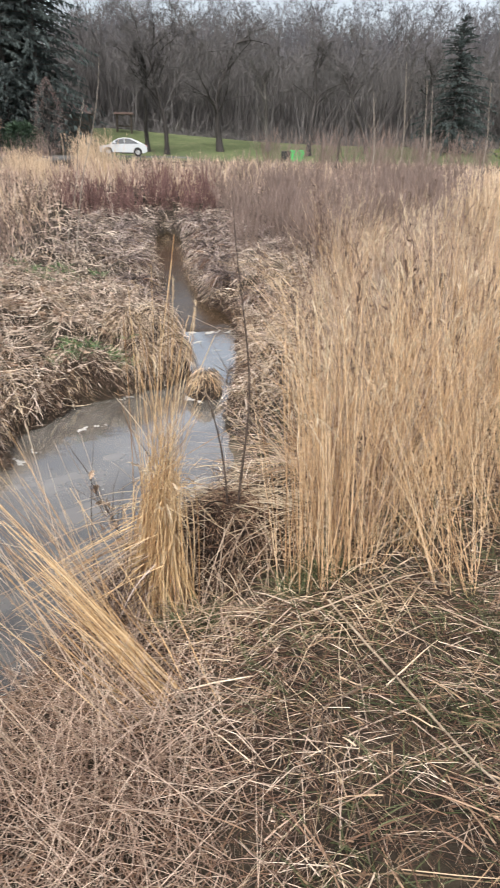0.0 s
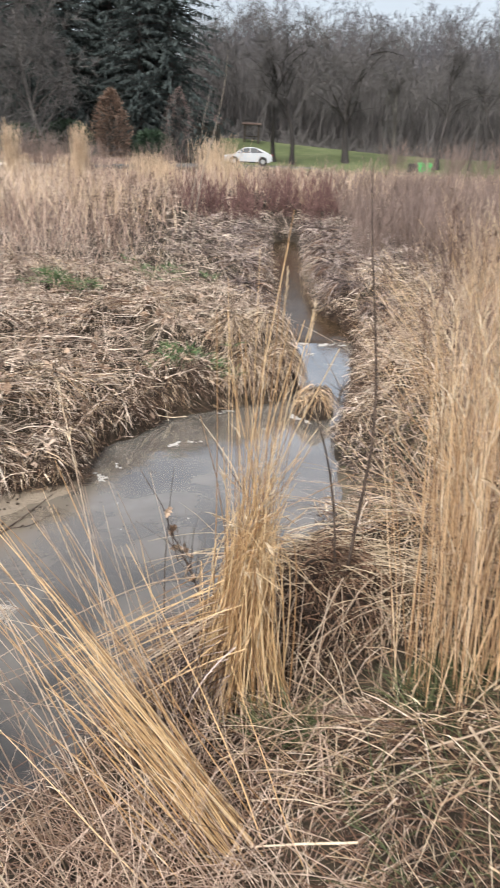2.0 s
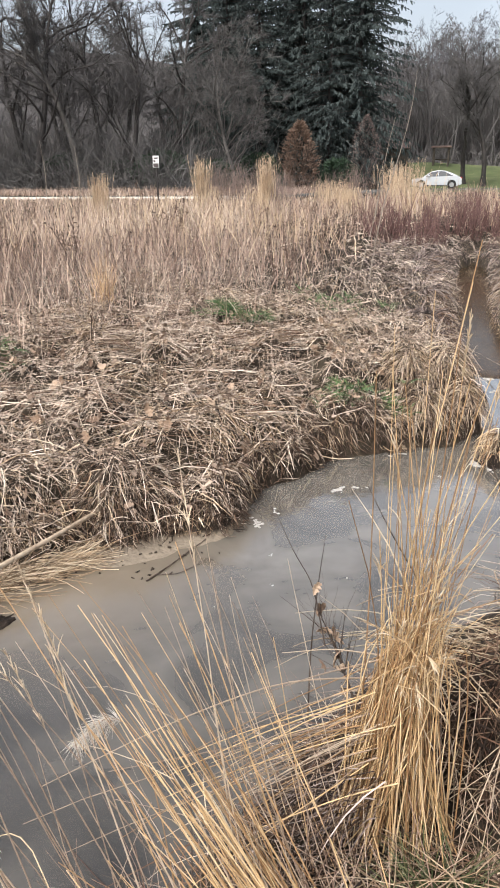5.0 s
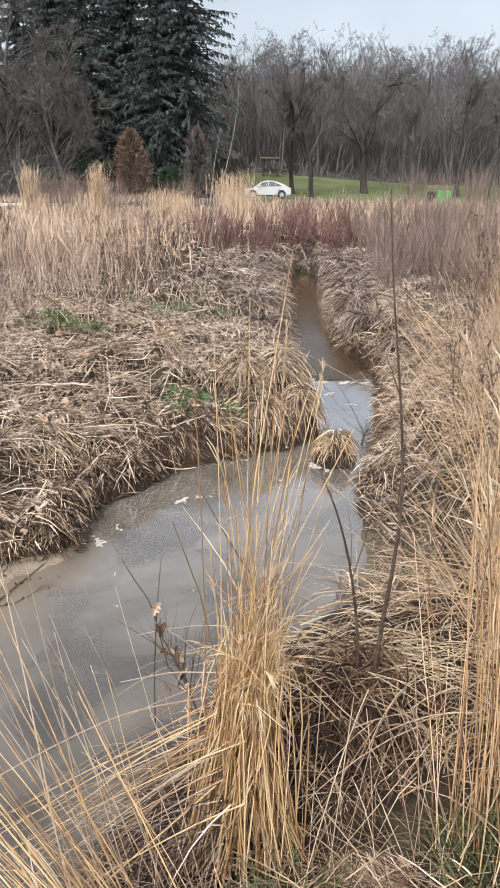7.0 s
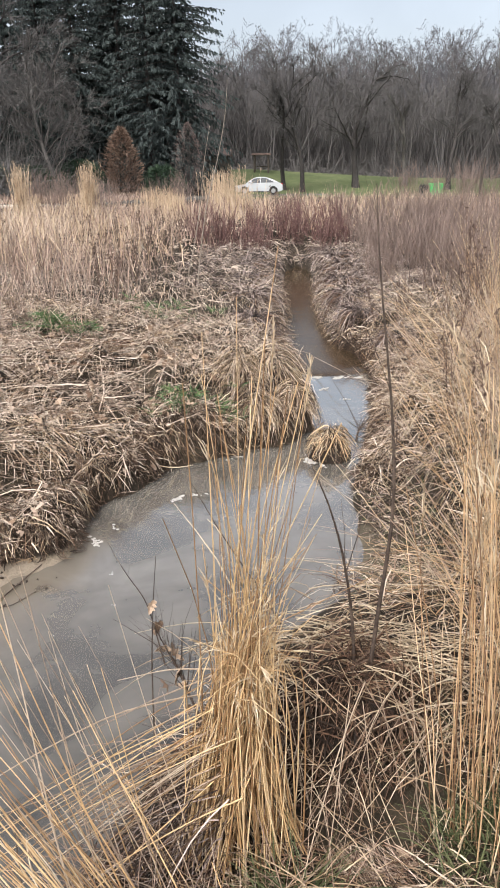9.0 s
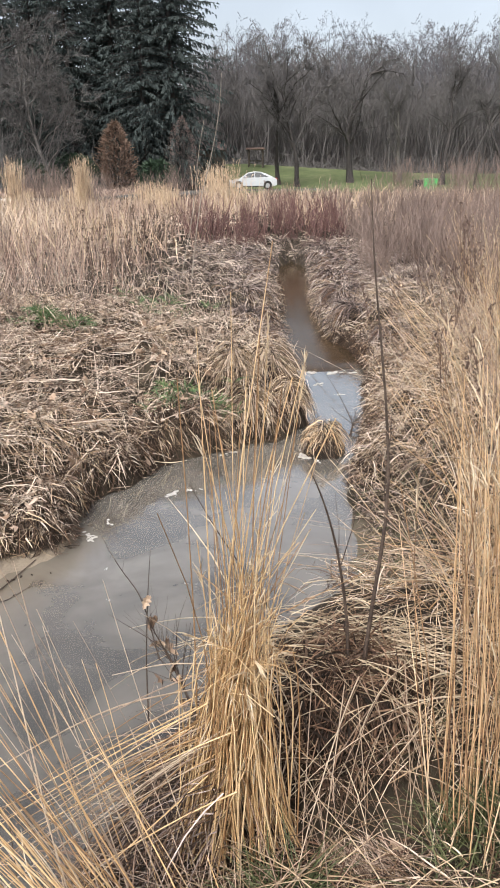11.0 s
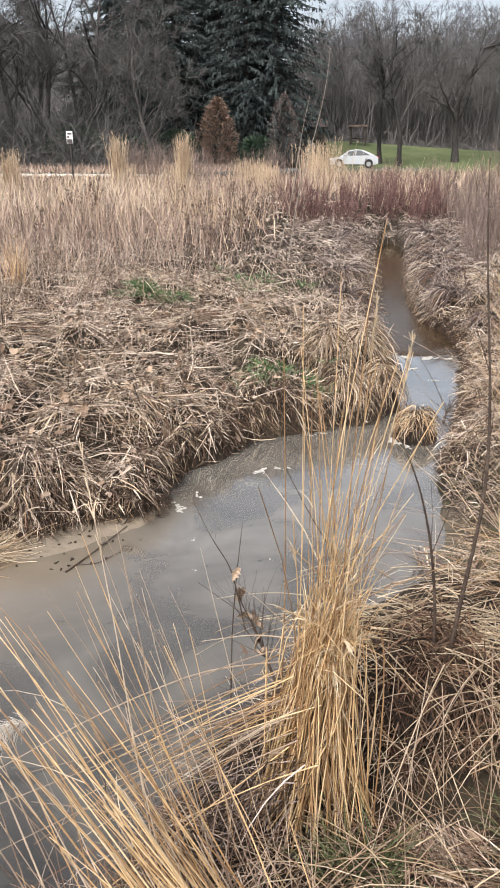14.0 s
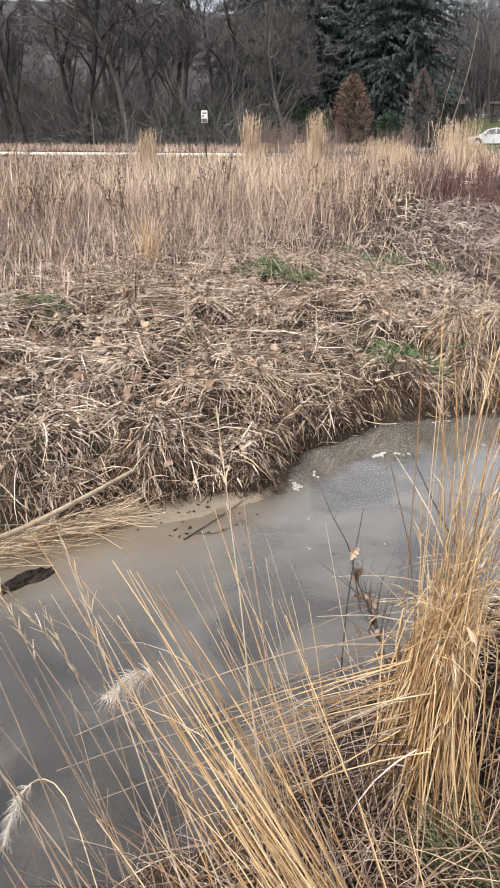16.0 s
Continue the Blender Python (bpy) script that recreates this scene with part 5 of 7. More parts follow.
def sheaves():
    r = rng(71)
    # the upright sheaf in the middle of the near bank: gathered at its waist, fanned at foot and head
    top = thing("reed_sheaf", "dense golden sheaf of dry reeds by the pool", "reeds", at=pose(0.115, 1.47, 0.28))
    n = 265
    a, q = r.uniform(0, 2 * np.pi, n), np.sqrt(r.uniform(0, 1, n))
    foot = np.stack([0.2 * q * np.cos(a) - 0.01, 0.17 * q * np.sin(a), np.zeros(n)], -1) + r.normal(0, 0.02, (n, 3)) * [1, 1, 0]
    waist = np.stack([0.07 * q * np.cos(a + 0.3), 0.07 * q * np.sin(a + 0.3), np.full(n, 0.55)], -1) + r.normal(0, 0.03, (n, 3))
    stray = (r.uniform(0, 1, n) < 0.2)[:, None]
    waist = waist + stray * r.normal(0, 0.05, (n, 3))
    reach = 0.46 + 0.32 * r.uniform(0, 1, n) + 1.0 * r.uniform(0, 1, n) ** 4.4
    tip = np.stack([0.115 * q * np.cos(a + 0.6) * reach + 0.05 * reach, 0.11 * q * np.sin(a + 0.6) * reach, reach], -1) + r.normal(0, 0.05, (n, 3)) * [1, 1, 0.5] + stray * r.normal(0, 0.1, (n, 3)) * [1, 1, 0.6]
    s = np.linspace(0, 1, 7)[None, :, None]
    p = (1 - s) ** 2 * foot[:, None] + 2 * s * (1 - s) * (2 * waist - 0.5 * foot - 0.5 * tip + r.normal(0, 0.03, (n, 3)))[:, None] + s**2 * tip[:, None]
    culms(p, r.uniform(0.0015, 0.0032, n), top)
    lp, _, _ = along_parent(r, p[:150], 1, 0.05, 0.8, 0.25, 0.24, 0.1, 3, 0.08, 0.6)
    part("leaf_tuft", grid_mesh("leaf_tuft", *ribbons(r, lp, r.uniform(0.002, 0.0045, len(lp)), 0.15), M_BLADE), top)
    hp, _, _ = along_parent(r, p[:40], 12, 0.85, 1.0, 0.2, 0.07, 0.3, 2, 0.1, 0.5)
    part("seed_head_mass", grid_mesh("seed_head_mass", *ribbons(r, hp, 0.0035, 0.3), M_BLADE), top, "soft pale seed heads")
    # two fluffy heads that stand above it
    for x, y, z in ((0.2, 1.62, 1.88), (0.30, 1.62, 1.80)):
        reed = thing("plumed_reed", "thin reed with a fluffy tan head above the sheaf", "reed")
        line = bowed([(0.14, 1.5, 0.4), (0.5 * (0.14 + x), 1.55, 1.1), (x, y, z)])
        part("culm", grid_mesh("culm", *tubes(line, 0.0018, 5, 0.5), M_CULM), reed)
        hp, _, _ = along_parent(r, line, 60, 0.9, 1.0, 0.3, 0.03, 0.8, 2, 0.1, 0.0)
        part("head", grid_mesh("head", *ribbons(r, hp, 0.003, 0.3), M_BLADE), reed, "fluffy tan head")
    # bent stems lying from its waist out over the water
    top = thing("bent_reeds", "bent pale reeds fallen sideways over the pool", "reeds")
    n = 36
    root = np.stack([r.uniform(-0.02, 0.13, n), r.normal(1.46, 0.06, n), r.normal(0.7, 0.06, n)], -1)
    way = np.stack([-np.ones(n), r.normal(-0.6, 0.2, n), r.normal(-0.16, 0.12, n)], -1)
    p = stalks(r, root, way, r.uniform(0.3, 0.65, n) + 0.4 * r.uniform(0, 1, n) ** 2.5, 0.2, 6, 0.02)
    culms(p[:18], r.uniform(0.0015, 0.003, 18), top)
    culms(p[18:], r.uniform(0.0015, 0.003, n - 18), top, M_PALECULM)
    line = bowed([(0.02, 1.62, 0.72), (-0.25, 1.45, 0.78), (-0.55, 1.3, 0.68), (-0.95, 1.15, 0.45)])
    culms(line, [0.003], top, M_PALECULM)
    line = bowed([(0.05, 1.55, 0.86), (-0.12, 1.58, 0.83), (-0.29, 1.6, 0.765)])
    culms(line, [0.0026], top, M_PALECULM)
    line = bowed([(0.04, 1.5, 0.88), (-0.14, 1.47, 0.81), (-0.32, 1.45, 0.71)])
    culms(line, [0.0028], top, M_PALECULM)
    n = 600
    root = np.stack([r.uniform(-0.28, 0.1, n), r.uniform(1.15, 1.65, n), np.zeros(n)], -1)
    root[:, 2] = np.maximum(ground(root[:, 0], root[:, 1]), 0) + (root[:, 0] + 0.36) * r.uniform(0.1, 0.95, n)
    way = np.stack([-r.uniform(0.1, 0.9, n), r.uniform(-0.7, 0.4, n), r.uniform(-0.6, 0.1, n)], -1)
    lp = on_ground(stalks(r, root, way, r.uniform(0.1, 0.34, n), 1.2, 4, 0.14))
    w = 0.0015 + 0.004 * r.uniform(0, 1, n) ** 2
    part("leaf_tuft", grid_mesh("leaf_tuft", *ribbons(r, lp[:260], w[:260] * 0.8, 0.2), M_MAUVEGRASS), top, "grey withered leaves")
    # leaves below the bent reeds darkened: shade of the hollow as colour
    part("leaf_tuft", grid_mesh("leaf_tuft", *ribbons(r, lp[260:], w[260:], 0.2), M_ROTSHADE), top, "rotting brown leaves, the hollow's shade in their colour")
    # the sheaf that leans out over the pool
    top = thing("leaning_sheaf", "golden reed sheaf leaning low over the pool", "reeds")
    n = 74
    tight = np.arange(n) < 60
    root = np.stack([r.normal(0.14, np.where(tight, 0.03, 0.1)), r.normal(0.7, np.where(tight, 0.045, 0.13)), np.zeros(n)], -1)
    root[:, 2] = ground(root[:, 0], root[:, 1])
    way = np.stack([r.normal(-0.73, np.where(tight, 0.045, 0.16)), r.normal(0.2, np.where(tight, 0.04, 0.12)), r.normal(0.95, 0.06, n)], -1)
    p = stalks(r, root, way, r.uniform(0.35, 0.95, n) + 0.6 * r.uniform(0, 1, n) ** 2.5, 0.12, 6, 0.025)
    culms(p, r.uniform(0.0015, 0.0031, n), top)
    lp, _, _ = along_parent(r, p[:70], 1, 0.1, 0.8, 0.3, 0.2, 0.1, 3, 0.1, 0.7)
    part("leaf_tuft", grid_mesh("leaf_tuft", *ribbons(r, lp, r.uniform(0.0015, 0.0034, len(lp)), 0.15), M_BLADE), top)
    # thin single stems round the sheaves
    n = 46
    x, y = np.r_[r.normal(0.0, 0.08, 10), r.uniform(-0.75, 0.05, 14), r.uniform(-0.5, 0.0, 22)], np.r_[r.normal(0.86, 0.14, 10), r.uniform(0.25, 1.2, 14), r.uniform(0.3, 0.8, 22)]
    top = thing("loose_reeds", "loose thin reeds standing along the pool edge", "reeds")
    way = np.stack([r.normal(-0.46, 0.1, n), r.normal(0.12, 0.13, n), np.ones(n)], -1)
    p = stalks(r, np.stack([x, y, np.maximum(ground(x, y), -0.05)], -1), way, np.r_[r.uniform(0.7, 1.2, 10), r.uniform(0.4, 1.0, 14), r.uniform(0.9, 1.5, 22)], 0.25, 6, 0.025)
    culms(p, np.r_[r.uniform(0.0017, 0.0028, 10), r.uniform(0.0015, 0.0026, 14), r.uniform(0.0018, 0.0032, 22)], top, M_PALECULM)
    hp, _, _ = along_parent(r, p[24:38], 26, 0.8, 1.0, 0.25, 0.05, 0.4, 2, 0.1, 0.3)
    part("seed_head_mass", grid_mesh("seed_head_mass", *ribbons(r, hp, 0.003, 0.3), M_BLADE), top, "soft pale seed heads")
    top = thing("flaring_reeds", "thin golden reeds flaring out of the sheaf over the pool", "reeds")
    n = 18
    root = np.stack([r.uniform(-0.22, 0.1, n), r.uniform(1.0, 1.35, n), np.zeros(n)], -1)
    root[:, 2] = ground(root[:, 0], root[:, 1])
    way = np.stack([r.normal(-0.34, 0.1, n), r.normal(0.2, 0.1, n), np.ones(n)], -1)
    p = stalks(r, root, way, r.uniform(0.5, 1.15, n), 0.15, 6, 0.02)
    culms(p[:9], r.uniform(0.0013, 0.0024, 9), top)
    culms(p[9:], r.uniform(0.0013, 0.0024, 9), top, M_PALECULM)
    # feathery arched heads by the pool
    for pts in ([(-0.25, 0.7, 0.3), (-0.4, 0.85, 0.9), (-0.479, 0.9, 1.035), (-0.563, 0.9, 1.026), (-0.644, 0.9, 0.913)], [(-0.45, 0.6, 0.15), (-0.75, 0.85, 0.6), (-0.893, 0.9, 0.569), (-1.0, 0.9, 0.42), (-1.07, 0.9, 0.2)]):
        reed = thing("feathery_reed", "arched reed with a silvery feathery seed head", "reed")
        line = bowed(pts)
        part("culm", grid_mesh("culm", *tubes(line, 0.0016, 5, 0.6), M_CULM), reed)
        hp, _, _ = along_parent(r, line, 260, 0.58, 1.0, 0.9, 0.09, -0.1, 2, 0.1, 0.8)
        part("head", grid_mesh("head", *ribbons(r, hp, 0.0013, 0.3), M_SILVER), reed, "silvery feathery head")


def bowed(points, n=14):
    """A smooth line through a few places."""
    c = np.array(points, float)
    s, t = np.linspace(0, len(c) - 1, n), np.arange(len(c))
    p = np.stack([np.interp(s, t, c[:, i]) for i in range(3)], -1)
    for _ in range(2):
        p[1:-1] = (p[:-2] + 2 * p[1:-1] + p[2:]) / 4
    return p[None]


def sapling(name, label, points, radius, mat, twigs=0, seed=0, taper=0.25, fac=0.25, category="sapling"):
    r = rng(seed)
    top = thing(name, label, category)
    p = bowed(points)
    part("stem", grid_mesh("stem", *tubes(p, radius, 7, taper), mat, True), top)
    if twigs:
        tp, _, u = along_parent(r, p, twigs, 0.3, 0.95, 0.7, fac, 0.35, 4, 0.08)
        part("twig_mass", grid_mesh("twig_mass", *tubes(tp, radius * 0.4 * (1.1 - u), 4, 0.3), mat), top)
    return top


def sticks_and_saplings():
    sapling("bare_sapling", "tall thin bare brown sapling rooted in the thatch heap", [(0.5, 1.86, 0.2), (0.55, 2.0, 0.75), (0.615, 2.1, 1.1), (0.6, 2.18, 1.45), (0.53, 2.25, 1.95), (0.515, 2.3, 2.22)], 0.0095, M_STEM, 3, 1, 0.16)
    sapling("bare_sapling", "short forked bare brown sapling in the thatch heap", [(0.465, 1.86, 0.2), (0.485, 1.98, 0.65), (0.435, 2.0, 0.99), (0.376, 2.0, 1.2), (0.313, 2.0, 1.34)], 0.0075, M_STEM, 2, 2, fac=0.35)
    sapling("dead_twig", "dark dead stick leaning out of the pool", [(0.24, 2.5, 0.25), (0.196, 2.5, 0.41), (0.044, 2.5, 0.66), (-0.054, 2.5, 0.82), (-0.194, 2.5, 1.1)], 0.0055, M_STEM, 2, 3)
    sapling("dead_twig", "thin dark twig leaning over the pool", [(-0.2, 1.9, 0.6), (-0.272, 2.0, 0.8), (-0.346, 2.0, 0.914), (-0.41, 2.0, 1.06)], 0.003, M_STEM, 2, 4, fac=0.2)
    sapling("dead_twig", "upright dead brown twig at the pool edge", [(-0.27, 1.95, 0.2), (-0.274, 2.0, 0.52), (-0.251, 2.0, 0.81), (-0.23, 2.0, 1.0)], 0.0035, M_STEM, 3, 8, fac=0.2)
    sapling("dead_twig", "thin grey dead twig among trampled grass", [(0.63, 0.0, 0.45), (0.625, 0.02, 0.65), (0.6, 0.05, 1.0)], 0.0045, M_STEM, 1, 9, fac=0.2)
    sapling("dead_twig", "thin brown dead twig beside the leaning sheaf", [(-0.36, 0.9, 0.0), (-0.352, 0.9, 0.3), (-0.335, 0.9, 0.94)], 0.0035, M_STEM, 1, 10, fac=0.15)
    sapling("twiggy_debris", "tangle of dead twigs caught over the water", [(-0.05, 1.84, 0.36), (-0.16, 1.93, 0.56), (-0.25, 1.97, 0.72)], 0.006, M_STEM, 34, 5, fac=0.6, category="twigs")
    sapling("dead_twig", "thin dark twig reaching over the water", [(-0.1, 1.88, 0.45), (-0.18, 1.95, 0.61), (-0.39, 1.95, 0.755)], 0.003, M_STEM, 3, 12, fac=0.2)
    sapling("tall_sapling", "tall pale leafless sapling among meadow grass", [(-1.37, 11.4, 0.6), (-1.26, 11.4, 1.42), (-1.17, 11.4, 1.93), (-1.01, 11.4, 2.42), (-0.85, 11.4, 3.12), (-0.82, 11.4, 3.6)], 0.011, M_PALESTEM, 4, 6, fac=0.14)
    sapling("tall_sapling", "thin pale leafless sapling among meadow grass", [(-1.55, 11.4, 0.6), (-1.46, 11.4, 0.99), (-1.31, 11.4, 1.6), (-1.2, 11.4, 2.5), (-1.09, 11.4, 3.0)], 0.009, M_PALESTEM, 5, 7, fac=0.16)
    for i, (x, y, h) in enumerate(((9.9, 30, 4.6), (12.1, 33, 4.0), (15.6, 35, 4.4), (7.6, 26, 3.2), (17.5, 32, 3.4), (13.5, 38, 4.6), (-27, 44, 3.6), (-24, 43, 3.2))):
        z = float(ground(x, y))
        sapling("tall_sapling", "pale leafless birch sapling in the far meadow", [(x, y, z - 0.1), (x + 0.1, y, z + h * 0.4), (x - 0.1, y, z + h)], 0.03, M_PALESTEM, 9, 30 + i, fac=0.25)
    sapling("dead_twig", "pale thin stick lying across the brown water", [(0.0, 9.78, 0.05), (0.2, 9.5, 0.06), (0.4, 9.25, 0.05)], 0.008, M_PALESTEM, 1, 13, fac=0.2)
    sapling("dead_twig", "pale bent stem hanging over the riffle", [(0.46, 8.75, 0.12), (0.68, 7.9, 0.2), (0.98, 7.0, 0.24)], 0.006, M_PALESTEM, 1, 14, fac=0.2)
    sapling("dead_twig", "thin dark twig standing in the riffle", [(0.86, 6.2, -0.02), (0.75, 6.9, 0.1), (0.55, 8.0, 0.2)], 0.005, M_STEM, 1, 15, fac=0.2)
    sapling("twiggy_debris", "dark snag of roots and twigs beside the island", [(0.78, 5.95, -0.02), (0.82, 6.1, 0.06), (0.9, 6.3, 0.12)], 0.012, M_STEM, 26, 16, fac=0.5, category="twigs")
    sapling("fallen_stick", "pale straight stick lying across the thatch heap", [(0.92, 3.06, 0.30), (0.64, 2.73, 0.36), (0.36, 2.40, 0.42)], 0.0045, M_LOG, 0, 17, 0.6, category="stick")
    sapling("fallen_stick", "thin pale reed lying over the pool's edge", [(0.19, 3.61, 0.10), (0.58, 3.44, 0.15), (0.97, 3.26, 0.20)], 0.0028, M_LOG, 0, 18, 0.6, category="stick")
    # pale driftwood branch on the sandy edge
    log = thing("driftwood_branch", "bleached forked driftwood branch lying on the sandy edge", "branch")
    p = bowed([(-2.5, 2.05, 0.22), (-2.23, 2.46, 0.2), (-2.08, 2.97, 0.21), (-1.9, 3.72, 0.22)])
    part("limb", grid_mesh("limb", *tubes(p, 0.018, 8, 0.7), M_LOG, True), log)
    p2 = bowed([(-2.95, 2.3, 0.36), (-2.69, 3.0, 0.36), (-2.42, 3.83, 0.38)])
    part("side_branch", grid_mesh("side_branch", *tubes(p2, 0.01, 6, 0.4), M_LOG, True), log)
    # wrack of golden straw below the driftwood
    r = rng(91)
    n = 420
    u = r.uniform(0, 1, n)
    x, y = -2.42 + 0.5 * u + r.normal(0, 0.05, n), 2.42 + 0.72 * u + r.normal(0, 0.07, n)
    root = np.stack([x, y, np.maximum(ground(x, y), 0) + r.uniform(0.01, 0.1, n)], -1)
    p = on_ground(stalks(r, root, np.stack([0.5 + r.normal(0, 0.3, n), 0.75 + r.normal(0, 0.3, n), r.normal(0, 0.12, n)], -1), r.uniform(0.1, 0.4, n), 0.3, 3, 0.1))
    stuff("straw_wrack", tubes(p, r.uniform(0.0015, 0.0035, n), 3, 0.6), M_MATTAN, "golden straw washed up below the driftwood branch", "straw")
    sunken = thing("sunken_branch", "thin dark forked branch lying in the shallows", "branch")
    part("limb", grid_mesh("limb", *tubes(bowed([(-1.47, 3.04, 0.006), (-1.4, 3.25, 0.012), (-1.31, 3.62, 0.01)]), 0.0055, 6, 0.5), M_STEM, True), sunken)
    part("side_branch", grid_mesh("side_branch", *tubes(bowed([(-1.44, 3.12, 0.008), (-1.32, 3.16, 0.008), (-1.2, 3.4, 0.006)]), 0.0035, 5, 0.4), M_STEM, True), sunken)
    n = 70
    x, y = r.normal(-1.75, 0.25, n), r.normal(3.32, 0.16, n)
    p = stalks(r, np.stack([x, y, np.maximum(ground(x, y), 0) + 0.004], -1), r.normal(0, 1, (n, 3)) * [1, 1, 0.2], r.uniform(0.01, 0.035, n), 0.2, 1, 0.3)
    stuff("sand_crumbs", tubes(p, r.uniform(0.003, 0.009, n), 5, 0.6), M_CLOD, "dark crumbs of leaf and bark on the sand", "debris")
    # sunken clod at the pool edge
    clod = thing("sunken_clod", "brown sodden root clod lying in the shallows", "clod")

    def lump(bm):
        bmesh.ops.create_icosphere(bm, subdivisions=4, radius=1.0)
        for v in bm.verts:
            k = 1 + 0.5 * noise.noise(v.co * 1.8 + Vector((9, 2, 4)))
            k += 0.35 * noise.noise(v.co * 5.1)
            v.co = Vector((v.co.x * 0.16 * k, v.co.y * 0.045 * k, v.co.z * 0.035 * k))
    part("clod_body", solid("clod_body", M_CLOD, lump, True), clod)
    place(clod, -2.09, 2.36, 0.0, 1.1)


def leaf_mesh(seed):
    """A curled, lobed oak leaf."""
    r = random.Random(seed)
    me = bpy.data.meshes.new("fallen_leaf")
    n, verts, faces = 9, [], []
    for i in range(n):
        u = i / (n - 1)
        w = 0.032 * math.sin(math.pi * min(1, u * 0.9 + 0.08)) * (1.25 if i % 2 else 0.65) + 0.002
        x, lift = (u - 0.5) * 0.12, 0.03 * (2 * u - 1) ** 2 + r.uniform(0, 0.006)
        c = r.uniform(0.1, 0.7)
        verts += [(x - 0.008, -w, lift + c * w), (x, 0, lift), (x - 0.008, w, lift + c * w)]
    for i in range(n - 1):
        a = 3 * i
        faces += [(a, a + 1, a + 4, a + 3), (a + 1, a + 2, a + 5, a + 4)]
    me.from_pydata(verts, [], faces)
    me.materials.append(M_LEAF)
    return me


def fallen_leaves():
    r = rng(81)
    shapes = [leaf_mesh(i) for i in range(5)]
    c = np.concatenate([scatter(r, 600, -5, 0.0, 3.4, 8, 0.1, 2.6, left_bank)[:285], scatter(r, 14, 0.3, 2.5, -1.0, 2.4, 0.1, 3)])
    for i, (x, y, z) in enumerate(c):
        ob = tagged(new("fallen_leaf", shapes[i % 5]), "dry curled brown oak leaf lying on matted grass", "leaf", "fallen leaves")
        s = r.uniform(0.45, 1.05) if y > 2.4 else r.uniform(0.3, 0.45)
        ob.matrix_world = Matrix.Translation((x, y, z + (r.uniform(0.05, 0.14) if y > 2.4 else 0.03))) @ Euler((r.normal(0, 0.7), r.normal(0, 0.7), r.uniform(0, 6.28))).to_matrix().to_4x4() @ Matrix.Scale(s, 4)


def caught_leaves():
    """Withered leaves caught in the twigs over the pool."""
    for i, (x, y, z) in enumerate(((-0.18, 1.94, 0.62), (-0.17, 1.92, 0.55), (-0.25, 1.97, 0.7), (-0.14, 1.9, 0.5), (-0.2, 1.92, 0.5), (-0.22, 1.95, 0.64), (-0.26, 1.99, 0.78), (-0.12, 1.88, 0.44))):
        ob = tagged(new("caught_leaf", leaf_mesh(40 + i)), "withered brown leaf caught in twigs over water", "leaf", "leaves caught in twigs")
        ob.matrix_world = Matrix.Translation((x, y, z)) @ Euler((0.9 * i, 1.1 + i, 0.7 * i)).to_matrix().to_4x4() @ Matrix.Scale(0.75 - 0.05 * i, 4)


def foam_patches():
    """Thin rafts of bubbles, each a loose cluster of small flat domes; at the riffle they also stand for reflected sky.
    """
    r = random.Random(5)
    # the last six, at the riffle lip, also paint its whitish sky reflection
    for x, y, size, n in ((-0.62, 4.66, 0.07, 34), (-0.5, 4.72, 0.05, 12), (-0.42, 4.75, 0.03, 6), (-1.05, 3.93, 0.09, 22), (-0.98, 4.15, 0.06, 9), (-0.25, 5.54, 0.06, 18), (-0.33, 5.46, 0.06, 8), (0.36, 5.46, 0.09, 40), (0.47, 5.36, 0.05, 16),
                          (-0.75, 3.2, 0.03, 4), (-0.35, 3.4, 0.02, 3), (-0.85, 3.55, 0.04, 5), (-0.2, 4.2, 0.03, 4), (0.1, 5.1, 0.04, 6), (-1.0, 2.9, 0.02, 3), (0.3, 8.3, 0.13, 18), (0.5, 8.25, 0.14, 22), (0.75, 8.2, 0.14, 20), (0.98, 8.22, 0.1, 12), (0.55, 7.7, 0.1, 10), (0.8, 7.3, 0.08, 8)):
        def make(bm):
            for _ in range(n):
                rad = size * (0.1 + 0.2 * r.random() ** 2)
                cx, cy = r.gauss(0, size * 0.42), r.gauss(0, size * 0.2)
                rim = [bm.verts.new((cx + rad * r.uniform(0.7, 1.2) * math.cos(k * 0.785), cy + rad * r.uniform(0.5, 1.0) * math.sin(k * 0.785), 0)) for k in range(8)]
                peak = bm.verts.new((cx, cy, rad * 0.3))
                for k in range(8):
                    bm.faces.new((rim[k], rim[(k + 1) % 8], peak))
        ob = tagged(new("foam_patch", solid("foam_patch", M_FOAM, make)), "thin white foam raft; at the riffle it stands for reflected sky too", "foam", kind="stuff")
        ob.location, ob.rotation_euler = (x, y, 0.002), (0, 0, r.uniform(0, 3))


far_bank_mat()
creek_tussocks()
right_bank()
reed_bed()
foreground()
thatch_hump()
sheaves()
sticks_and_saplings()


# ---- meadow ----
def fan_points(r, n, r0, r1, a0=-47, a1=40):
    """Places in a fan seen from the bank, denser towards it."""
    rad = np.exp(r.uniform(np.log(r0), np.log(r1), n))
    a = np.radians(r.uniform(a0, a1, n))
    x, y = rad * np.sin(a), rad * np.cos(a)
    return x, y


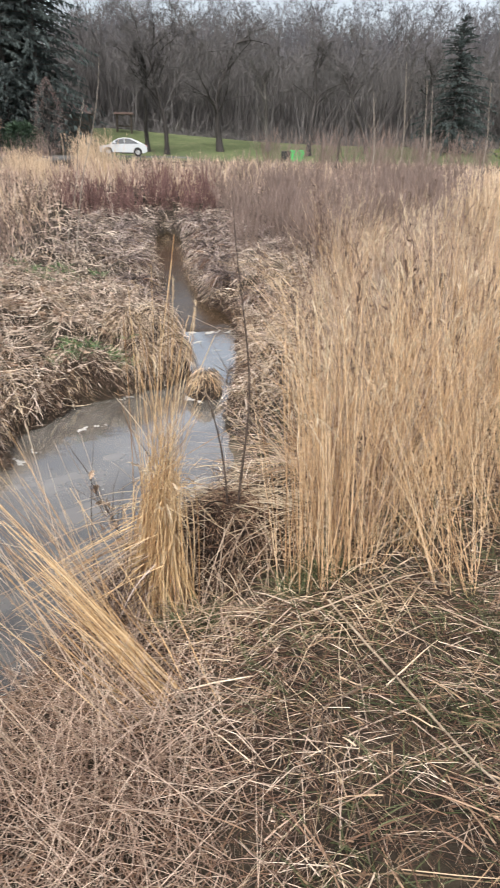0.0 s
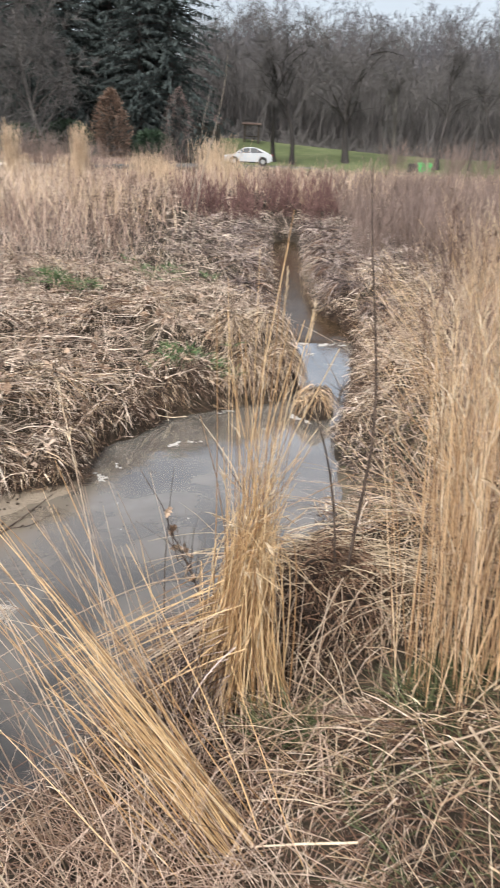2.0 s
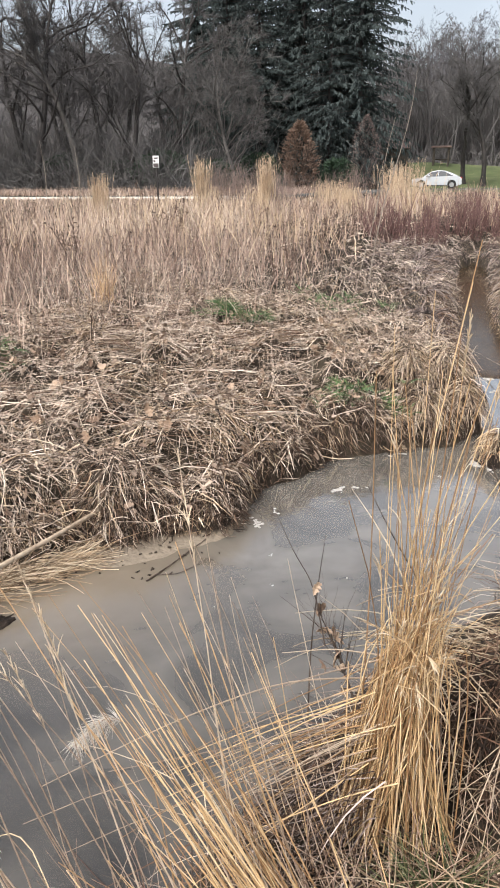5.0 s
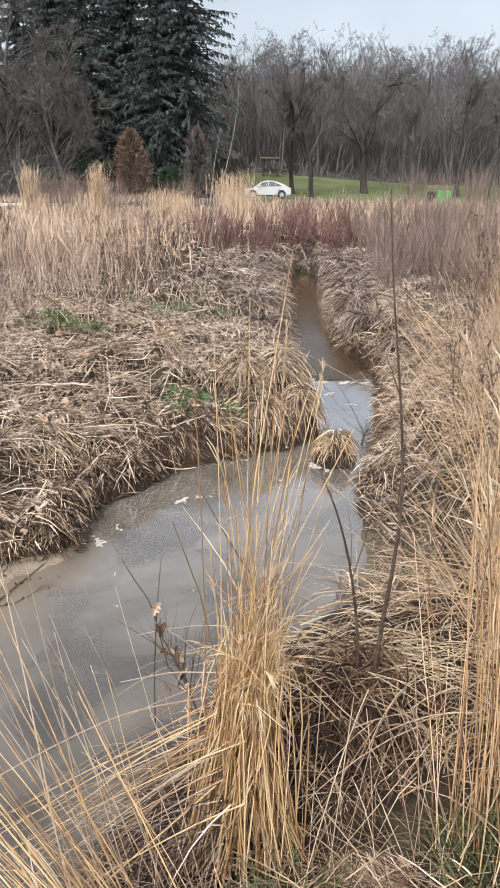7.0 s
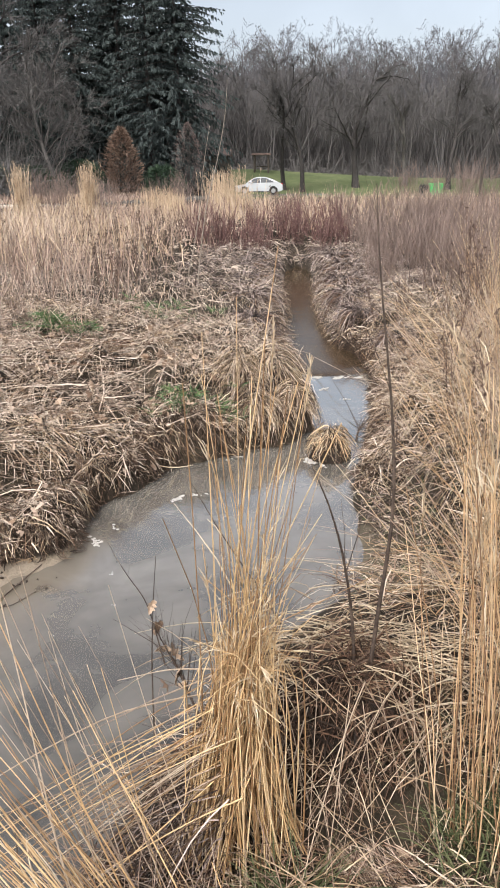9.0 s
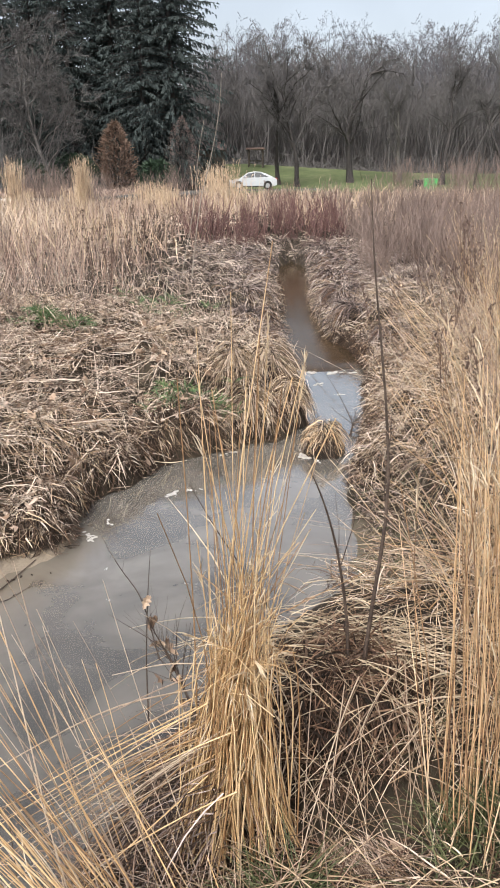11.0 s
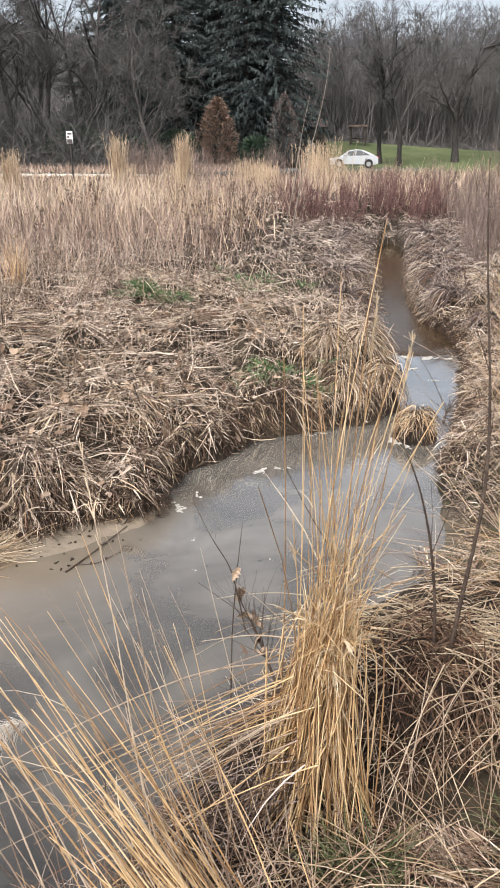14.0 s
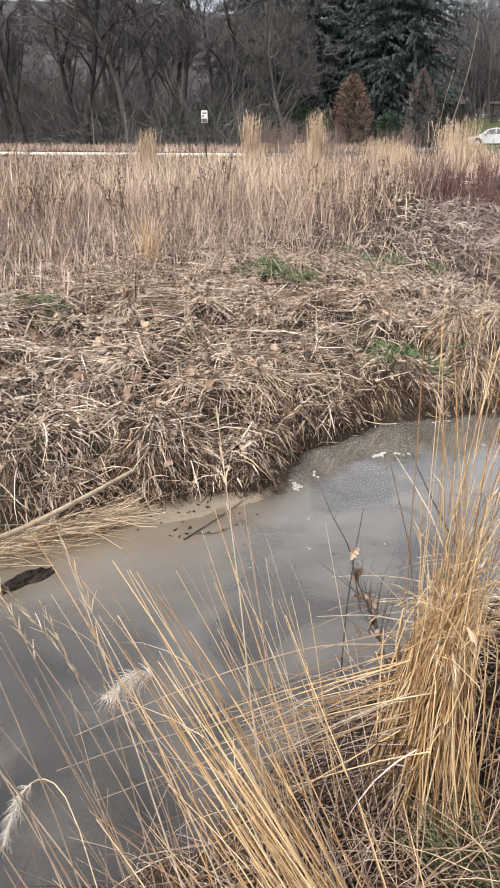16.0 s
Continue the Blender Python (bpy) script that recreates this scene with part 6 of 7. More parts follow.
def meadow():
    r = rng(201)
    for name, mat, n, lo, hi, h0, h1, label, seed in (
            ("meadow_grass", M_MEADOW, 41000, 6.5, 70, 0.4, 0.95, "rusty brown dry meadow grass", 1),
            ("blond_grass", M_BLOND, 21000, 8, 70, 0.6, 1.15, "tall blond dry meadow grass", 2)):
        x, y = fan_points(r, n, lo, hi)
        d = shore_gap(x, y)
        patch = np.sin(0.5 * x + seed * 2 + np.sin(0.4 * y)) * np.sin(0.35 * y + seed)
        edge = ramp_to(d + 0.6 * patch, 1.2, 4.8)
        keep = (r.uniform(0, 1, n) < edge) & ((y < 43) | (x > -3) & (y < 62)) & ((x < 0) | (y > 9))
        keep &= r.uniform(0, 1, n) < (0.75 + 0.25 * patch if seed == 1 else 0.34 + 0.5 * patch)
        x, y = x[keep], y[keep]
        rad = np.hypot(x, y)
        root = np.stack([x, y, ground(x, y)], -1)
        way = r.normal(0, 0.2, (len(x), 3)) * [1, 1, 0] + [0, 0, 1]
        grow = np.interp(rad, [7, 14, 26, 43], [0.55, 1.0, 0.95, 0.45]) * np.where((x > -3) & (y > 22), 1.35, 1.0) * r.uniform(0.6, 1.1, len(x))
        p = stalks(r, root, way, r.uniform(h0, h1, len(x)) * grow, 0.45, 3, 0.08)
        stuff(name, ribbons(r, p, (0.004 + 0.0007 * rad) * r.uniform(0.6, 1.3, len(x)), 0.2), mat, label, "dry grass")
    # low litter under it
    x, y = fan_points(r, 27000, 8, 56)
    keep = (shore_gap(x, y) > 1.0) & (y < 43.5)
    x, y = x[keep], y[keep]
    rad = np.hypot(x, y)
    a = r.uniform(0, 2 * np.pi, len(x))
    p = stalks(r, np.stack([x, y, ground(x, y) + 0.02], -1), np.stack([np.cos(a), np.sin(a), r.uniform(0.2, 0.9, len(x))], -1), r.uniform(0.25, 1.0, len(x)) * np.interp(rad, [8, 16], [0.24, 0.5]), 1.1, 2, 0.25)
    stuff("meadow_litter", ribbons(r, on_ground(p), 0.002 + 0.0009 * rad), M_MAT, "low tangled dead grass under the meadow", "dead grass")
    # grass between road and woods
    x, y = r.uniform(-70, -6, 13000), r.uniform(48.5, 66, 13000)
    keep = (y > 50) & (x < -12 - 0.0 * y)
    x, y = x[keep], y[keep]
    p = stalks(r, np.stack([x, y, ground(x, y)], -1), r.normal(0, 0.3, (len(x), 3)) * [1, 1, 0] + [0, 0, 1], r.uniform(0.2, 0.7, len(x)), 0.6, 2)
    stuff("verge_grass", ribbons(r, p, 0.05), M_MEADOW, "brown rough grass beyond the road", "dry grass")


def forb(seed, height):
    """A dead flower stalk with a few side branches and seed heads."""
    r = rng(seed)
    top = thing("dead_forb", "thin dark brown dead wildflower stalk in meadow", "wildflower stalk", "dead stalks in the meadow")
    n = 5
    root = r.normal(0, 0.12, (n, 3)) * [1, 1, 0]
    p = stalks(r, root, r.normal(0, 0.12, (n, 3)) * [1, 1, 0] + [0, 0, 1], height * r.uniform(0.6, 1.05, n), 0.05, 5, 0.03)
    b, _, _ = along_parent(r, p, 6, 0.5, 0.97, 0.7, 0.2, 0.5, 3, 0.08)
    part("stalk_mass", grid_mesh("stalk_mass", *joined([tubes(p, 0.006, 4, 0.5), tubes(b, 0.003, 3, 0.5)]), M_FORB), top)
    s = stalks(r, b[:, -1], r.normal(0, 1, (len(b), 3)) + [0, 0, 1], 0.04, 0, 1)
    part("seed_head_mass", grid_mesh("seed_head_mass", *tubes(s, 0.009, 4, 0.6), M_FORB), top)
    return top


def forbs():
    r = rng(211)
    models = [forb(220 + i, h) for i, h in enumerate((0.9, 1.1, 1.25, 0.75))]
    x, y = fan_points(r, 500, 9, 32)
    keep = (shore_gap(x, y) > 2.2) & (y < 40)
    x, y = np.r_[x[keep][:90], r.uniform(1.4, 4.5, 26)], np.r_[y[keep][:90], r.uniform(2.5, 9, 26)]
    for i in range(len(x)):
        ob = models[i] if i < 4 else copy_thing(models[i % 4], Matrix())
        place(ob, x[i], y[i], float(ground(x[i], y[i])), r.uniform(0, 6.28), r.uniform(0.8, 1.15))


def plume_clump(x, y, height, seed, mat=None, label="tall blond plume grass clump standing above the meadow", width=0.4):
    r = rng(seed)
    top = thing("plume_grass", label, "ornamental grass", "plume grass clumps")
    n = 150
    root = r.normal(0, width * 0.4, (n, 3)) * [1, 1, 0]
    p = stalks(r, root, r.normal(0, 0.05, (n, 3)) * [1, 1, 0] + [0, 0, 1], height * r.uniform(0.5, 1.0, n), 0.12, 4, 0.04)
    part("stem_mass", grid_mesh("stem_mass", *ribbons(r, p, 0.013, 0.5), mat or M_BLOND), top)
    hp, _, _ = along_parent(r, p[:110], 12, 0.5, 1.0, 0.3, 0.12, 0.4, 1, 0.1, 0.6)
    part("plume_mass", grid_mesh("plume_mass", *ribbons(r, hp, 0.011, 0.3), mat or M_BLOND), top, "fluffy pale plumes")
    place(top, x, y, float(ground(x, y)))


def meadow_tuft():
    """A bright blond tuft and a pale seed head at the meadow's near edge."""
    r = rng(95)
    top = thing("blond_tuft", "bright blond upright grass tuft at the meadow's edge", "ornamental grass")
    n = 130
    p = stalks(r, r.normal(0, 0.06, (n, 3)) * [1, 1, 0], r.normal(0, 0.1, (n, 3)) * [1, 1, 0] + [0, 0, 1], r.uniform(0.3, 0.68, n), 0.4, 4, 0.06)
    part("blade_tuft", grid_mesh("blade_tuft", *ribbons(r, p, r.uniform(0.003, 0.007, n), 0.3), M_STRAW), top)
    place(top, -3.92, 7.42, float(ground(-3.92, 7.42)) - 0.02)
    top = thing("seed_stalk", "pale fluffy round seed head on a thin stalk", "wildflower stalk")
    z = float(ground(-4.62, 6.32))
    line = bowed([(-4.55, 6.3, z - 0.02), (-4.58, 6.31, z + 0.15), (-4.62, 6.32, z + 0.3)])
    part("stalk", grid_mesh("stalk", *tubes(line, 0.004, 5, 0.6), M_BLOND), top)
    n = 160
    p = stalks(r, np.tile(line[0, -1:], (n, 1)), r.normal(0, 1, (n, 3)), r.uniform(0.025, 0.045, n), 0, 2, 0.1)
    part("head", grid_mesh("head", *ribbons(r, p, 0.004, 0.8), M_SILVER), top, "pale fluffy head")


def twig_shrub(seed, height, width, mat, name, label, group):
    r = rng(seed)
    top = thing(name, label, "shrub", group)
    n = 46
    root = r.normal(0, width * 0.2, (n, 3)) * [1, 1, 0]
    p = stalks(r, root, r.normal(0, 0.33, (n, 3)) * [1, 1, 0] + [0, 0, 1], height * r.uniform(0.55, 1.05, n), -0.2, 4, 0.06)
    part("stem_mass", grid_mesh("stem_mass", *tubes(p, 0.007, 3, 0.4), mat), top)
    b, _, _ = along_parent(r, p, 5, 0.3, 0.95, 0.45, 0.3, 0.5, 2, 0.08)
    part("twig_mass", grid_mesh("twig_mass", *ribbons(r, b, 0.009, 0.4), mat), top)
    return top


def shrubs():
    r = rng(231)
    red = [twig_shrub(240 + i, 1.15, 0.9, M_REDTWIG, "red_twig_shrub", "leafless dark red dogwood shrub by the creek", "red shrubs by the creek") for i in range(3)]
    grey = [twig_shrub(250 + i, 1.2, 0.9, M_GREYTWIG, "grey_twig_shrub", "leafless mauve-grey shrub beyond the reeds", "grey shrubs beyond the reeds") for i in range(3)]
    n = 0
    for x, y in [(-1.7, 17.2), (-1.1, 18.2), (-1.5, 19.3), (-0.7, 19.2), (-0.2, 22.8), (-0.9, 20.4), (-1.9, 20.5), (0.1, 24.0), (0.9, 19.6), (0.7, 21.5), (1.4, 20.6), (-2.3, 18.6), (-2.6, 20.0), (1.3, 22.4), (-1.1, 22.0), (0.1, 20.4), (-0.2, 21.2), (0.3, 22.4)]:
        ob = red[n] if n < 3 else copy_thing(red[n % 3], Matrix())
        n += 1
        place(ob, x, y, float(ground(x, y)), r.uniform(0, 6), r.uniform(0.55, 1.15))
    n = 0
    for _ in range(900):
        x, y = r.uniform(1.4, 9), r.uniform(10.5, 26)
        if shore_gap(np.array([x]), np.array([y]))[0] < 0.7 or x > 0.5 * y:
            continue
        ob = grey[n] if n < 3 else copy_thing(grey[n % 3], Matrix())
        n += 1
        place(ob, x, y, float(ground(x, y)), r.uniform(0, 6), r.uniform(0.75, 1.2))
        if n > 88:
            break
    brush = [twig_shrub(260 + i, 1.9, 1.4, M_GREYTWIG, "brush_shrub", "leafless mauve-grey brush at the meadow's far side", "brush by the road") for i in range(2)]
    for i in range(56):
        ob = brush[i] if i < 2 else copy_thing(brush[i % 2], Matrix())
        x, y = (r.uniform(-15, -4.5), r.uniform(36, 42)) if i < 20 else (8 + 28 * (i - 20) / 36 + r.uniform(-0.6, 0.6), r.uniform(50, 60))
        place(ob, x, y, float(ground(x, y)), r.uniform(0, 6), r.uniform(0.7, 1.15) * (1.0 if i < 20 else 1.4))


# ---- trees ----
def crown_lines(r, height, limbs=7, fork=0.3, spread=0.75, lean=(0, 0, 0), dense=1.0, line=None):
    trunk = bowed(line, 10) if line else stalks(r, np.zeros((1, 3)), np.array([[*lean[:2], 1.0]]), height * 0.8, -0.1, 9, 0.1)
    l1, _, _ = along_parent(r, trunk, limbs, fork, 0.98, spread, 0.58, 0.2, 7, 0.16)
    l2, _, _ = along_parent(r, l1, 7, 0.15, 0.98, spread * 1.1, 0.5, 0.15, 5, 0.16)
    l3, _, _ = along_parent(r, l2, int(6 * dense), 0.15, 1.0, 0.8, 0.5, 0.2, 3, 0.15)
    l4, _, _ = along_parent(r, l3, int(9 * dense), 0.05, 1.0, 0.8, 0.6, 0.15, 1, 0.15)
    return trunk, l1, l2, l3, l4


def bare_tree(seed, height, girth, bark, twig_mat, label, group, twig=0.035, lean=(0, 0, 0), **kw):
    r = rng(seed)
    top = thing("bare_tree", label, "tree", group)
    trunk, l1, l2, l3, l4 = crown_lines(r, height, lean=lean, **kw)
    rad = girth * (1 - 0.8 * np.linspace(0, 1, 10)) * np.r_[1.35, np.ones(9)]
    part("trunk", grid_mesh("trunk", *tubes(trunk, rad[None], 9), bark, True), top)
    part("limb_crown", grid_mesh("limb_crown", *joined([tubes(l1, girth * 0.34, 5, 0.25), tubes(l2, girth * 0.085, 3, 0.35)]), bark, True), top)
    part("twig_mass", grid_mesh("twig_mass", *joined([ribbons(r, l3, twig * 1.3, 0.5), ribbons(r, l4, twig * 0.7, 0.4)]), twig_mat), top)
    return top


def spruce(seed, height, radius, label="tall dark drooping spruce at the meadow's edge", bare=0.03, group="dark conifers"):
    r = rng(seed)
    top = thing("spruce_tree", label, "conifer", group)
    trunk = stalks(r, np.zeros((1, 3)), np.array([[0, 0, 1.0]]), height, 0, 10, 0.004)
    part("trunk", grid_mesh("trunk", *tubes(trunk, height * 0.014, 8, 0.08), M_BARK, True), top)
    n = int(height * 19)
    h = np.sort(r.uniform(bare, 0.985, n))
    a = r.uniform(0, 2 * np.pi, n)
    length = radius * (1 - h) ** 0.72 * r.uniform(0.55, 1.1, n) + 0.25
    root = np.stack([np.zeros(n), np.zeros(n), h * height], -1)
    way = np.stack([np.cos(a), np.sin(a), np.interp(h, [0, 0.6, 1], [-0.12, 0.05, 0.7])], -1)
    limbs = stalks(r, root, way, length, 0.35, 5, 0.05)
    part("limb_crown", grid_mesh("limb_crown", *tubes(limbs[:, ::2], 0.05, 3, 0.3), M_BARK), top)
    sp, _, _ = along_parent(r, limbs, 48, 0.03, 1.0, 1.2, 0.11, -0.9, 1, 0.25, 0.5)
    scale = np.minimum(1.0, 0.6 / (np.linalg.norm(sp[:, -1] - sp[:, 0], axis=1) + 1e-6))
    sp = sp[:, :1] + (sp - sp[:, :1]) * scale[:, None, None]
    part("needle_foliage", grid_mesh("needle_foliage", *ribbons(r, sp, r.uniform(0.07, 0.19, len(sp)), 0.4), M_SPRUCE), top, "dark blue-green needle sprays")
    return top


def leafy_bush(seed, width, height, mat, name, label, category, clumps=2600, size=0.16, point=1.0, group=""):
    """A dense bush or small tree: stems inside, many small leaf sprays in an uneven shell."""
    r = rng(seed)
    top = thing(name, label, category, group)
    p = stalks(r, r.normal(0, width * 0.08, (9, 3)) * [1, 1, 0], r.normal(0, 0.28, (9, 3)) * [1, 1, 0] + [0, 0, 1], height * 0.8, 0, 4, 0.06)
    part("stem_mass", grid_mesh("stem_mass", *tubes(p, 0.05, 5, 0.3), M_BARK), top)
    a, h = r.uniform(0, 2 * np.pi, clumps), r.uniform(0.03, 1, clumps)
    edge = np.sin(np.pi * np.clip(h * 0.86 + 0.14, 0, 1)) ** point * (1 + 0.16 * np.sin(3 * a + 5 * h) + 0.12 * np.sin(7 * a - 9 * h))
    rad = width / 2 * edge * np.sqrt(r.uniform(0.25, 1, clumps))
    root = np.stack([rad * np.cos(a), rad * np.sin(a), h * height], -1)
    sp = stalks(r, root, np.stack([np.cos(a), np.sin(a), np.full(clumps, 0.7)], -1) + r.normal(0, 0.5, (clumps, 3)), size * r.uniform(1, 3, clumps), 0.3, 2)
    part("foliage", grid_mesh("foliage", *ribbons(r, sp, size * r.uniform(0.25, 0.6, clumps), 0.3), mat), top)
    return top


def conifers():
    for x, y, h, rad, s in ((-25.5, 78, 31, 7.0, 1), (-18.2, 80, 33, 7.5, 2), (-11.8, 77, 29, 7.6, 3), (-30.5, 83, 27, 6.5, 4), (-21.5, 76, 25, 6, 6), (-15, 83, 31, 7, 7), (-27.5, 86, 31, 7, 8), (-21.5, 87, 34, 7.5, 9), (-14.5, 76, 25, 6.2, 10)):
        place(spruce(300 + s, h, rad), x, y, float(ground(x, y)))
    place(spruce(310, 13.8, 6.6, "dark spruce standing before the wooded hill", 0.0), 32.6, 85, float(ground(32.6, 85)))
    place(leafy_bush(320, 3.1, 5.8, M_RUST, "rusty_tree", "small cone-shaped tree with rusty dead foliage", "tree", 3400, 0.16, 0.8), -15.8, 69, float(ground(-15.8, 69)))
    place(leafy_bush(321, 2.9, 6.2, M_MAUVE, "twiggy_tree", "small cone-shaped leafless mauve-brown tree", "tree", 2600, 0.075, 0.8), -9.8, 69, float(ground(-9.8, 69)))
    place(leafy_bush(322, 5.0, 3.2, M_SHRUB, "evergreen_shrub", "rounded yellow-green evergreen shrub", "shrub", 3000, 0.16, 0.5), 34.6, 70, float(ground(34.6, 70)))
    for i, (x, y, w, h) in enumerate(((-27.5, 65, 6, 3.4), (-23, 66, 4, 2.6), (-32, 67, 5, 2.8), (-20, 70, 5, 3.2), (-12.5, 71, 4, 2.6), (-38, 66, 6, 3.2))):
        place(leafy_bush(330 + i, w, h, M_DARKSHRUB, "evergreen_shrub", "dark green evergreen shrub below the trees", "shrub", 1500, 0.2, 0.5, "dark understorey shrubs"), x, y, float(ground(x, y)))


def park_trees():
    lawn = [bare_tree(400 + i, 11.5, 0.25, M_BARK, M_TWIG, "dark leafless tree with spreading limbs on the lawn", "bare trees on the lawn", fork=f, limbs=10, spread=0.95, dense=1.35, twig=0.032) for i, f in enumerate((0.28, 0.2, 0.35))]
    spots = [(-1.5, 78, 0, 1.0), (0.4, 76, 1, 1.02), (14.9, 78, 2, 1.0), (22, 82, 0, 0.95), (27.5, 79, 1, 0.9), (40, 84, 2, 1.1), (47, 80, 0, 1.0)]
    for i, (x, y, k, s) in enumerate(spots):
        ob = lawn[k] if k == i else copy_thing(lawn[k], Matrix())
        place(ob, x, y, float(ground(x, y)) - 0.05, i * 1.3, s)
    place(bare_tree(413, 12, 0.34, M_BARK, M_TWIG, "dark leafless tree with a curved trunk on the lawn", "", fork=0.25, limbs=11, spread=1.0, dense=1.35, twig=0.03,
                    line=[(0, 0, -0.1), (-0.2, 0, 2.6), (-0.5, 0, 5.0), (0.1, 0, 7.0), (1.1, 0, 8.6), (1.7, 0.3, 10.2)]), 5.9, 80, float(ground(5.9, 80)))
    place(bare_tree(410, 9.0, 0.26, M_PALEBARK, M_TWIG, "pale many-stemmed leafless tree on the lawn", "", fork=0.08, limbs=7, spread=0.6), 11.2, 82, float(ground(11.2, 82)))
    # the edge of the woods beyond the road
    place(bare_tree(411, 21, 0.32, M_PALEBARK, M_TWIG, "tall leaning pale-barked leafless tree by the road", "", lean=(-0.12, 0, 0), fork=0.3, limbs=13, spread=0.85, dense=1.4), -34.2, 62, float(ground(-34.2, 62)) - 0.05)
    place(bare_tree(412, 16, 0.19, M_PALEBARK, M_GREYBRANCH, "grey finely twigged leafless tree before the spruces", "", fork=0.12, limbs=16, spread=1.05, dense=1.7, twig=0.03), -21.0, 66, float(ground(-21.0, 66)) - 0.05)
    models = [bare_tree(420 + i, 19, 0.32, M_BARK, M_TWIG, "dark leafless tree at the edge of the woods", "bare trees at the woods' edge", fork=0.2, limbs=9, spread=0.9, dense=1.34, twig=0.038) for i in range(2)]
    spots = [(-44, 60), (-50, 66), (-40, 70), (-29, 70), (-36, 74), (-55, 72), (-46, 80), (-33, 80), (-60, 64), (-38, 60.5), (-30.5, 64), (-47, 62), (-41.5, 65), (-34, 67), (-53, 62)]
    for i, (x, y) in enumerate(spots):
        ob = models[i] if i < 2 else copy_thing(models[i % 2], Matrix())
        place(ob, x, y, float(ground(x, y)) - 0.05, i * 2.1, 0.9 + 0.05 * (i % 5))


def far_woods():
    """The leafless woods on the hill, one mass of trunks and twigs."""
    r = rng(501)
    kinds = []
    for i in range(4):
        q = rng(510 + i)
        trunk, l1, l2, l3, l4 = crown_lines(q, 17, limbs=9, fork=0.25, spread=0.75, dense=0.8)
        kinds.append(joined([tubes(trunk, 0.15, 4, 0.25), ribbons(q, l1[:, ::2], 0.1, 0.4), ribbons(q, l2[:, ::2], 0.06, 0.4), ribbons(q, l3[:, ::3], 0.05, 0.3), ribbons(q, l4[::2], 0.05, 0.3)]))
    near, high = [], []
    for i in range(245):
        if i < 82:
            x, y = -14 + 116 * i / 82 + r.uniform(-1, 1), 100 + 9 * r.uniform(0, 1)
        elif i < 126:
            x, y = r.uniform(-12, 100), r.uniform(114, 165)
        elif i < 190:
            x, y = -14 + 118 * (i - 126) / 64 + r.uniform(-1, 1), r.uniform(166, 194)
        else:
            x, y = r.uniform(-95, -26), r.uniform(70, 98)
        v, q = kinds[i % 4]
        a, s = r.uniform(0, 6.28), r.uniform(0.66, 0.95)
        rot = np.array([[math.cos(a), -math.sin(a), 0], [math.sin(a), math.cos(a), 0], [0, 0, 1]])
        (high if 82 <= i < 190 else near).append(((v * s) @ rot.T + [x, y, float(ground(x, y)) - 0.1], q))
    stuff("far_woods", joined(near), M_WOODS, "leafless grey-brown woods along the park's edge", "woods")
    # hill trees take the twig colour paled for haze
    stuff("hillside_woods", joined(high), M_HAZEWOODS, "leafless woods covering the hill, haze paled into their colour", "woods")
    # thin young growth that roughens the hilltop
    n = 15000
    x, y = r.uniform(-22, 112, n), 195 - 70 * r.uniform(0, 1, n) ** 2
    p = stalks(r, np.stack([x, y, ground(x, y)], -1), r.normal(0, 0.4, (n, 3)) * [1, 1, 0] + [0, 0, 1], 3 + 9 * r.uniform(0, 1, n) ** 1.5, 0.2, 3, 0.3)
    stuff("hillside_brush", ribbons(r, p, r.uniform(0.14, 0.3, n), 0.15), M_HAZEWOODS, "dense leafless young growth on the hill", "undergrowth")
    # dense young trees between the trunks
    n = 12000
    x, y = r.uniform(-16, 112, n), r.uniform(106, 128, n)
    tall = 4 + 9.5 * r.uniform(0, 1, n) ** 0.8 * (0.8 + 0.2 * np.sin(0.31 * x) * np.sin(0.83 * x + 1))
    p = stalks(r, np.stack([x, y, ground(x, y)], -1), r.normal(0, 0.16, (n, 3)) * [1, 1, 0] + [0, 0, 1], tall, 0.15, 4, 0.12)
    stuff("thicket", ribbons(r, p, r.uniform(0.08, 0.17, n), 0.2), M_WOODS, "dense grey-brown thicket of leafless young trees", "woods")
    n = 7000
    x, y = r.uniform(-66, -22, n), r.uniform(59, 70, n)
    p = stalks(r, np.stack([x, y, ground(x, y)], -1), r.normal(0, 0.6, (n, 3)) * [1, 1, 0] + [0, 0, 1], 1.5 + 8.5 * r.uniform(0, 1, n) ** 1.4, 0.3, 4, 0.34)
    stuff("thicket", ribbons(r, p, r.uniform(0.025, 0.065, n), 0.2), M_GREYBRANCH, "thin grey thicket of twigs beyond the road", "woods")
    # undergrowth along its foot
    n = 25000
    x, y = r.uniform(-100, 110, n), 97 + 34 * r.uniform(0, 1, n) ** 1.6
    west = r.uniform(0, 1, n) < 0.55
    x, y = np.where(west, r.uniform(-90, -20, n), x), np.where(west, r.uniform(66, 92, n), y)
    p = stalks(r, np.stack([x, y, ground(x, y)], -1), r.normal(0, 0.9, (n, 3)) * [1, 1, 0.5] + [0, 0, 1], 0.8 + np.where(west, 8.0, 4.2) * r.uniform(0, 1, n) ** 1.5, 0.3, 3, 0.35)
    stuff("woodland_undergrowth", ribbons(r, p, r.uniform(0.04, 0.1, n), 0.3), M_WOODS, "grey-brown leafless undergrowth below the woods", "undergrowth")


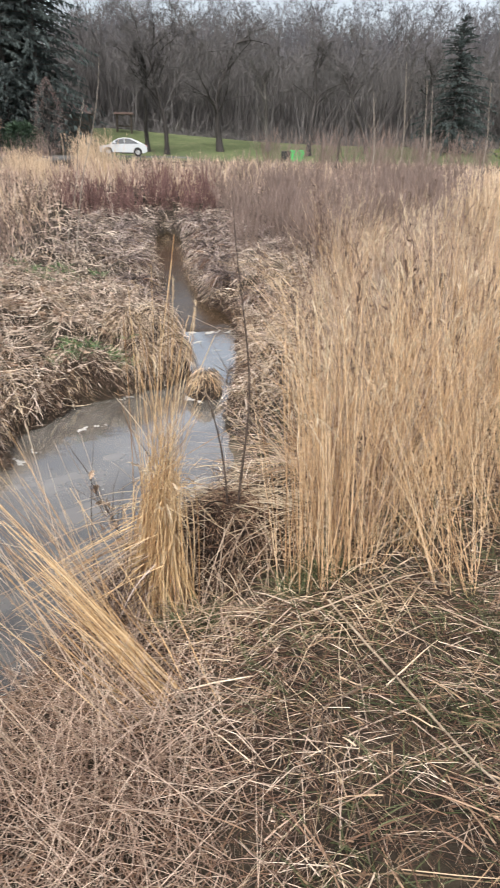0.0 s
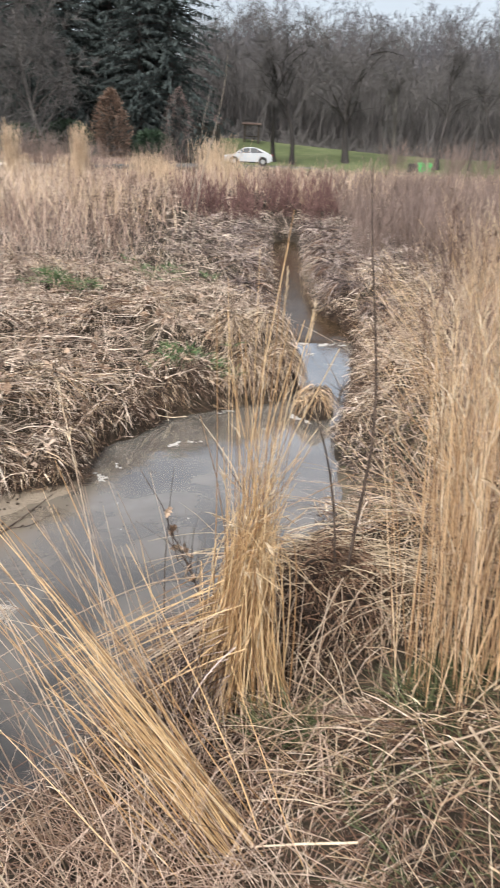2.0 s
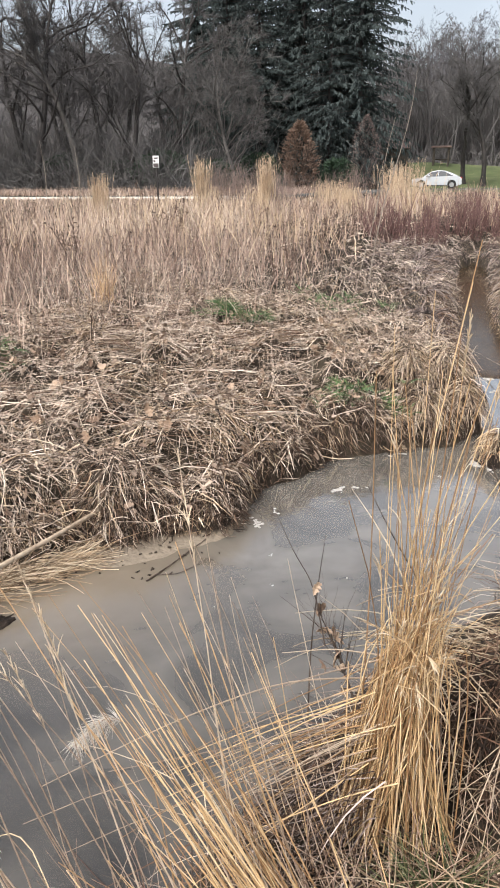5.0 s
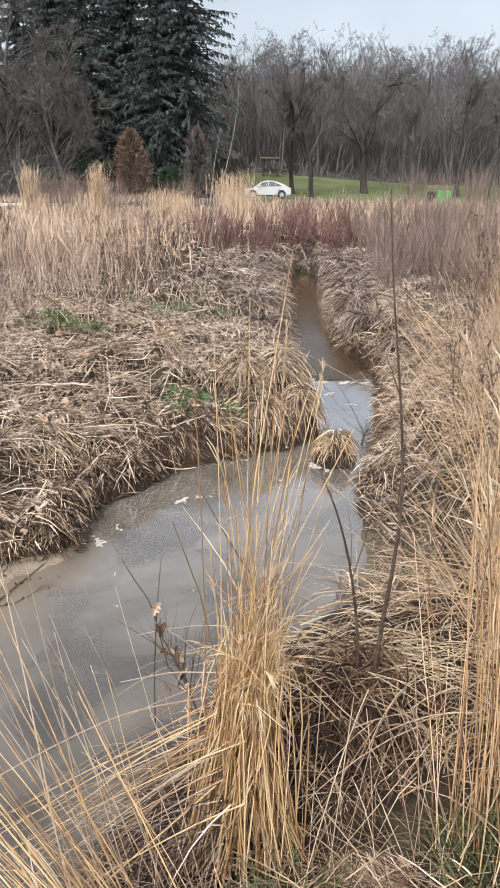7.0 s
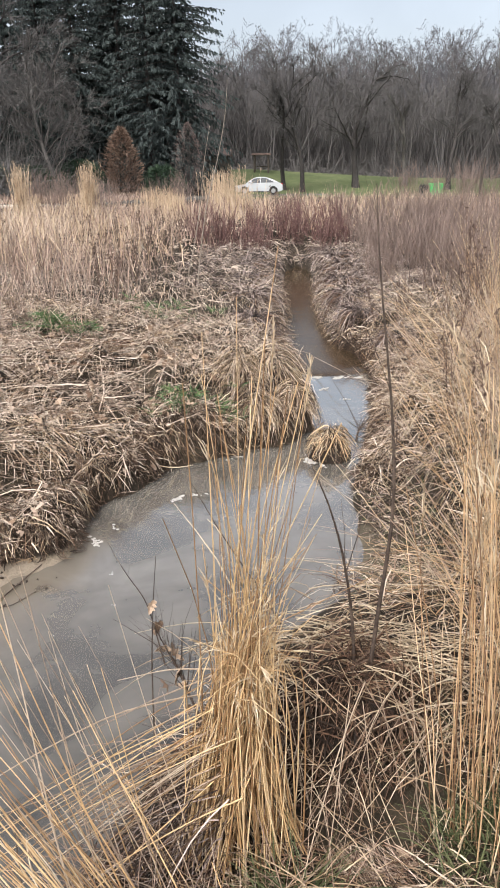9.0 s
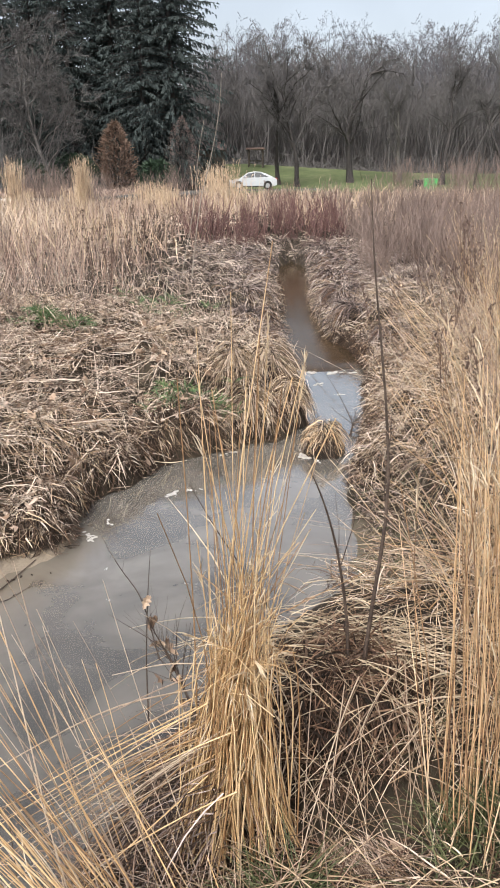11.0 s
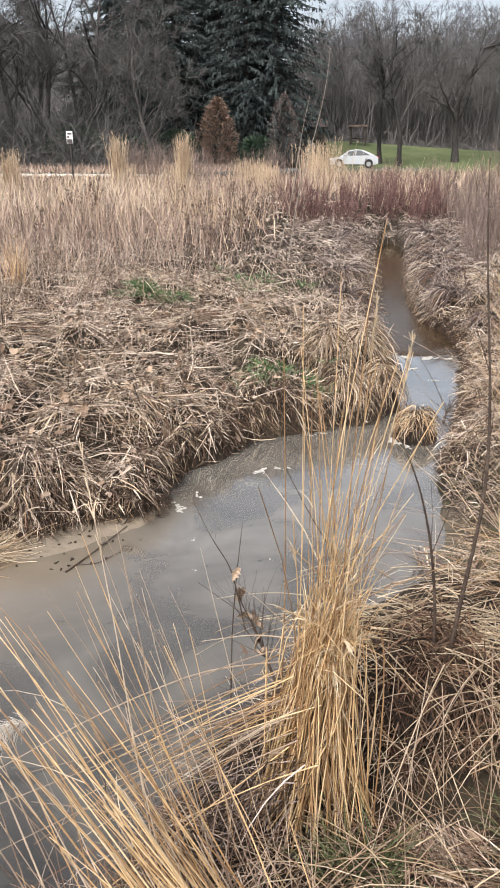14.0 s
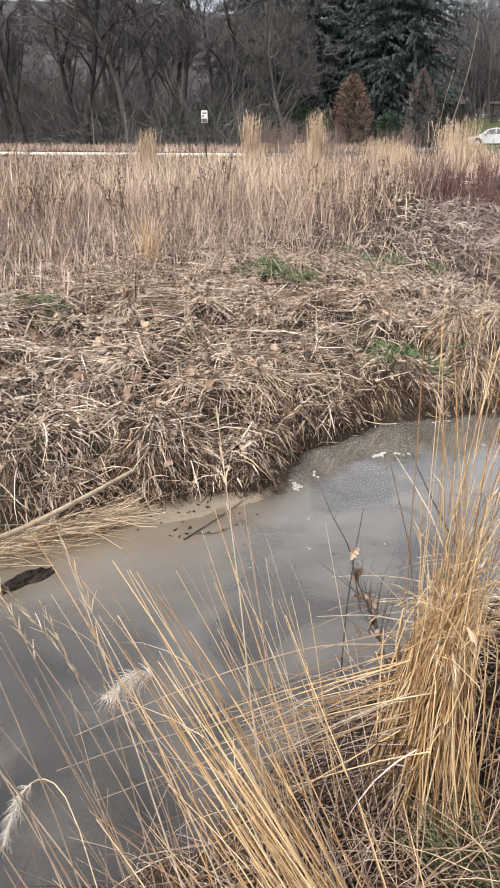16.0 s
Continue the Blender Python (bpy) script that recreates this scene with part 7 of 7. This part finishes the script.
# ---- built things ----
def car():
    """A small white saloon parked side on, nose to the left."""
    top = thing("car", "small white saloon car parked on the park road", "car")
    wid = 1.68
    # lower body: a belt profile swept across the width, pulled in towards the roof
    side = [(-1.97, 0.32), (-1.95, 0.62), (-1.8, 0.76), (-0.95, 0.9), (0.95, 0.96), (1.75, 0.92), (1.95, 0.82), (1.97, 0.36), (1.7, 0.24), (-1.75, 0.24)]

    def shell(profile, widths):
        def make(bm):
            rows = []
            for s, w in widths:
                rows.append([bm.verts.new((x, s * w / 2, z)) for x, z in profile])
            for a, b in zip(rows, rows[1:]):
                for i in range(len(a)):
                    j = (i + 1) % len(a)
                    bm.faces.new((a[i], a[j], b[j], b[i]))
            bm.faces.new(rows[0][::-1])
            bm.faces.new(rows[-1])
            bmesh.ops.recalc_face_normals(bm, faces=bm.faces[:])
            bmesh.ops.bevel(bm, geom=bm.edges[:], offset=0.03, segments=2, affect="EDGES", profile=0.6)
        return make
    body = part("body", solid("body", M_CARPAINT, shell(side, ((-1, wid), (1, wid))), False), top)
    roof = [(-1.15, 0.87), (-0.45, 1.32), (0.05, 1.42), (0.6, 1.38), (1.15, 1.2), (1.72, 0.94)]

    def cabin(bm):
        rows = []
        for s in (-1, 1):
            rows.append([bm.verts.new((x, s * (0.78 - 0.33 * (z - 0.88)), z)) for x, z in roof])
        for i in range(len(roof) - 1):
            bm.faces.new((rows[0][i], rows[0][i + 1], rows[1][i + 1], rows[1][i]))
        bm.faces.new(rows[0])
        bm.faces.new(rows[1][::-1])
        bm.faces.new((rows[0][-1], rows[0][0], rows[1][0], rows[1][-1]))
        bmesh.ops.recalc_face_normals(bm, faces=bm.faces[:])
        bmesh.ops.bevel(bm, geom=bm.edges[:], offset=0.035, segments=2, affect="EDGES")
    part("cabin", solid("cabin", M_CARPAINT, cabin), top)

    def pane(corners):
        def make(bm):
            for s in (-1,):
                a = [bm.verts.new((x, s * (0.795 - 0.33 * (z - 0.88)), z)) for x, z in corners]
                b = [bm.verts.new((x, s * (0.76 - 0.33 * (z - 0.88)), z)) for x, z in corners]
                bm.faces.new(a)
                for i in range(len(a)):
                    j = (i + 1) % len(a)
                    bm.faces.new((a[i], b[i], b[j], a[j]))
        return make
    part("front_window", solid("front_window", M_CARGLASS, pane([(-0.92, 0.93), (-0.42, 1.27), (0.1, 1.36), (0.1, 0.94)])), top, "dark tinted side glass")
    part("rear_window", solid("rear_window", M_CARGLASS, pane([(0.14, 0.94), (0.14, 1.36), (0.58, 1.33), (1.3, 0.98)])), top, "dark tinted side glass")

    def screen(bm):
        v = [bm.verts.new(c) for c in ((-1.08, -0.68, 0.92), (-0.47, -0.6, 1.3), (-0.47, 0.6, 1.3), (-1.08, 0.68, 0.92))]
        f = bm.faces.new(v)
        bmesh.ops.translate(bm, verts=v, vec=(-0.03, 0, 0.03))
        bmesh.ops.extrude_face_region(bm, geom=[f])
    part("windscreen", solid("windscreen", M_CARGLASS, screen), top, "dark windscreen")

    def disc(radius, width, seg=22, bev=0.03):
        def make(bm):
            bmesh.ops.create_cone(bm, cap_ends=True, segments=seg, radius1=radius, radius2=radius, depth=width, matrix=Matrix.Rotation(math.pi / 2, 4, "X"))
            bmesh.ops.bevel(bm, geom=[e for e in bm.edges if len(e.link_faces) == 2 and abs(e.verts[0].co.y - e.verts[1].co.y) < 1e-5], offset=bev, segments=2, affect="EDGES")
        return make
    tyre, rim, arch = solid("tyre", M_RUBBER, disc(0.31, 0.2)), solid("rim", M_RIM, disc(0.2, 0.21, 18, 0.015)), solid("wheel_arch", M_RUBBER, disc(0.36, 0.06, 22, 0.01))
    for x in (-1.2, 1.2):
        for y in (-0.75, 0.75):
            w = new("wheel")
            w.parent, w.location = top, (x, y, 0.31)
            part("tyre", tyre, w)
            part("rim", rim, w, "silver alloy rim")
            a = part("wheel_arch", arch, body)
            a.location = (x, math.copysign(0.815, y), 0.34)
    part("headlight", solid("headlight", M_HEADLAMP, lambda bm: box(bm, -1.99, -1.75, -0.82, -0.5, 0.62, 0.74, 0.03)), top, "clear headlight")
    part("tail_light", solid("tail_light", M_TAIL, lambda bm: box(bm, 1.8, 1.985, -0.83, -0.55, 0.76, 0.9, 0.03)), top, "red tail light")
    part("sill", solid("sill", M_RUBBER, lambda bm: box(bm, -0.85, 0.85, -0.845, 0.845, 0.2, 0.29, 0.01)), top, "black sill")
    part("mirror", solid("mirror", M_CARPAINT, lambda bm: box(bm, -0.72, -0.55, -0.98, -0.8, 0.95, 1.07, 0.03)), top)
    top.matrix_world = pose(-3.6, 71.0, float(ground(-3.6, 71.0)) + 0.07, 0, 0, 1.5) @ Matrix.Scale(1.1, 4)


def sign_post():
    top = thing("trail_sign", "dark post with small white notice sign by the road", "sign post")
    part("post", solid("post", M_BARK, lambda bm: box(bm, -0.045, 0.045, -0.045, 0.045, -0.3, 2.1, 0.01)), top)
    board = part("board", solid("board", M_SIGN, lambda bm: box(bm, -0.19, 0.19, -0.1, -0.065, 1.85, 2.5, 0.008)), top, "white notice board")
    for z0, z1, x0, x1 in ((2.32, 2.4, -0.12, 0.13), (2.14, 2.26, -0.14, -0.02), (1.87, 2.08, -0.16, 0.16)):
        part("print_bar", solid("print_bar", M_INK, lambda bm: box(bm, x0, x1, -0.108, -0.1, z0, z1)), board)
    place(top, -18.2, 42, float(ground(-18.2, 42)))


def shelter():
    top = thing("park_shelter", "small open timber park shelter with a faded red roof", "shelter")
    for x in (-0.95, 0.95):
        for y in (-0.9, 0.9):
            part("post", solid("post", M_TIMBER, lambda bm: box(bm, x - 0.1, x + 0.1, y - 0.1, y + 0.1, -0.2, 2.2, 0.01)), top)
    part("rail", solid("rail", M_TIMBER, lambda bm: box(bm, -0.85, 0.85, 0.86, 0.94, 0.7, 0.85)), top)

    def roof(bm):
        box(bm, -1.35, 1.35, -1.3, 1.3, 2.2, 2.42, 0.03)
        for v in bm.verts:
            if v.co.z > 2.35:
                v.co.x *= 0.9
                v.co.z += 0.15 - 0.1 * abs(v.co.y)
    part("roof", solid("roof", M_REDROOF, roof), top, "faded brown-red roof slab")
    place(top, -4.4, 91, float(ground(-4.4, 91)), 0, 0.85)
    hut = thing("park_hut", "low dark timber hut with a faded red roof", "hut")
    part("wall", solid("wall", M_TIMBER, lambda bm: box(bm, -1.6, 1.6, -1.2, 1.2, -0.2, 2.1, 0.02)), hut)

    def gable(bm):
        vs = [bm.verts.new(c) for c in ((-1.9, -1.6, 2.05), (1.9, -1.6, 2.05), (1.9, 0, 2.9), (-1.9, 0, 2.9), (-1.9, 1.6, 2.05), (1.9, 1.6, 2.05))]
        bm.faces.new(vs[:4])
        bm.faces.new((vs[3], vs[2], vs[5], vs[4]))
        bm.faces.new((vs[0], vs[3], vs[4]))
        bm.faces.new((vs[1], vs[5], vs[2]))
        bm.faces.new((vs[0], vs[4], vs[5], vs[1]))
    part("roof", solid("roof", M_REDROOF, gable), hut, "faded red gable roof")
    place(hut, -9.5, 88, float(ground(-9.5, 88)))


def utility_box():
    top = thing("green_box", "bright green plastic box beside a dark panel", "utility box")
    part("cover", solid("cover", M_GREENBOX, lambda bm: box(bm, -0.2, 0.95, -0.4, 0.4, 0.0, 0.95, 0.08)), top)
    part("dark_panel", solid("dark_panel", M_DARKBOX, lambda bm: box(bm, -0.95, -0.22, -0.3, 0.3, 0.0, 0.85, 0.04)), top, "dark panel at its side")
    place(top, 11.1, 65, float(ground(11.1, 65)), 0, 1.0)
    stump = thing("wooden_stake", "dark leaning wooden stake in the meadow", "stake")
    part("stake", grid_mesh("stake", *tubes(bowed([(0, 0, -0.2), (0.05, 0, 1.2), (0.16, 0, 2.6)]), 0.09, 7, 0.6), M_TIMBER, True), stump)
    place(stump, 11.7, 50, float(ground(11.7, 50)))


meadow()
forbs()
meadow_tuft()
plume_clump(-10.9, 29.7, 2.1, 601, width=0.4)
plume_clump(-7.3, 26.8, 2.1, 602, width=0.36)
plume_clump(-12.6, 24.0, 1.5, 606, width=0.36)
for px, py, ph, ps in ((6.3, 12.2, 1.45, 607), (7.2, 13.0, 1.5, 608), (5.6, 11.2, 1.4, 609), (8.3, 14.5, 1.5, 610), (6.9, 11.3, 1.5, 611)):
    plume_clump(px, py, ph, ps, None, "blond plume grass behind the reed bed", 0.6)
for px, py, ph, ps in ((-2.6, 30, 1.9, 620), (-3.3, 33, 1.8, 621), (-5.2, 31, 1.15, 622), (-6.4, 34, 1.2, 623), (-1.9, 27, 1.1, 624), (-4.2, 27, 0.95, 625), (-9.4, 33, 1.05, 626), (-12.5, 35, 0.9, 627)):
    plume_clump(px, py, ph, ps, None, "tall blond weeds at the meadow's far side", 0.9)
shrubs()
conifers()
park_trees()
far_woods()
car()
sign_post()
shelter()
utility_box()
fallen_leaves()
caught_leaves()
foam_patches()
